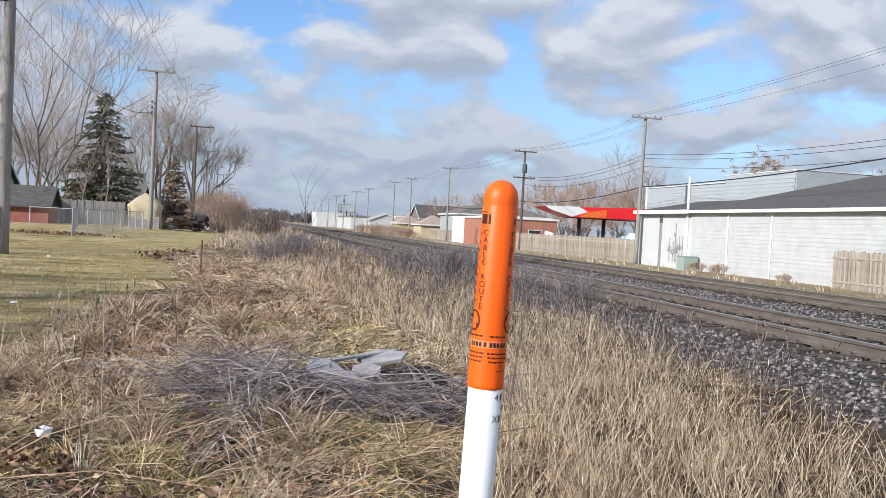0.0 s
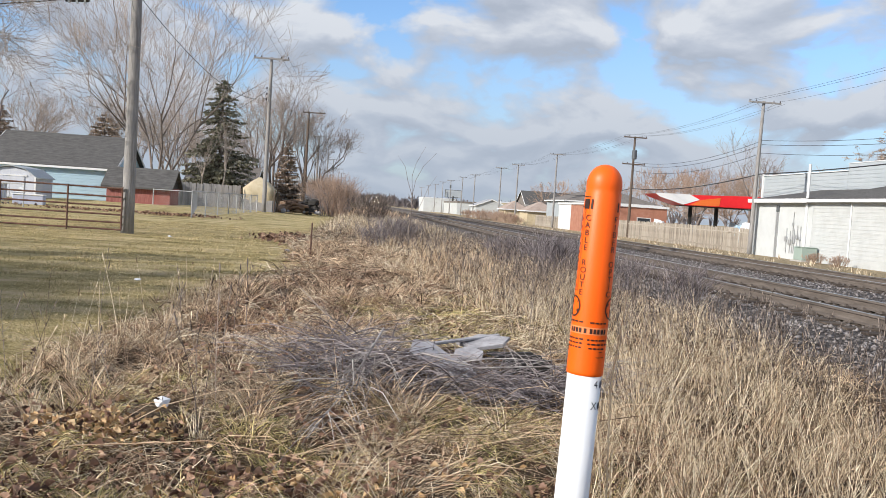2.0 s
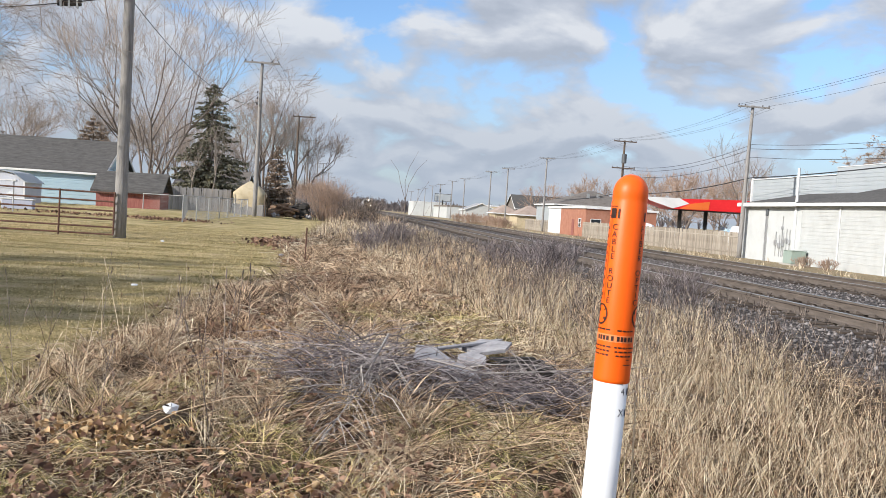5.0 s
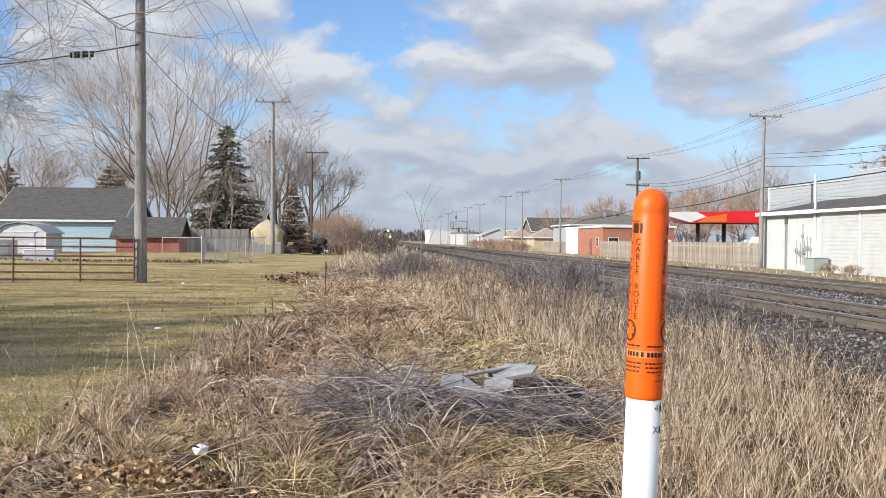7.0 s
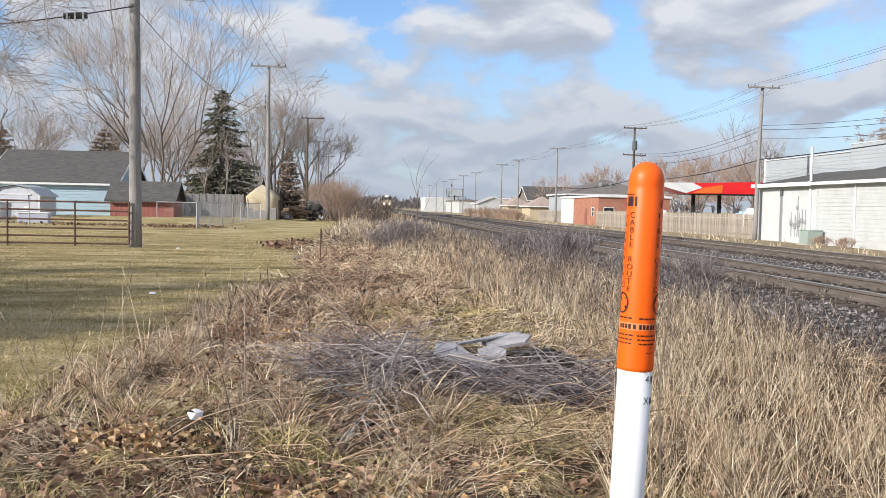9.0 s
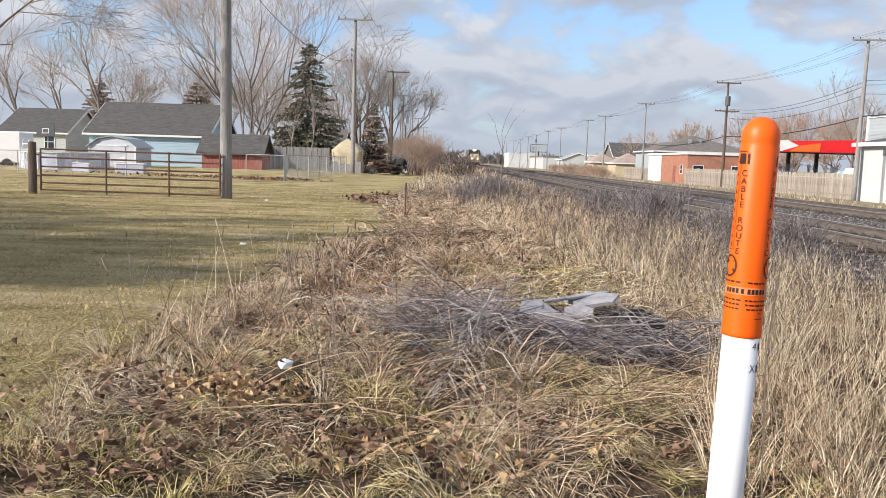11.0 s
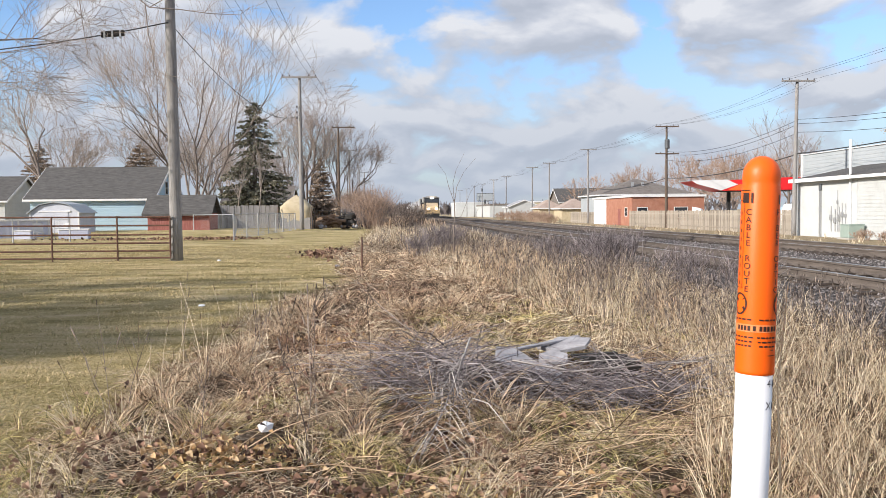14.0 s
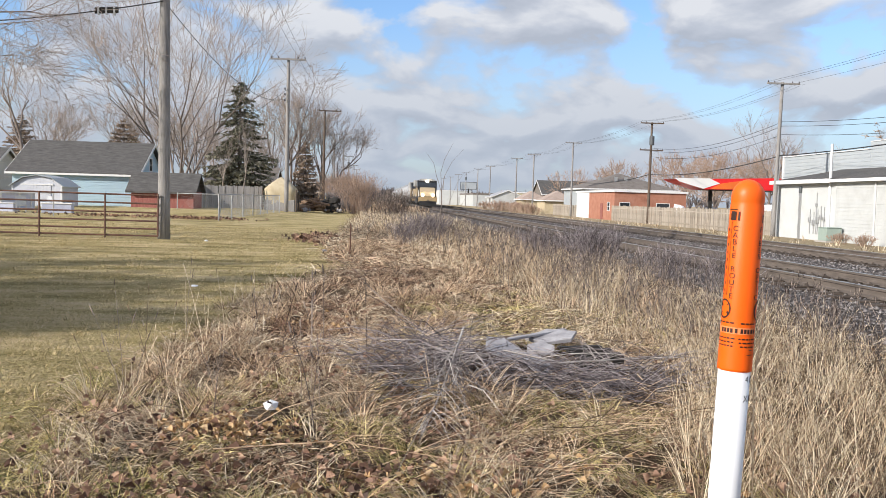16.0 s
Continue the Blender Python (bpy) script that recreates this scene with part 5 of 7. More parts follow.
for i, (x, y, k, s) in enumerate(((-45.0, 92.0, 0, 0.95), (-22.5, 104.0, 0, 0.85), (-40.0, 110.0, 1, 1.05), (-52.0, 84.0, 1, 1.1), (-15.0, 122.0, 1, 0.9), (-24.0, 125.0, 1, 1.2), (-58.0, 105.0, 0, 1.1), (-33.0, 128.0, 1, 1.1), (-48.0, 128.0, 0, 1.0),
                                  (-14.5, 92.0, 1, 0.75), (-20.0, 93.0, 1, 0.8), (-38.5, 88.0, 0, 0.8))):
    t = copy_thing(bk[k], pose(x, y, float(gz(x, y)), 0, 0, 67 * i))
    t.scale = (s, s, s)
# beyond the tracks
rt = [bare_tree((49.0, 104.0), 12.5, 31, "bare tree behind the tall hall", kids=(0, 4, 5, 5, 5), thin=0.018, ang=(20, 52)),
      bare_tree((58.0, 130.0), 10.0, 33, "low bare tree with pinkish grey twigs beyond the tracks", stems=3, kids=(0, 4, 4, 5, 4), thin=0.028, spread=0.45, ang=(18, 50), twig="twig_red")]
for i, (x, y, k, s) in enumerate(((45.0, 112.0, 1, 0.95), (53.0, 112.0, 1, 0.9), (54.0, 150.0, 1, 1.1), (47.0, 158.0, 1, 1.0), (62.0, 165.0, 1, 1.2), (70.0, 140.0, 1, 1.1), (41.0, 180.0, 1, 0.9), (55.0, 205.0, 1, 1.1), (76.0, 190.0, 1, 1.3), (62.0, 92.0, 0, 0.75), (84.0, 120.0, 1, 1.2), (66.0, 115.0, 1, 1.0))):
    t = copy_thing(rt[k], pose(x, y, RZ, 0, 0, 53 * i))
    t.scale = (s, s, s)
# unseen trees off to the sunny side, twigs thickened so their shade bands the lawn
sh = bare_tree((-17.8, 2.6), 8.6, 41, "unseen bare tree added to shade the lawn", stems=3, kids=(0, 4, 5, 5, 5), thin=0.05, spread=0.3, ang=(20, 48))
for i, (x, y, s) in enumerate(((-21.5, 4.6, 1.05), (-31.0, 10.0, 1.25))):
    t = copy_thing(sh, pose(x, y, -0.05, 0, 0, 80 * i))
    t.scale = (s, s, s)


def conifer(at, H, R, seed, label, needles="needle", z0=0.6, layers=54, droop=0.35):
    rs = np.random.RandomState(seed)
    t = thing("spruce_tree", label, "tree", (at[0], at[1], float(gz(at[0], at[1])) - 0.1))
    V, F = tubes(np.array([[[0, 0, 0], [0.03, 0, H * 0.4], [0, 0.03, H * 0.75], [0, 0, H]]]), np.array([[H * 0.02, H * 0.015, H * 0.008, 0.01]]), 8)
    raw("trunk", V, F, "bark", t)
    P, Rd, leaf = [], [], []
    for k in range(layers):
        f = (k + rs.uniform(-0.4, 0.4)) / layers
        f = min(max(f, 0), 0.995)
        z = z0 + (H - z0) * f
        ln = R * min(1.0, (1 - f) * 1.25) ** 0.72 * rs.uniform(0.75, 1.08) + 0.1
        n = int(9 - 4 * f)
        for j in range(n):
            a = rs.uniform(0, 6.283)
            l = ln * rs.uniform(0.7, 1.1)
            u = np.array([math.cos(a), math.sin(a), 0])
            s = np.linspace(0, 1, 5)[:, None]
            pts = np.array([0, 0, z]) + u * l * s + np.array([0, 0, 1.0]) * (l * (0.10 * s - droop * s ** 1.6 + 0.12 * s ** 4))
            P.append(pts)
            Rd.append(np.linspace(0.035, 0.006, 5) * (0.5 + l / R))
            m = int(14 + 40 * l / R)
            tt = rs.uniform(0.12, 1.0, m)
            side = np.array([-u[1], u[0], 0])
            for q in tt:
                c = np.array([0, 0, z]) + u * l * q + np.array([0, 0, 1.0]) * (l * (0.10 * q - droop * q ** 1.6 + 0.12 * q ** 4))
                d = side * rs.uniform(-1, 1) * 0.8 + u * rs.uniform(0.2, 0.9) + np.array([0, 0, rs.uniform(-0.75, 0.15)])
                d /= np.linalg.norm(d)
                g = rs.uniform(0.22, 0.5) * (0.6 + 0.5 * l / R)
                w = np.cross(d, rs.normal(0, 1, 3))
                w /= np.linalg.norm(w) + 1e-9
                leaf.append([c - w * 0.02, c + d * g * 0.5 + w * g * 0.22, c + d * g, c + d * g * 0.45 - w * g * 0.22])
    V, F = tubes(np.array(P), np.array(Rd), 3)
    tagged(raw("branchwork", V, F, "bark", t), kind="stuff")
    leaf = np.array(leaf)
    F = np.arange(len(leaf) * 4).reshape(-1, 4)
    raw("crown", leaf.reshape(-1, 3), F, needles, t, "drooping needle sprays")
    return t


conifer((-12.6, 79.0), 11.5, 3.7, 5, "dark green spruce with drooping branches behind the fence")
conifer((-8.8, 106.0), 8.0, 1.9, 6, "browned conifer behind the poles", "needle_br", 0.4, 34, 0.2)
conifer((-40.0, 100.0), 9.5, 2.8, 16, "browned conifer among the back yard trees", "needle_br", 1.4, 36, 0.2)
conifer((-26.5, 92.0), 8.6, 3.0, 17, "broad conifer thick with brown cones", "needle_br", 1.6, 34, 0.15)
for i, (x, y, s) in enumerate(((-13.5, 74.5, 1), (-11.7, 74.0, 2))):
    bare_tree((x, y), 6.6 if i == 0 else 8.2, 50 + s, "slender pale sapling before the spruce", kids=(0, 3, 4, 6), thin=0.008, bark="birch", twig="birch", up=0.2, ang=(15, 35), r0=0.07, lean=(0.02 if i == 0 else 0.13, 0, 1), group="saplings", name="sapling_tree")


def flat_pine(at, H, seed):
    rs = np.random.RandomState(seed)
    t = bare_tree(at, H * 1.05, seed, "flat-topped pine rising behind the long roof", kids=(0, 5, 5, 6), thin=0.025, ang=(35, 70), up=0.02, r0=0.2, name="pine_tree", group="")
    leaf = []
    twigs = next(c for c in t.children if c.name.startswith("crown"))
    at_ = np.array([v.co for v in twigs.data.vertices])
    at_ = at_[at_[:, 2] > 0.55 * H]
    for c in at_[rs.randint(0, len(at_), 420)]:
        for j in range(12):
            d = rs.normal(0, 1, 3) * np.array([1, 1, 0.55])
            d /= np.linalg.norm(d)
            w = np.cross(d, rs.normal(0, 1, 3))
            w /= np.linalg.norm(w)
            b = c + rs.normal(0, 0.16, 3) * np.array([1, 1, 0.5])
            leaf.append([b, b + d * 0.15 + w * 0.035, b + d * 0.3, b + d * 0.15 - w * 0.035])
    leaf = np.array(leaf)
    raw("needles", leaf.reshape(-1, 3), np.arange(len(leaf) * 4).reshape(-1, 4), "needle_br", t, "sparse grey-brown needle clumps")


flat_pine((54.0, 83.0), 12.2, 61)
flat_pine((66.0, 76.0), 10.6, 62)


# shrubs, rising in many stems from one stool
def shrub(at, H, R, seed, label, stems=60, twig="twig_red", thin=0.006, kids=(0, 3, 3), name="shrub", group="roadside shrubs"):
    rs = np.random.RandomState(seed)
    TWIG[0] = thin
    out = []
    for s in range(stems):
        a, q = rs.uniform(0, 6.283), rs.uniform(0, 1) ** 0.6
        d = np.array([math.cos(a) * q * 0.6, math.sin(a) * q * 0.6, 1.0])
        grow(out, rs, np.array([math.cos(a) * q * R * 0.6, math.sin(a) * q * R * 0.6, -0.05]), d / np.linalg.norm(d), H * rs.uniform(0.4, 0.62), thin * 1.9, len(kids) - 1, 0.06, kids, (12, 40))
    t = thing(name, label, "shrub", (at[0], at[1], float(gz(at[0], at[1]))), group=group)
    cut = slice(None, None, 3) if at[1] > 40 else slice(None)
    V, F = tubes(np.array([o[1] for o in out])[:, cut], np.array([o[2] for o in out])[:, cut], 3)
    tagged(raw("crown", V, F, twig, t), kind="stuff")
    return t


sb = shrub((-1.7, 69.5), 3.1, 1.3, 71, "leafless red-brown shrub at the lawn's end", 85, thin=0.011)
shrub((-2.2, 71.0), 2.6, 1.6, 72, "leafless grey shrub beside the wood pile", 70, "twig_grey", 0.011)
shrub((1.0, 66.0), 1.9, 1.6, 73, "low dry brush beside the track", 90, "weed", 0.010)
for i, (x, y, s) in enumerate(((-3.6, 90.0, 1.1), (-1.8, 98.0, 0.9), (-4.6, 112.0, 1.2), (-2.5, 125.0, 1.0), (-5.5, 140.0, 1.3), (-3.0, 160.0, 1.3), (-7.0, 150.0, 1.5), (-9.5, 128.0, 1.2))):
    t = copy_thing(sb, pose(x, y, float(gz(x, y)), 0, 0, 41 * i))
    t.scale = (s, s, s)
gs = shrub((1.15, 27.5), 0.95, 0.55, 74, "dark grey leafless shrub in the verge", 60, "twig_grey", 0.005)
for i, (x, y, s) in enumerate(((0.5, 25.0, 0.75), (1.8, 30.5, 0.9), (4.1, 16.8, 1.0), (4.5, 18.5, 0.85), (3.6, 20.0, 0.8), (5.3, 13.2, 0.7), (4.9, 15.0, 0.7))):
    t = copy_thing(gs, pose(x, y, float(gz(x, y)), 0, 0, 71 * i))
    t.scale = (s, s, s * 0.95)
rb = shrub((27.2, 46.0), 0.62, 0.7, 75, "dry red-brown weeds at the foot of the white wall", 50, "twig_red", 0.009)
for i, (x, y, s) in enumerate(((27.2, 48.6, 1.0), (27.6, 40.0, 0.7), (26.0, 146.0, 2.8), (25.5, 152.0, 3.0), (25.8, 160.0, 3.0), (25.0, 170.0, 3.2), (25.4, 180.0, 2.8), (24.8, 192.0, 2.9), (25.5, 138.0, 2.2))):
    t = copy_thing(rb, pose(x, y, RZ, 0, 0, 31 * i))
    t.scale = (s, s, s)


def build_whips():
    """A young tree of bare curved whips in the verge."""
    t = thing("sapling_tree", "slender leafless sapling with three long whips", "tree", (1.62, 26.0, float(gz(1.62, 26.0))), group="saplings")
    P = [[[0, 0, -0.05], [-0.02, 0, 0.6], [0.03, 0, 1.2], [0.02, 0, 1.7]], [[0.02, 0, 1.65], [-0.02, 0, 2.2], [0.08, 0, 2.6], [0.34, 0, 3.12]], [[0.02, 0, 1.6], [0.1, 0, 2.1], [0.32, 0, 2.55], [0.68, 0.0, 2.95]],
         [[0.02, 0, 1.6], [-0.15, 0, 2.1], [-0.24, 0, 2.48], [-0.48, 0, 2.8]], [[0, 0, 0.9], [0.25, 0, 1.25], [0.5, 0.0, 1.9], [0.72, 0, 2.25]], [[0, 0, 0.5], [-0.2, 0, 0.8], [-0.5, 0, 1.0], [-0.6, 0, 1.1]], [[0, 0, 0.4], [0.35, 0, 0.7], [0.7, 0, 0.75], [0.9, 0, 1.0]], [[0, 0, 0.7], [0.3, 0, 0.95], [0.6, 0.1, 1.1], [0.8, 0.1, 1.5]]]
    V, F = tubes(np.array(P), np.array([[0.024, 0.022, 0.018, 0.014]] + [[0.009, 0.007, 0.005, 0.003]] * 7), 5)
    raw("stem", V, F, "bark", t)


build_whips()
st = thing("stake", "thin rusty metal stake in the verge", "stake", (-0.92, 18.2, -0.1))
part("rod", rod(B(), (0, 0, 0), (0.01, 0, 0.86), 0.016, n=6), "gate", st)


# far woods along the horizon
def far_woods():
    rs = np.random.RandomState(91)
    P, R = [], []
    for k in range(560):
        if rs.uniform() < 0.5:
            x, y = rs.uniform(-40, 110), rs.uniform(430, 760)
            if x < 24:
                y = rs.uniform(905, 1000)
                x = rs.uniform(-30, 40)
        else:
            x = rs.choice([rs.uniform(-420, -60), rs.uniform(60, 520)])
            y = rs.uniform(330, 640)
        h = rs.uniform(9, 15) if y > 880 else (rs.uniform(5, 9) if abs(x) < 120 else rs.uniform(6, 11))
        for j in range(24):
            a, q = rs.uniform(0, 6.283), rs.uniform(0, 1)
            s = np.array([x, y, rs.uniform(0.0, 0.35) * h - 0.6])
            e = s + np.array([math.cos(a) * q * 0.35 * h, math.sin(a) * q * 0.35 * h, h * rs.uniform(0.35, 0.65)])
            P.append([s, (s + e) / 2 + rs.normal(0, 0.3, 3), e])
            R.append([0.3, 0.26, 0.12] if y < 880 else [0.5, 0.45, 0.2])
    V, F = tubes(np.array(P), np.array(R) * 0.85, 3)
    tagged(raw("far_woods", V, F, "far_wood"), "distant bare woods along the horizon", "woods", kind="stuff")


far_woods()


# ---- grass and weeds ----
def blades(name, P, h, w, lean, az, material, label, category="grass"):
    """One mesh of bent two-piece blades: foot points P, height, width, lean and its direction."""
    N = len(P)
    rs = np.random.RandomState(N % 9973)
    fa = rs.uniform(0, np.pi, N)
    wd = np.stack([np.cos(fa), np.sin(fa), np.zeros(N)], -1) * (w / 2)[:, None]
    dr = np.stack([np.cos(az), np.sin(az), np.zeros(N)], -1)
    up = np.array([0, 0, 1.0])
    # each blade bends over along an arc; a high lean lays its tip down
    th0 = np.minimum(0.15 + 0.30 * lean, 1.0)
    th1 = np.minimum(th0 + 0.85 * lean + rs.uniform(-0.2, 0.4, N), 2.2)
    pts = [P]
    for f in (0.25, 0.6, 0.95):
        th = th0 + (th1 - th0) * f
        pts.append(pts[-1] + (dr * np.sin(th)[:, None] + up * np.cos(th)[:, None]) * (h / 2.6)[:, None])
    low = P[:, 2] + 0.012
    for q in pts[1:]:
        q[:, 2] = np.maximum(q[:, 2], low)
    V = np.stack([pts[0] - wd, pts[0] + wd, pts[1] + wd, pts[1] - wd, pts[2] + wd * 0.7, pts[2] - wd * 0.7, pts[3]], 1).reshape(-1, 3)
    i = np.arange(N)[:, None] * 7
    ob = raw(name, V, [np.concatenate([i, i + 1, i + 2, i + 3], 1), np.concatenate([i + 3, i + 2, i + 4, i + 5], 1), np.concatenate([i + 5, i + 4, i + 6], 1)], material)
    return tagged(ob, label, category, kind="stuff")


def foot(x, y, dz=-0.01):
    return np.stack([x, y, gz(x, y) + dz], -1)


def tussocks(name, n, per, box_, hh, ww, material, label, seed, spread=0.07, lean=(0.2, 0.9), power=1.0, keep=None, flop=0.0):
    """Clumps of blades that fan outwards from their centres."""
    rs = np.random.RandomState(seed)
    x0, x1, y0, y1 = box_
    cx = rs.uniform(x0, x1, n)
    cy = y0 + (y1 - y0) * rs.uniform(0, 1, n) ** power
    if keep is not None:
        k = keep(cx, cy, rs)
        cx, cy = cx[k], cy[k]
    n = len(cx)
    ch = rs.uniform(0.45, 1.4, n)
    ca = rs.uniform(0, 6.283, n)
    a = rs.uniform(0, 6.283, (n, per))
    r = spread * np.abs(rs.normal(0, 1, (n, per)))
    x = cx[:, None] + r * np.cos(a)
    y = cy[:, None] + r * np.sin(a)
    ln = rs.uniform(*lean, (n, per)) * (0.4 + r / spread * 0.5)
    az = np.where(rs.uniform(0, 1, (n, per)) < flop, ca[:, None] + rs.normal(0, 0.5, (n, per)), a + rs.normal(0, 0.5, (n, per)))
    h = 1.25 * rs.uniform(*hh, (n, per)) * ch[:, None]
    w = rs.uniform(*ww, (n, per))
    x, y = x.ravel(), y.ravel()
    return blades(name, foot(x, y), h.ravel(), w.ravel(), ln.ravel(), az.ravel(), material, label)


def in_verge(cx, cy, rs):
    return cx > edge_x(cy) + rs.normal(0, 0.18, len(cx))


def lumps(x, y, size, seed):
    """Smooth uneven variation over the ground with swells about `size` metres wide, roughly -1 to 1."""
    rs = np.random.RandomState(seed)
    x, y = np.asarray(x, float), np.asarray(y, float)
    total = 0
    for k in range(7):
        a, p = rs.uniform(0, 6.283), rs.uniform(0, 6.283)
        f = 3.14 / size * rs.uniform(0.55, 1.5)
        total = total + np.sin((x * math.cos(a) + y * math.sin(a)) * f + p + 0.8 * np.sin((y * math.cos(a) - x * math.sin(a)) * f * 0.6 + p))
    return total / 3.2


def thatch(x, y):
    """Height of the springy layer of flattened grass over the soil."""
    return 0.045 + 0.035 * lumps(x, y, 0.34, 7) + 0.03 * lumps(x, y, 0.9, 8)


def mat(name, n, box_, ln, ww, material, label, seed, keep, swirl=1.4, arch=(0.0, 0.22), rise=(-0.15, 0.35), power=1.0):
    """Long flattened blades that lie along slowly turning directions over the thatch."""
    rs = np.random.RandomState(seed)
    x0, x1, y0, y1 = box_
    x, y = rs.uniform(x0, x1, n), y0 + (y1 - y0) * rs.uniform(0, 1, n) ** power
    k = keep(x, y, rs)
    x, y = x[k], y[k]
    n = len(x)
    a = swirl * 2.2 * lumps(x, y, 0.7, seed) + rs.normal(0, 0.75, n)
    l = rs.uniform(*ln, n)
    u = np.stack([np.cos(a), np.sin(a)], -1)
    sd = np.stack([-u[:, 1], u[:, 0]], -1)
    bend = rs.normal(0, 0.22, n) * l
    ar, up = rs.uniform(*arch, n) * l, rs.uniform(*rise, n) * l
    base = np.stack([x, y], -1)
    s = np.array([0, 0.34, 0.68, 1.0])
    xy = base[:, None] + u[:, None] * (l[:, None] * s)[..., None] + sd[:, None] * (bend[:, None] * s ** 2)[..., None]
    soil = gz(xy[..., 0], xy[..., 1])
    z = soil + np.maximum(0.008, (thatch(xy[..., 0], xy[..., 1]) * rs.uniform(0.15, 1.0, n)[:, None] + ar[:, None] * 4 * s * (1 - s) + up[:, None] * s))
    pts = np.concatenate([xy, z[..., None]], -1)
    w = rs.uniform(*ww, n)[:, None] / 2
    tip = rs.uniform(-0.9, 0.9, n)[:, None]
    across = np.concatenate([sd * np.cos(tip), np.sin(tip)], -1) * w
    V = np.stack([pts[:, 0] - across, pts[:, 0] + across, pts[:, 1] + across, pts[:, 1] - across, pts[:, 2] + across * 0.8, pts[:, 2] - across * 0.8, pts[:, 3]], 1).reshape(-1, 3)
    i = np.arange(n)[:, None] * 7
    ob = raw(name, V, [np.concatenate([i, i + 1, i + 2, i + 3], 1), np.concatenate([i + 3, i + 2, i + 4, i + 5], 1), np.concatenate([i + 5, i + 4, i + 6], 1)], material)
    return tagged(ob, label, "grass", kind="stuff")


def brushy(x, y, pad=0.0):
    """The strip that the cut grey brush covers."""
    a = ((x - 0.15) / (0.75 + pad)) ** 2 + ((y - 6.35) / (0.7 + pad)) ** 2 < 1
    b = ((x - 1.2) / (0.85 + pad)) ** 2 + ((y - 5.85) / (0.42 + pad)) ** 2 < 1
    return a | b


def boards_here(x, y):
    return (np.abs(x - 1.05) < 0.62) & (np.abs(y - 6.85) < 0.62)


def litter_here(x, y):
    return (np.abs(x + 1.06) < 0.13) & (np.abs(y - 4.85) < 0.32)


def gap(x, y):
    """Pockets of bare soil and leaf litter between the clumps."""
    return lumps(x, y, 0.3, 3) + 0.5 * lumps(x, y, 0.8, 4) < -0.2


def verge(x, y, rs, into=0.0, fade=0.2):
    return (x > edge_x(y) + into + rs.normal(0, fade, len(x))) & ~litter_here(x, y) & ~boards_here(x, y)


def straw_bank(x, y, rs):
    """The standing straw beside the post, thinning out over the stones."""
    lim = 0.95 + np.clip(0.35 * (y - 3.0), 0, 1.15)
    return (x > lim + rs.normal(0, 0.12, len(x))) & (x < 2.75 + 0.13 * y + rs.normal(0, 0.3, len(x))) & (lumps(x, y, 0.5, 21) > -0.5) & ~boards_here(x, y) & ~((np.abs(x - 3.3) < 0.35) & (np.abs(y - 8.0) < 0.75))


near_l = (-2.7, 2.2, 2.0, 7.6)
# flattened grass over the near verge, in patches of their own colour
mat("matted_grass", 36000, near_l, (0.08, 0.24), (0.002, 0.0048), "straw", "flattened pale straw in swirls", 201, lambda x, y, rs: verge(x, y, rs) & ~gap(x, y) & (lumps(x, y, 0.6, 31) > -0.15) & ~brushy(x, y))
mat("matted_grass", 30000, near_l, (0.06, 0.22), (0.002, 0.0048), "straw_b", "flattened brown dead grass in swirls", 202, lambda x, y, rs: verge(x, y, rs) & ~brushy(x, y, -0.05) & (lumps(x, y, 0.5, 32) > -0.35) & ~(gap(x, y) & (rs.uniform(0, 1, len(x)) < 0.8)))
mat("matted_grass", 38000, (-2.9, 2.2, 2.0, 6.0), (0.05, 0.17), (0.002, 0.0045), "straw_y", "yellow-green grass lying through the straw", 203, lambda x, y, rs: verge(x, y, rs, -0.3, 0.3) & ~gap(x, y) & (lumps(x, y, 0.55, 33) > -0.1) & ~brushy(x, y), rise=(-0.1, 0.6))
mat("matted_grass", 30000, (-3.0, 4.6, 7.0, 15.0), (0.14, 0.36), (0.005, 0.010), "straw", "flattened pale straw in swirls", 204, lambda x, y, rs: verge(x, y, rs) & ~gap(x, y) & (lumps(x, y, 0.9, 34) + 0.55 * ((x > 0.2) & (x < 2.6) & (y < 11)) > -0.05), power=1.3)
mat("matted_grass", 26000, (-3.0, 4.6, 6.4, 16.0), (0.12, 0.34), (0.005, 0.010), "straw_b", "flattened brown dead grass in swirls", 205, lambda x, y, rs: verge(x, y, rs) & (lumps(x, y, 0.9, 35) > -0.3) & ~gap(x, y), power=1.2)
mat("matted_grass", 7000, (-0.2, 2.8, 7.2, 11.5), (0.10, 0.26), (0.004, 0.008), "straw_y", "yellow-green grass behind the dumped boards", 206, lambda x, y, rs: (lumps(x, y, 0.7, 36) > -0.2) & ~boards_here(x, y))
mat("matted_grass", 15000, (-2.6, 4.8, 15.0, 34.0), (0.25, 0.6), (0.010, 0.02), "straw_b", "flattened brown dead grass", 207, lambda x, y, rs: verge(x, y, rs) & (lumps(x, y, 1.5, 37) > -0.35), power=1.2)
mat("matted_grass", 10000, (-2.6, 4.8, 15.0, 34.0), (0.25, 0.6), (0.010, 0.02), "straw", "flattened pale dead grass", 208, lambda x, y, rs: verge(x, y, rs) & (lumps(x, y, 1.4, 38) > 0.0), power=1.2)
mat("matted_grass", 9000, (0.9, 5.4, 1.9, 9.0), (0.08, 0.28), (0.003, 0.006), "straw_b", "fallen brown grass under the straw", 209, lambda x, y, rs: (x < 3.3 + 0.17 * y + rs.normal(0, 0.4, len(x))) & ~gap(x, y))
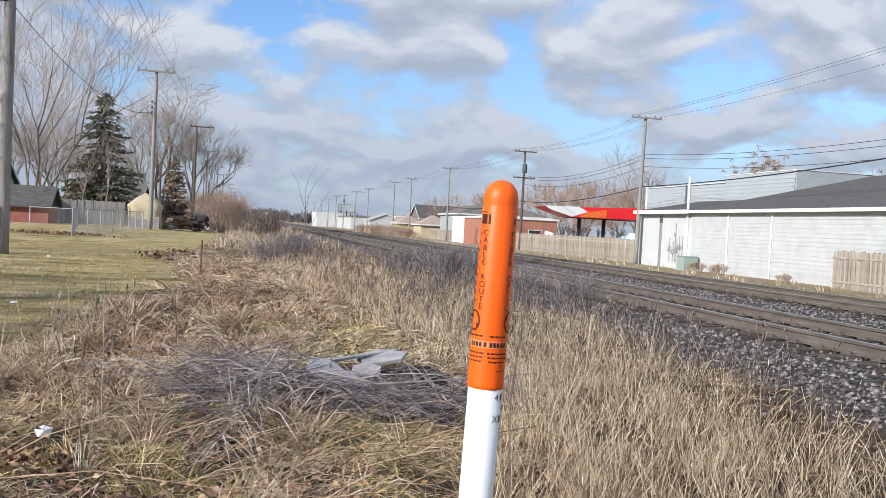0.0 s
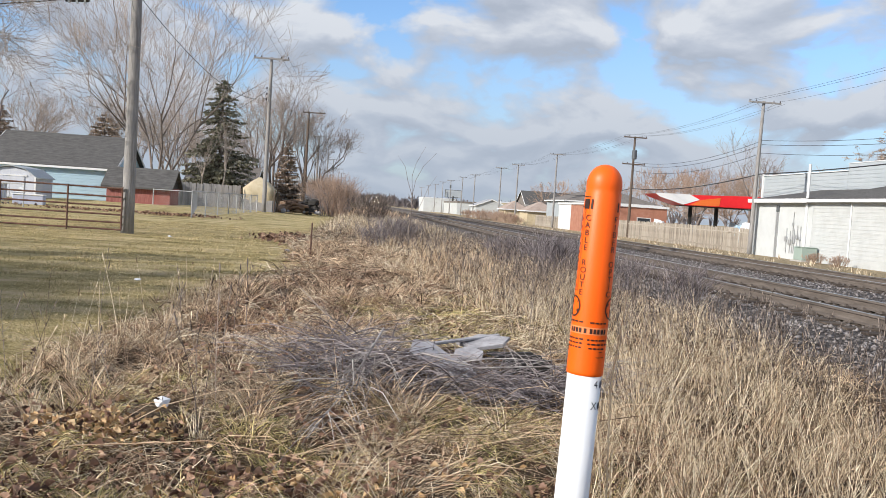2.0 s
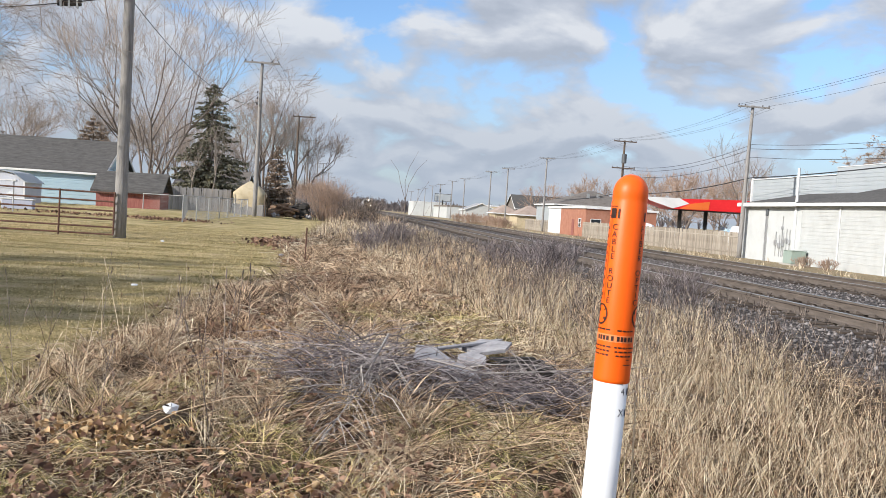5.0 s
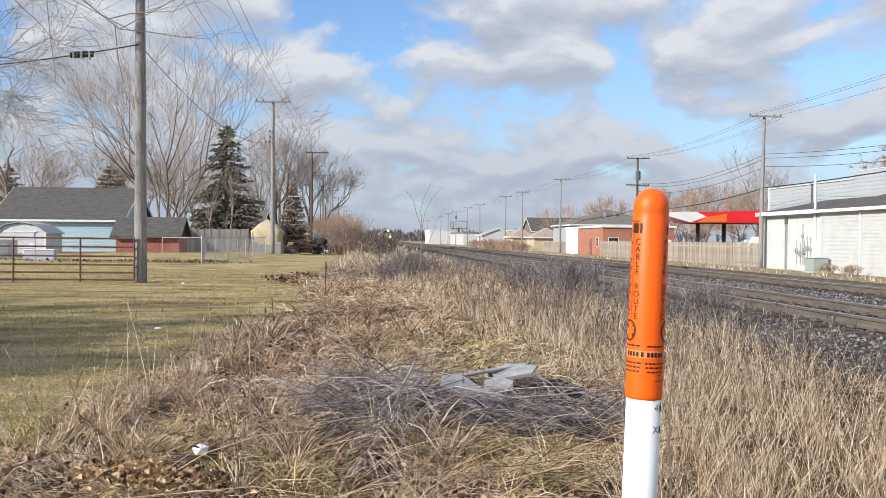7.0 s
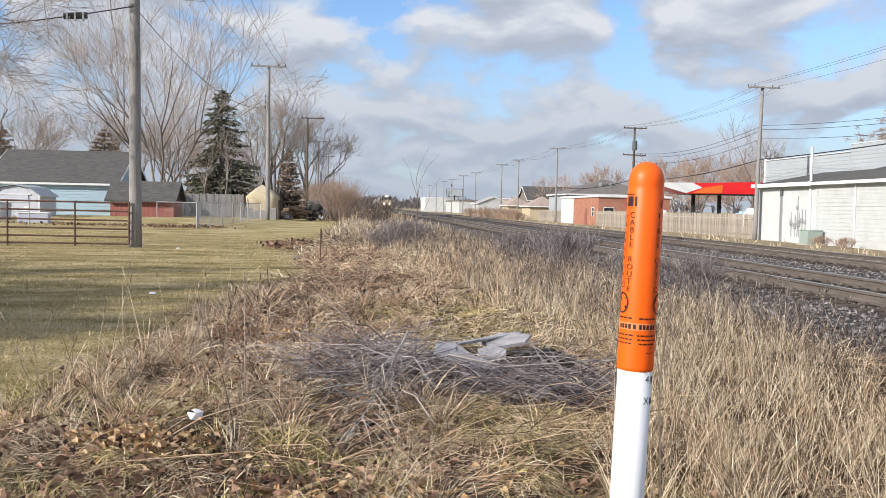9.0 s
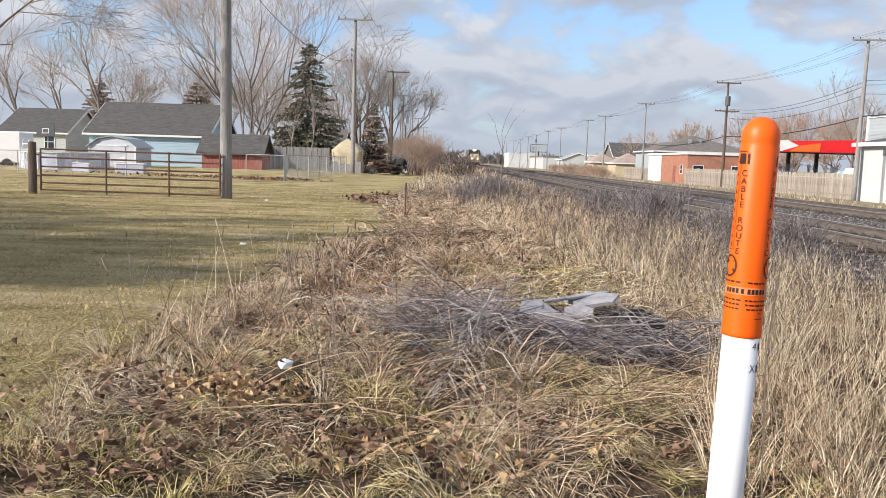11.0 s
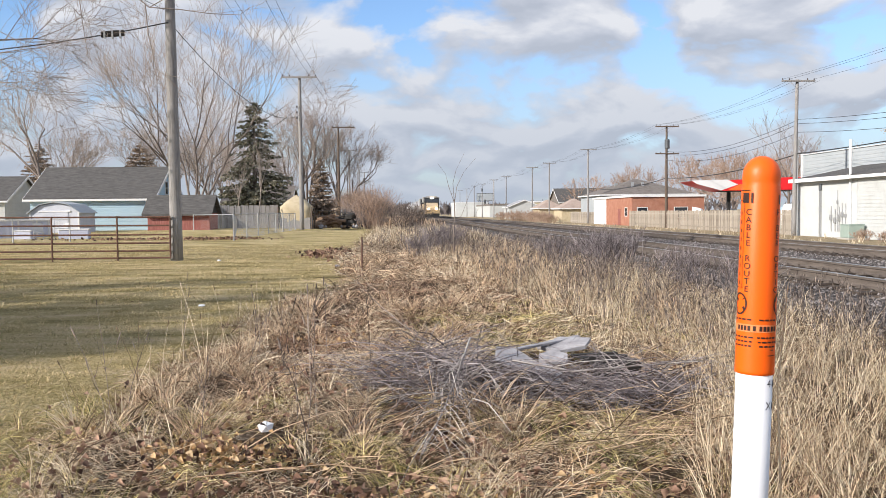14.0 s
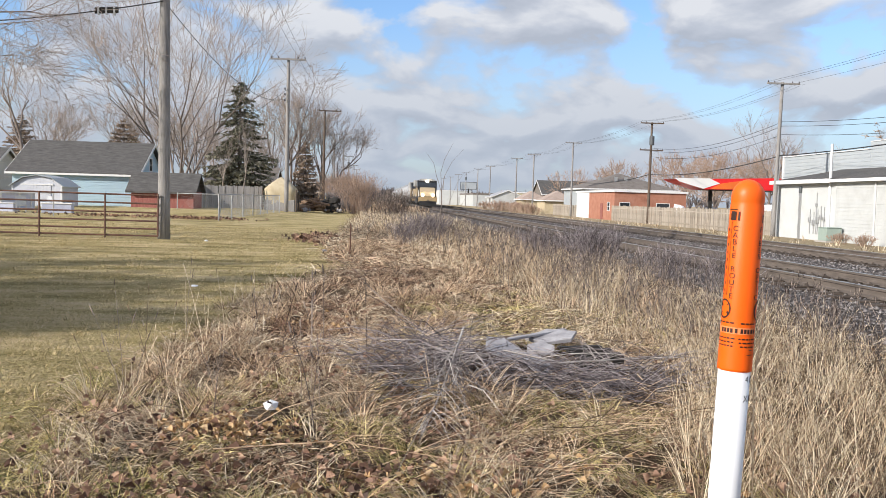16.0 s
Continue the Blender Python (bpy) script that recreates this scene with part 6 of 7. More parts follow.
mat("matted_grass", 9000, (-2.4, 4.4, -6.0, 2.0), (0.1, 0.3), (0.004, 0.008), "straw_b", "flattened brown dead grass", 210, lambda x, y, rs: verge(x, y, rs))
mat("matted_grass", 16000, (-1.9, 1.6, 8.0, 22.0), (0.10, 0.30), (0.005, 0.010), "rust_grass", "rust-brown flattened weeds", 211, lambda x, y, rs: verge(x, y, rs) & (lumps(x, y, 0.9, 61) > 0.0), power=1.3)
mat("matted_grass", 9000, (-2.2, 1.4, 3.0, 8.0), (0.06, 0.2), (0.0022, 0.005), "rust_grass", "rust-brown flattened weeds", 212, lambda x, y, rs: verge(x, y, rs) & (lumps(x, y, 0.5, 62) > 0.2) & ~brushy(x, y))
mat("matted_grass", 14000, (-2.4, 4.4, -6.0, 2.3), (0.1, 0.3), (0.004, 0.008), "straw", "flattened pale straw in swirls", 213, lambda x, y, rs: verge(x, y, rs) & ~gap(x, y))
# arching tufts with shade beneath
tussocks("drooping_tuft", 420, 60, (-2.4, 1.2, 3.2, 9.0), (0.09, 0.22), (0.003, 0.006), "straw", "arching tufts of pale dry grass", 117, 0.07, (1.0, 2.4), keep=lambda x, y, rs: verge(x, y, rs) & ~brushy(x, y) & (lumps(x, y, 0.5, 41) > 0.1), flop=0.45)
tussocks("drooping_tuft", 520, 60, (-2.3, 0.6, 4.8, 12.0), (0.09, 0.24), (0.0035, 0.007), "straw_b", "arching tufts of brown dry grass", 127, 0.08, (1.0, 2.4), keep=lambda x, y, rs: verge(x, y, rs) & ~brushy(x, y) & (lumps(x, y, 0.5, 42) > 0.0), flop=0.45)
tussocks("drooping_tuft", 330, 50, (-2.6, 1.4, 2.6, 7.0), (0.06, 0.15), (0.0025, 0.005), "straw_y", "arching tufts of yellow-green grass", 118, 0.07, (0.8, 2.2), keep=lambda x, y, rs: verge(x, y, rs) & ~brushy(x, y) & (lumps(x, y, 0.5, 43) > 0.0), flop=0.4)
tussocks("drooping_tuft", 420, 44, (-1.6, 3.6, 10.0, 22.0), (0.12, 0.30), (0.007, 0.013), "straw_b", "arching tufts of brown dry grass", 128, 0.12, (0.8, 2.2), keep=lambda x, y, rs: verge(x, y, rs) & (lumps(x, y, 0.9, 44) > -0.1), flop=0.4)
# straw standing beside the post and behind the brush
tussocks("tall_grass", 560, 24, (0.9, 4.6, 1.9, 7.4), (0.11, 0.30), (0.0025, 0.005), "straw", "tall dry straw-coloured grass on the verge", 101, 0.05, (0.1, 0.95), flop=0.35, keep=straw_bank)
tussocks("tall_grass", 300, 24, (0.9, 4.8, 1.9, 9.0), (0.10, 0.3), (0.0028, 0.0055), "straw_b", "brown dry grass among the straw", 129, 0.06, (0.3, 1.8), flop=0.5, keep=straw_bank)
tussocks("tall_grass", 300, 34, (1.2, 4.6, 7.4, 16.0), (0.13, 0.36), (0.0035, 0.0065), "straw", "tall dry straw-coloured grass on the verge", 102, 0.07, (0.15, 1.0), flop=0.3, keep=lambda x, y, rs: (x > 1.7 + rs.normal(0, 0.3, len(x))) & (lumps(x, y, 0.9, 45) > -0.2))
tussocks("tall_grass", 330, 26, (-0.8, 4.4, 15, 36), (0.11, 0.32), (0.006, 0.012), "straw_b", "tall brown dead grass on the verge", 103, 0.12, (0.1, 0.8), keep=lambda x, y, rs: verge(x, y, rs) & (lumps(x, y, 1.6, 46) > 0.0 + 0.5 * (x < 0.8)))
tussocks("tall_grass", 320, 24, (0.6, 4.4, 15, 36), (0.11, 0.32), (0.006, 0.012), "straw", "tall pale dead grass on the verge", 130, 0.12, (0.1, 0.8), keep=lambda x, y, rs: lumps(x, y, 1.6, 47) > -0.1)
tussocks("tall_grass", 700, 14, (-1.6, 4.6, 34, 75), (0.10, 0.32), (0.014, 0.024), "straw", "tall dry grass along the line", 104, 0.25, (0.1, 0.8), keep=in_verge)
tussocks("tall_grass", 700, 10, (-3.5, 4.4, 75, 200), (0.2, 0.45), (0.05, 0.1), "straw_b", "tall dead grass along the far line", 105, 0.5, (0.1, 0.5))
tussocks("tall_grass", 150, 12, (17.2, 27.5, 30, 110), (0.08, 0.25), (0.02, 0.04), "straw", "sparse dry grass beyond the tracks", 106, 0.2, (0.1, 0.6))
# edge of the lawn: straw tufts
tussocks("edge_grass", 260, 30, (-3.0, -0.4, 4.8, 17.0), (0.09, 0.26), (0.0035, 0.007), "straw", "dry grass tufts along the lawn's edge", 107, 0.06, (0.3, 1.8), flop=0.4, keep=lambda x, y, rs: (np.abs(x - edge_x(y) - 0.25) < 0.35 + 0.1 * rs.normal(0, 1, len(x))) & (lumps(x, y, 0.7, 48) > -0.1))
# mown lawn
LAWN = lambda x, y, rs: (x < edge_x(y) + 0.3 + rs.normal(0, 0.15, len(x))) & (x > -0.62 * y - 1.5)
tussocks("lawn_grass", 6500, 14, (-9.5, -0.8, 2.6, 13.0), (0.015, 0.042), (0.004, 0.008), "turf", "short dormant lawn grass", 114, 0.06, (0.5, 1.8), keep=LAWN, power=1.3)
tussocks("lawn_grass", 3600, 12, (-9.5, -0.8, 2.6, 13.0), (0.018, 0.05), (0.004, 0.008), "turf_pale", "bleached tufts in the lawn", 136, 0.07, (0.8, 2.2), keep=lambda x, y, rs: LAWN(x, y, rs) & (lumps(x, 1.8 * y, 0.45, 49) > 0.05), power=1.3)
tussocks("lawn_grass", 6500, 12, (-19.0, -1.0, 13.0, 36.0), (0.02, 0.05), (0.009, 0.016), "turf", "short dormant lawn grass", 115, 0.14, (0.5, 1.8), keep=LAWN)
tussocks("lawn_grass", 1800, 10, (-19.0, -1.0, 13.0, 36.0), (0.02, 0.045), (0.009, 0.016), "turf_pale", "bleached tufts in the lawn", 137, 0.16, (0.8, 2.2), keep=lambda x, y, rs: LAWN(x, y, rs) & (lumps(x, 1.8 * y, 1.0, 50) > 0.1))


def stalks(name, n, box_, hh, r, material, label, seed, keep=None, sway=0.22, heads=True, branches=0):
    """Thin dry stalks with small seed heads and side twigs."""
    rs = np.random.RandomState(seed)
    x0, x1, y0, y1 = box_
    x, y = rs.uniform(x0, x1, n), y0 + (y1 - y0) * rs.uniform(0, 1, n)
    if keep is not None:
        k = keep(x, y, rs)
        x, y = x[k], y[k]
    n = len(x)
    h = rs.uniform(*hh, n)
    a = rs.uniform(0, 6.283, n)
    u = np.stack([np.cos(a), np.sin(a), np.zeros(n)], -1)
    s = np.array([0, 0.35, 0.7, 1.0])
    P0 = foot(x, y)
    tilt = np.abs(rs.normal(0, 0.16, n)) * h
    bend = rs.uniform(0.0, sway, n) * h
    P = P0[:, None, :] + u[:, None, :] * (bend[:, None] * s[None] ** 2 + tilt[:, None] * s[None])[..., None] + np.array([0, 0, 1.0]) * (h[:, None] * s[None])[..., None]
    rad = r * np.array([1, 0.9, 0.7, 0.5])[None] * rs.uniform(0.7, 1.3, (n, 1))
    allP, allR = [P], [rad]
    for b in range(branches):
        f = rs.uniform(0.35, 0.95, n)
        j = np.minimum(2, (f * 3).astype(int))
        q = P[np.arange(n), j] + (P[np.arange(n), j + 1] - P[np.arange(n), j]) * (f * 3 - j)[:, None]
        ba = rs.uniform(0, 6.283, n)
        bu = np.stack([np.cos(ba), np.sin(ba), np.zeros(n)], -1)
        bl = rs.uniform(0.12, 0.34, n) * h * (1.15 - f * 0.6)
        out = bl[:, None] * (0.55 * s - 0.1 * s ** 2)[None]
        upw = bl[:, None] * (0.45 * s + 0.45 * s ** 2)[None]
        allP.append(q[:, None, :] + bu[:, None, :] * out[..., None] + np.array([0, 0, 1.0]) * upw[..., None])
        allR.append(rad * 0.62)
    if heads:
        for P_ in list(allP)[::2]:
            t = P_[:, -1]
            d = P_[:, -1] - P_[:, -2]
            d /= np.linalg.norm(d, axis=1, keepdims=True) + 1e-9
            l = rs.uniform(0.03, 0.09, len(t))[:, None] * (h[:, None] / 0.6)
            allP.append(np.stack([t, t + d * l * 0.3, t + d * l * 0.7, t + d * l], 1))
            allR.append(np.array([[1.0, 1.7, 1.4, 0.3]]) * rad[:, :1] * rs.uniform(0.6, 1.2, (len(t), 1)))
    V, F = tubes(np.concatenate(allP), np.concatenate(allR), 3)
    return tagged(raw(name, V, F, material), label, "weeds", kind="stuff")


def weedy(x, y, rs):
    return (lumps(x, y, 0.9, 51) > -0.35) & (x > 2.1 - 0.05 * (y - 9) + rs.normal(0, 0.4, len(x))) & (x < 4.7 + rs.normal(0, 0.35, len(x)))


stalks("straw_stalks", 3600, (0.9, 4.6, 1.9, 8.0), (0.2, 0.5), 0.0018, "straw", "dry grass stalks with seed heads", 121, sway=0.5, keep=straw_bank)
stalks("straw_stalks", 240, (-2.9, 0.2, 4.5, 12.0), (0.25, 0.7), 0.003, "straw", "dry grass stalks at the lawn's edge", 122, keep=lambda x, y, rs: (np.abs(x - edge_x(y) - 0.3) < 0.4) & (lumps(x, y, 0.7, 48) > 0))
stalks("weed_stalks", 1500, (1.4, 5.6, 6.5, 16.0), (0.24, 0.58), 0.0032, "weed", "grey-brown branching dead weeds", 123, keep=weedy, branches=7)
stalks("weed_stalks", 170, (2.2, 4.5, 4.2, 8.0), (0.2, 0.5), 0.0024, "weed", "grey-brown branching dead weeds", 138, keep=lambda x, y, rs: (x > 1.0 + 0.33 * y) & (lumps(x, y, 0.8, 52) > -0.3), branches=7)
stalks("weed_stalks", 800, (0.6, 5.2, 15.0, 30.0), (0.28, 0.6), 0.0055, "weed", "grey-brown branching dead weeds", 124, keep=weedy, branches=6)
stalks("weed_stalks", 350, (-1.0, 4.8, 30.0, 62.0), (0.2, 0.45), 0.010, "weed", "grey-brown dead weeds along the line", 125, branches=4)
stalks("weed_stalks", 26, (-2.2, -0.4, 4.4, 9.0), (0.4, 0.8), 0.003, "weed", "dark thin weed stems", 126, branches=3, keep=in_verge)


# ---- leaves, litter, brush ----
def leaves(name, n, spots, size, material, label, seed):
    rs = np.random.RandomState(seed)
    k = rs.randint(0, len(spots), n)
    sp = np.array(spots)
    x = sp[k, 0] + rs.normal(0, 1, n) * sp[k, 2]
    y = sp[k, 1] + rs.normal(0, 1, n) * sp[k, 3]
    c = foot(x, y, 0.015) + np.array([0, 0, 1.0]) * rs.uniform(0.01, 0.09, n)[:, None]
    a = rs.uniform(0, 6.283, n)
    nrm = np.stack([rs.normal(0, 0.9, n), rs.normal(0, 0.9, n), np.ones(n)], -1)
    nrm /= np.linalg.norm(nrm, axis=1, keepdims=True)
    d = np.stack([np.cos(a), np.sin(a), np.zeros(n)], -1)
    d -= nrm * (d * nrm).sum(1, keepdims=True)
    d /= np.linalg.norm(d, axis=1, keepdims=True)
    e = np.cross(nrm, d)
    L = size * rs.uniform(0.6, 1.4, n)[:, None]
    W = L * rs.uniform(0.5, 0.8, n)[:, None]
    curl = L * rs.uniform(0.3, 0.95, n)[:, None]
    V = np.stack([c - d * L / 2, c - d * L * 0.1 + e * W / 2 + nrm * curl, c + d * L * 0.3 + e * W * 0.35 + nrm * curl * 0.7, c + d * L / 2 + nrm * curl * 0.4, c + d * L * 0.3 - e * W * 0.35 + nrm * curl * 0.7, c - d * L * 0.1 - e * W / 2 + nrm * curl], 1).reshape(-1, 3)
    i = np.arange(n)[:, None] * 6
    F = np.concatenate([np.concatenate([i, i + 3, i + 2, i + 1], 1), np.concatenate([i, i + 5, i + 4, i + 3], 1)])
    return tagged(raw(name, V, F, material), label, "leaves", kind="stuff")


SPOTS = [(-1.15, 4.4, 0.22, 0.16), (-0.95, 3.75, 0.22, 0.14), (-0.6, 3.75, 0.2, 0.12), (-1.45, 3.3, 0.2, 0.12), (-0.2, 3.5, 0.3, 0.12), (0.05, 3.9, 0.25, 0.2), (-1.0, 6.9, 0.18, 0.2), (-0.9, 8.6, 0.3, 0.25), (-0.9, 5.9, 0.2, 0.2), (0.1, 4.6, 0.3, 0.3), (0.1, 11.5, 0.5, 0.9), (0.3, 14.5, 0.4, 1.2), (-0.5, 9.8, 0.4, 0.5), (1.4, 3.7, 0.4, 0.3), (3.0, 7.9, 0.35, 0.4)]
leaves("fallen_leaves", 1900, SPOTS, 0.042, "leaf", "curled brown fallen leaves", 131)
leaves("fallen_leaves", 640, [SPOTS[0], SPOTS[0], SPOTS[0], SPOTS[7], SPOTS[6], SPOTS[4], (0.1, 3.7, 0.5, 0.3)], 0.038, "leaf_y", "yellowed fallen leaves", 132)
leaves("fallen_leaves", 900, [(-13.0, 43.6, 2.6, 0.3), (-9.0, 43.0, 1.2, 0.3), (-2.2, 26.5, 0.4, 1.2)], 0.12, "leaf", "line of fallen leaves along the yard fence", 134)
leaves("fallen_leaves", 900, [(0.0, 6.0, 1.4, 2.2), (0.3, 10.0, 1.2, 3.0), (-1.6, 4.0, 0.5, 0.8)], 0.036, "leaf", "scattered brown leaves", 133)


def twig_heap(name, n, cx, cy, sx, sy, hz, ln, r, material, label, seed, drift=(0, 0)):
    rs = np.random.RandomState(seed)
    x, y = cx + rs.normal(0, sx, n), cy + rs.normal(0, sy, n)
    a = rs.uniform(0, 6.283, n)
    l = rs.uniform(*ln, n)
    m = hz * np.exp(-((x - cx) / (sx * 1.7)) ** 2 - ((y - cy) / (sy * 1.7)) ** 2)
    z0 = gz(x, y) + rs.uniform(0.0, 1, n) * m
    s = np.array([0, 0.33, 0.66, 1.0])
    arch = rs.uniform(-0.05, 0.2, n) * l
    u = np.stack([np.cos(a) + drift[0], np.sin(a) + drift[1], np.zeros(n)], -1)
    u /= np.linalg.norm(u, axis=1, keepdims=True)
    sd = np.stack([-u[:, 1], u[:, 0], np.zeros(n)], -1)
    P = np.stack([x, y, z0], -1)[:, None] + u[:, None] * (l[:, None] * s)[..., None] + np.array([0, 0, 1.0]) * (arch[:, None] * 4 * (s * (1 - s)) + rs.uniform(-0.12, 0.26, n)[:, None] * s)[..., None] + sd[:, None] * (rs.normal(0, 0.05, n)[:, None] * l[:, None] * (s * (1 - s)) * 4)[..., None]
    P[..., 2] = np.maximum(P[..., 2], gz(P[..., 0], P[..., 1]) + 0.01)
    V, F = tubes(P, r * np.array([1, 0.85, 0.65, 0.35])[None] * rs.uniform(0.6, 1.5, (n, 1)), 3)
    return tagged(raw(name, V, F, material), label, "brush", kind="stuff")


twig_heap("brush_heap", 480, 0.05, 6.4, 0.36, 0.34, 0.28, (0.2, 0.75), 0.0034, "twig_grey", "tangled heap of cut grey twigs", 141)
twig_heap("brush_heap", 480, 1.15, 5.8, 0.45, 0.2, 0.2, (0.25, 0.85), 0.0032, "twig_grey", "tangled heap of cut grey twigs", 142)
twig_heap("brush_heap", 70, 0.12, 5.6, 0.12, 0.3, 0.16, (0.4, 1.1), 0.0034, "twig_pale", "cut grey branch fanning over the grass", 143, drift=(-0.5, -2.2))
twig_heap("brush_heap", 60, 0.7, 6.1, 0.6, 0.25, 0.3, (0.3, 0.8), 0.003, "twig_pale", "pale bare twigs on top of the brush", 146)
twig_heap("fallen_stems", 160, -0.2, 4.4, 1.0, 0.7, 0.06, (0.25, 0.9), 0.0024, "straw_b", "fallen dry stems on the ground", 144, drift=(1.4, -0.4))
twig_heap("fallen_stems", 200, 0.9, 4.6, 0.7, 0.8, 0.10, (0.25, 0.8), 0.0022, "straw_b", "fallen dry stems on the ground", 145, drift=(1.0, -0.6))


def long_branch(pts, r, label, twigs, seed, bark="twig_grey"):
    rs = np.random.RandomState(seed)
    t = thing("fallen_branch", label, "branch", pts[0], group="fallen branches")
    p = np.array(pts) - np.array(pts[0])
    P, R = [p], [np.linspace(r, r * 0.4, 4)]
    for k in range(twigs):
        f = rs.uniform(0.1, 0.95)
        j = min(2, int(f * 3))
        q = p[j] + (p[j + 1] - p[j]) * (f * 3 - j)
        d = (p[3] - p[0]) / np.linalg.norm(p[3] - p[0]) + rs.normal(0, 0.5, 3) * np.array([1, 1, 0.35])
        l = rs.uniform(0.2, 0.6)
        s = np.array([0, 0.33, 0.66, 1])[:, None]
        P.append(q + d * l * s + np.array([0, 0, 0.1]) * (s * (1 - s)))
        R.append(np.linspace(r * 0.4, r * 0.12, 4))
    V, F = tubes(np.array(P), np.array(R), 4)
    raw("stem", V, F, bark, t)


long_branch([(0.28, 6.2, 0.34), (0.15, 5.6, 0.22), (0.02, 5.0, 0.12), (-0.15, 4.2, 0.05)], 0.009, "pale grey cut branch with a fan of twigs", 40, 3, "twig_pale")
long_branch([(0.55, 5.9, 0.22), (0.95, 5.75, 0.16), (1.4, 5.85, 0.17), (2.0, 6.1, 0.15)], 0.009, "long pale curved branch over the brush", 14, 4, "twig_pale")
long_branch([(0.0, 6.9, 0.20), (-0.25, 7.2, 0.35), (-0.45, 7.5, 0.5), (-0.62, 7.8, 0.66)], 0.006, "dark upright branch in the brush", 10, 5, "weed")
long_branch([(-1.2, 3.9, 0.06), (-0.6, 3.95, 0.09), (0.0, 3.7, 0.07), (0.7, 3.45, 0.08)], 0.0035, "long dry stem lying across the grass", 6, 6, "straw_b")


def build_debris():
    rnd = random.Random(33)

    def panel(name, label, cx, cy, cz, w, d, t, rx, ry, rz, seed):
        rr = random.Random(seed)
        bm = B()
        n = 5
        top = [bm.verts.new((w * 0.62 * math.cos(6.283 * i / n + 0.7) * rr.uniform(0.6, 1.25), d * 0.62 * math.sin(6.283 * i / n + 0.7) * rr.uniform(0.6, 1.25), t + rr.uniform(-0.006, 0.006))) for i in range(n)]
        bot = [bm.verts.new((v.co.x, v.co.y, 0)) for v in top]
        bm.faces.new(top)
        bm.faces.new(bot[::-1])
        for i in range(n):
            bm.faces.new((bot[i], bot[(i + 1) % n], top[(i + 1) % n], top[i]))
        bmesh.ops.recalc_face_normals(bm, faces=bm.faces)
        ob = part(name, bm, "foam")
        ob.matrix_world = pose(cx, cy, cz, rx, ry, rz)
        tagged(ob, label, "debris", group="dumped boards")

    panel("broken_board", "broken dirty white board lying on brush", 0.68, 6.7, 0.08, 0.30, 0.46, 0.02, 14, 5, 20, 1)
    panel("broken_board", "broken dirty white board lying on brush", 1.20, 7.25, 0.09, 0.38, 0.30, 0.03, 10, -4, -15, 2)
    panel("broken_board", "small broken white board sunk in twigs", 0.84, 6.15, 0.07, 0.24, 0.3, 0.02, 16, 8, 5, 3)
    panel("broken_board", "grey cracked board lying on brush", 1.02, 6.85, 0.07, 0.28, 0.30, 0.02, 8, -10, 40, 4)
    pl = part("plank", slab(-0.46, 0.46, -0.03, 0.03, 0, 0.022, 0.004), "foam")
    pl.matrix_world = pose(0.98, 7.22, 0.11, 0, -3, 33)
    tagged(pl, "narrow weathered white plank on the brush", "plank", group="dumped boards")
    # near-black slats added to give the shaded hollow beside the boards
    bx = thing("broken_crate", "dark slats standing in for a shaded hollow by the boards", "crate", (1.42, 6.75, -0.05), 12)
    for i in range(5):
        part("slat", slab(-0.2, 0.2, -0.2 + i * 0.09, -0.14 + i * 0.09, 0.10 + rnd.uniform(-0.02, 0.03), 0.115 + rnd.uniform(0, 0.03)), "dark", bx)
    part("side", slab(-0.2, 0.2, -0.24, -0.215, 0, 0.12), "dark", bx)

    def lump(label, cx, cy, s, seed, tall=1.0, material="white_pl"):
        rr = random.Random(seed)
        bm = B()
        bmesh.ops.create_icosphere(bm, subdivisions=1, radius=s)
        for v in bm.verts:
            v.co *= rr.uniform(0.7, 1.2)
            v.co.z *= tall
        ob = part("litter", bm, material)
        ob.location = (cx, cy, float(gz(cx, cy)) + s * tall * 0.8)
        tagged(ob, label, "litter", group="white litter")

    lump("crumpled white plastic cup in the grass", -1.06, 5.08, 0.052, 1, 0.8)
    lump("white plastic litter among the weeds", 3.27, 8.6, 0.06, 2, 1.5)
    lump("white scrap of litter among the weeds", 3.45, 8.2, 0.035, 3, 0.7)
    lump("white scrap of litter among the weeds", 2.25, 5.25, 0.03, 4, 0.8)
    lump("pale scrap of litter on the lawn", -3.0, 12.3, 0.05, 5, 0.4)
    lump("pale scrap of litter on the lawn", -5.1, 24.2, 0.06, 6, 0.5)
    lump("pale stone at the verge's edge", -1.6, 20.8, 0.09, 7, 0.6, "foam")


build_debris()
long_branch([(0.86, 2.33, -0.05), (0.84, 2.35, 0.35), (0.83, 2.36, 0.75), (0.86, 2.36, 1.05)], 0.0035, "single tall dry stem leaning by the post", 0, 9, "straw")


# ---- train ----
def wheelset(parent, y, r=0.5):
    for s in (-0.76, 0.76):
        part("wheel", rod(B(), (s - 0.07, y, r), (s + 0.07, y, r), r, n=20), "loco_k", parent)
    part("axle", rod(B(), (-0.7, y, r), (0.7, y, r), 0.08, n=8), "loco_k", parent)


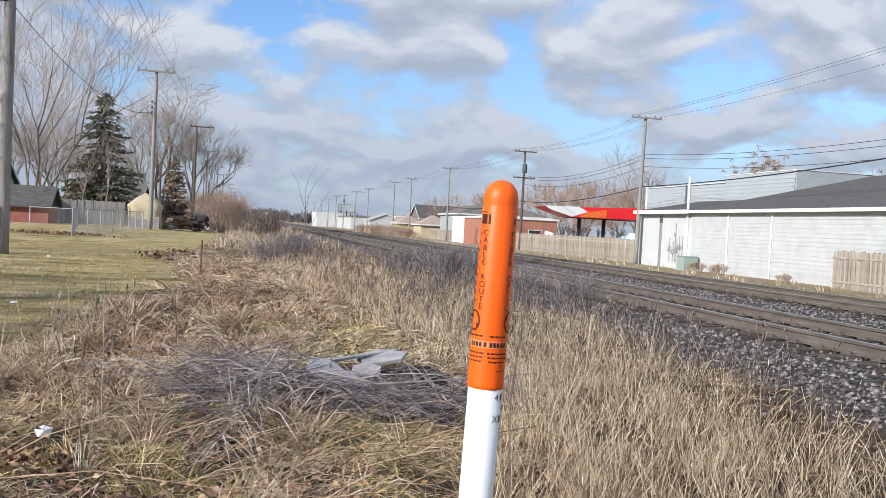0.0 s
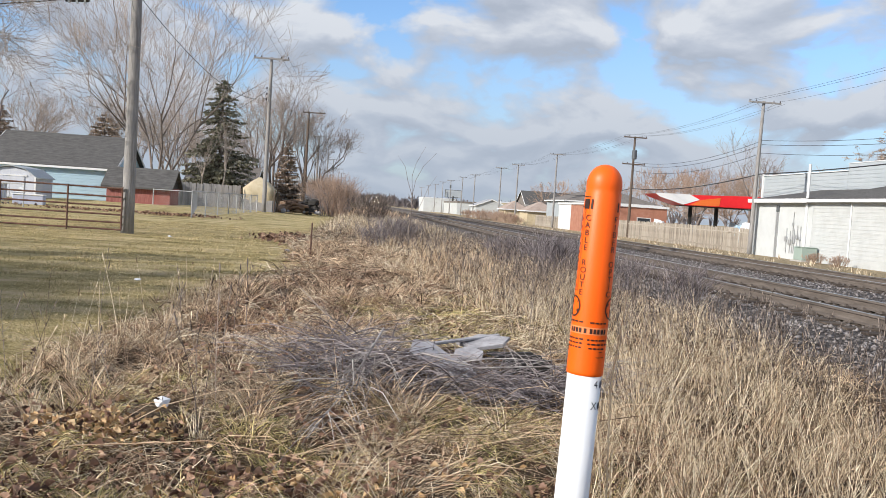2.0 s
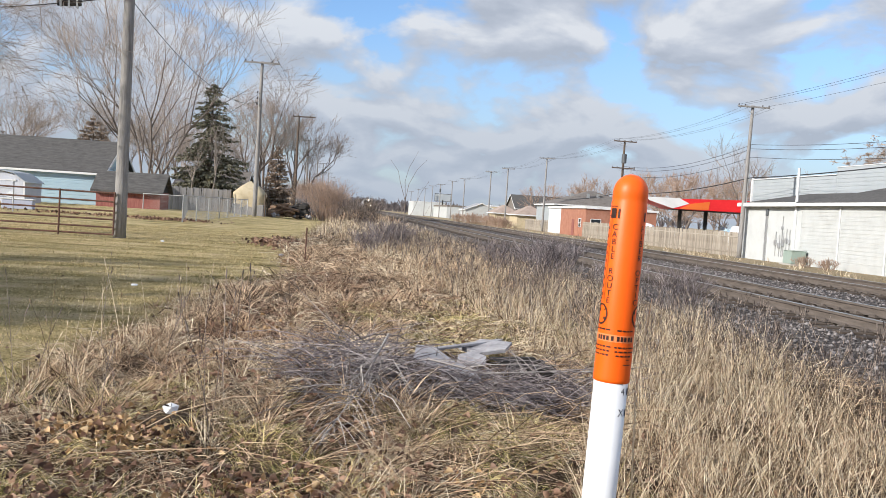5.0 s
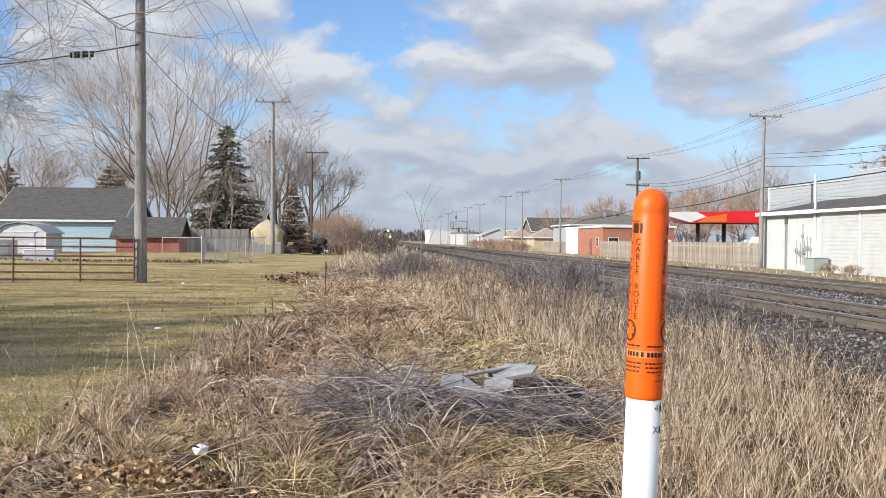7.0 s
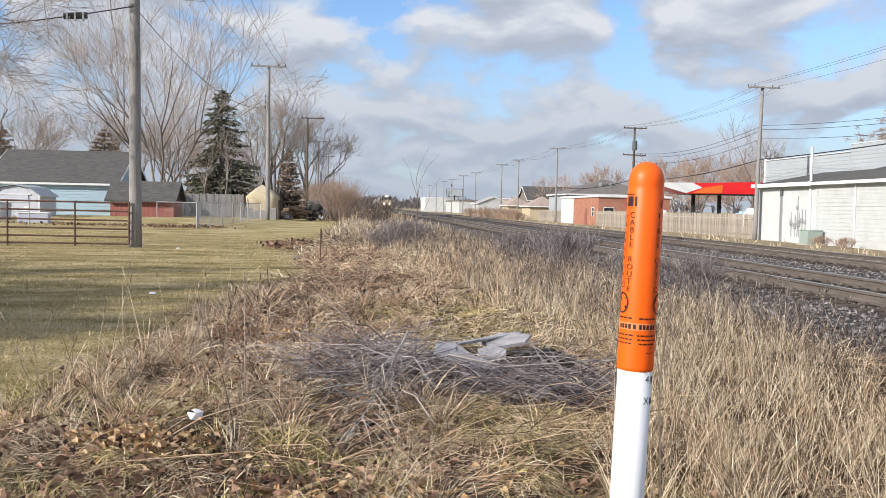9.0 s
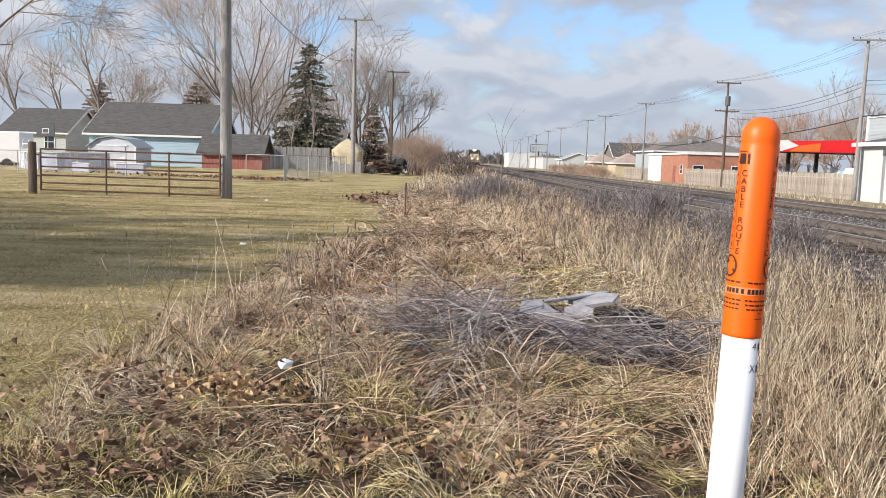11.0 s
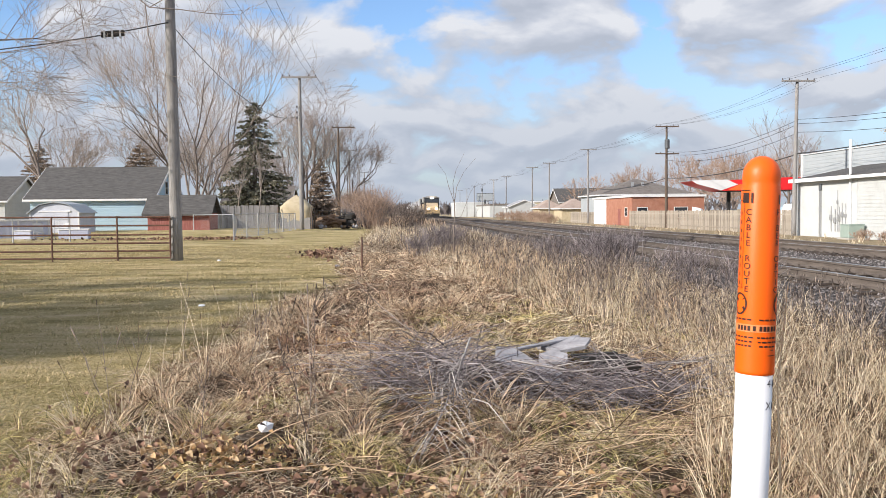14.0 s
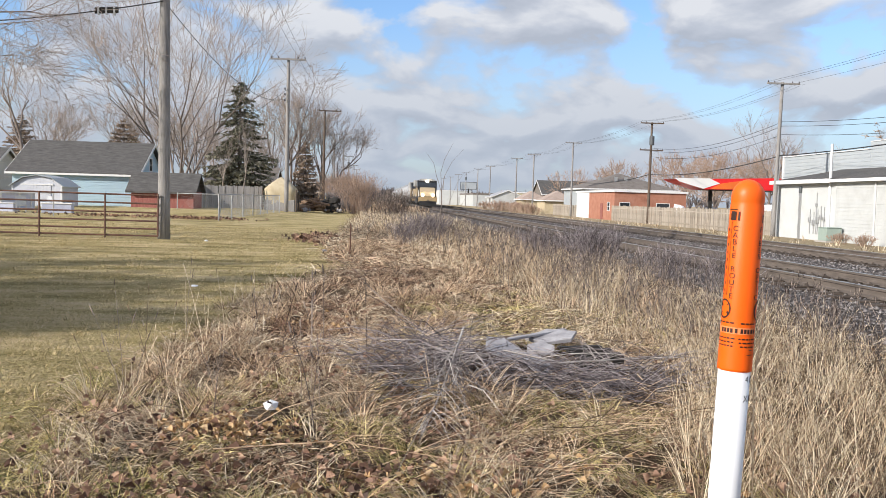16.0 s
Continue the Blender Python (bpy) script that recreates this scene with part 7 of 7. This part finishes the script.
def build_loco(name, label, lit):
    """A wide-cab diesel; its nose faces -y at y = 0, rails at z = 0."""
    t = new(name)
    tagged(t, label, "locomotive", group="train")
    for yc in (3.6, 17.6):
        bg = part("truck", slab(-1.15, 1.15, yc - 2.3, yc + 2.3, 0.55, 0.95, 0.05), "loco_k", t)
        for dy in (-1.8, 0.0, 1.8):
            wheelset(bg, yc + dy)
    part("underframe", slab(-1.5, 1.5, 0.35, 21.2, 1.2, 1.55, 0.03), "loco_k", t)
    part("fuel_tank", slab(-1.35, 1.35, 7.3, 13.6, 0.35, 1.2, 0.15), "loco_k", t)
    part("plow", prism([(0.05, 0.15), (0.45, 0.15), (0.45, 0.85), (0.2, 0.85)], "x", -1.35, 1.35), "loco_k", t)
    part("pilot", slab(-1.48, 1.48, 0.3, 0.5, 0.7, 1.5, 0.02), "loco_y", t)
    part("coupler", slab(-0.14, 0.14, -0.35, 0.4, 0.8, 1.08, 0.03), "rail", t)
    nose = prism([(0.75, 1.55), (0.62, 2.3), (0.85, 2.95), (2.6, 3.05), (2.6, 1.55)], "x", -1.2, 1.2)
    bmesh.ops.bevel(nose, geom=list(nose.edges), offset=0.08, segments=2, affect="EDGES")
    part("nose", nose, "cream", t, "cream sloped nose")
    cab = prism([(2.4, 1.55), (2.25, 3.1), (2.5, 3.95), (2.8, 4.2), (5.4, 4.2), (5.4, 1.55)], "x", -1.52, 1.52)
    bmesh.ops.bevel(cab, geom=list(cab.edges), offset=0.1, segments=2, affect="EDGES")
    part("cab", cab, "loco_k", t)
    for s in (-0.72, 0.72):
        part("windscreen", prism([(2.215, 3.12), (2.25, 3.12), (2.47, 3.86), (2.435, 3.86)], "x", s - 0.68, s + 0.68), "glass", t)
    part("cab_roof", prism([(-1.42, 4.1), (-1.25, 4.28), (-0.8, 4.42), (0.8, 4.42), (1.25, 4.28), (1.42, 4.1)], "y", 2.62, 5.4), "loco_w", t, "pale sunlit roof")
    part("visor", prism([(2.38, 3.88), (2.5, 3.88), (2.8, 4.14), (2.7, 4.16)], "x", -1.4, 1.4), "loco_k", t)
    for s in (-1, 1):
        part("cab_side", slab(s * 1.522 - 0.008, s * 1.522 + 0.008, 2.6, 5.2, 1.65, 2.9), "loco_y", t)
        part("side_window", slab(s * 1.525 - 0.01, s * 1.525 + 0.01, 3.2, 4.8, 3.0, 3.8), "glass", t)
    part("hood", slab(-0.95, 0.95, 5.4, 20.6, 1.55, 4.1, 0.12), "loco_y", t)
    part("radiator", slab(-1.4, 1.4, 16.0, 20.2, 3.3, 4.5, 0.1), "loco_w", t)
    part("horn", rod(B(), (-0.4, 6.2, 4.15), (0.4, 6.2, 4.4), 0.12), "loco_k", t)
    part("fan", rod(B(), (0, 12, 4.1), (0, 12, 4.4), 0.7, n=16), "loco_k", t)
    lampm = "lamp" if lit else "white_en"
    for s in (-0.16, 0.16):
        part("headlight", rod(B(), (s, 2.30, 4.0), (s, 2.42, 4.0), 0.13, n=12), lampm, t)
    for s in (-0.82, 0.82):
        part("ditch_light", rod(B(), (s, 0.2, 1.78), (s, 0.32, 1.78), 0.19, n=12), lampm, t, "lit ditch light" if lit else "")
    for s in (-1.42, 1.42):
        for y in (0.5, 1.4):
            part("handrail_post", rod(B(), (s, y, 1.5), (s, y, 2.6), 0.025, n=6), "white_en", t)
        part("handrail", rod(B(), (s, 0.5, 2.6), (s, 20.8, 2.6), 0.022, n=6), "loco_y", t)
        for i in range(4):
            part("step", slab(s - 0.28 if s > 0 else s - 0.06, s + 0.06 if s > 0 else s + 0.28, 0.5, 0.85, 0.35 + 0.29 * i, 0.39 + 0.29 * i), "loco_k", t)
    return t


def build_tank_car(label):
    t = new("tank_car")
    tagged(t, label, "tank car", group="train")
    for yc in (2.5, 14.5):
        bg = part("truck", slab(-1.1, 1.1, yc - 1.3, yc + 1.3, 0.45, 0.85, 0.04), "loco_k", t)
        for dy in (-0.9, 0.9):
            wheelset(bg, yc + dy, 0.46)
    part("sill", slab(-0.4, 0.4, 0.2, 16.8, 0.9, 1.25), "loco_k", t)
    bm = lathe([(0, 0), (0.7, 0.06), (1.2, 0.25), (1.48, 0.6), (1.5, 0.9), (1.5, 14.7), (1.48, 15.0), (1.2, 15.35), (0.7, 15.55), (0, 15.6)], 28)
    for v in bm.verts:
        v.co = Vector((v.co.x, 0.7 + v.co.z, 2.7 + v.co.y))
    bmesh.ops.recalc_face_normals(bm, faces=bm.faces)
    part("tank", bm, "tankcar", t, smooth=True)
    part("dome", rod(B(), (0, 8.5, 4.1), (0, 8.5, 4.6), 0.45, n=16), "tankcar", t)
    part("walkway", slab(-0.9, 0.9, 7.5, 9.5, 4.21, 4.26), "galv", t)
    return t


def motions():
    # the train comes on at about 19 m/s along the near track
    lead = build_loco("locomotive", "tan and black diesel locomotive with lit headlights", True)
    second = build_loco("locomotive", "second tan diesel locomotive behind the first", False)
    cars = [build_tank_car("grey tank car in the train") for _ in range(9)]
    for k, ob in enumerate([lead, second] + cars):
        back = 0.0 if k == 0 else (22.4 if k == 1 else 44.6 + (k - 2) * 17.6)
        rows = [(t, pose(8.1, 135.0 + 19.0 * (16.0 - t) + back, RAIL_TOP)) for t in (0.0, 4.0, 8.0, 12.0, 16.0)]
        walk(ob, rows)


motions()
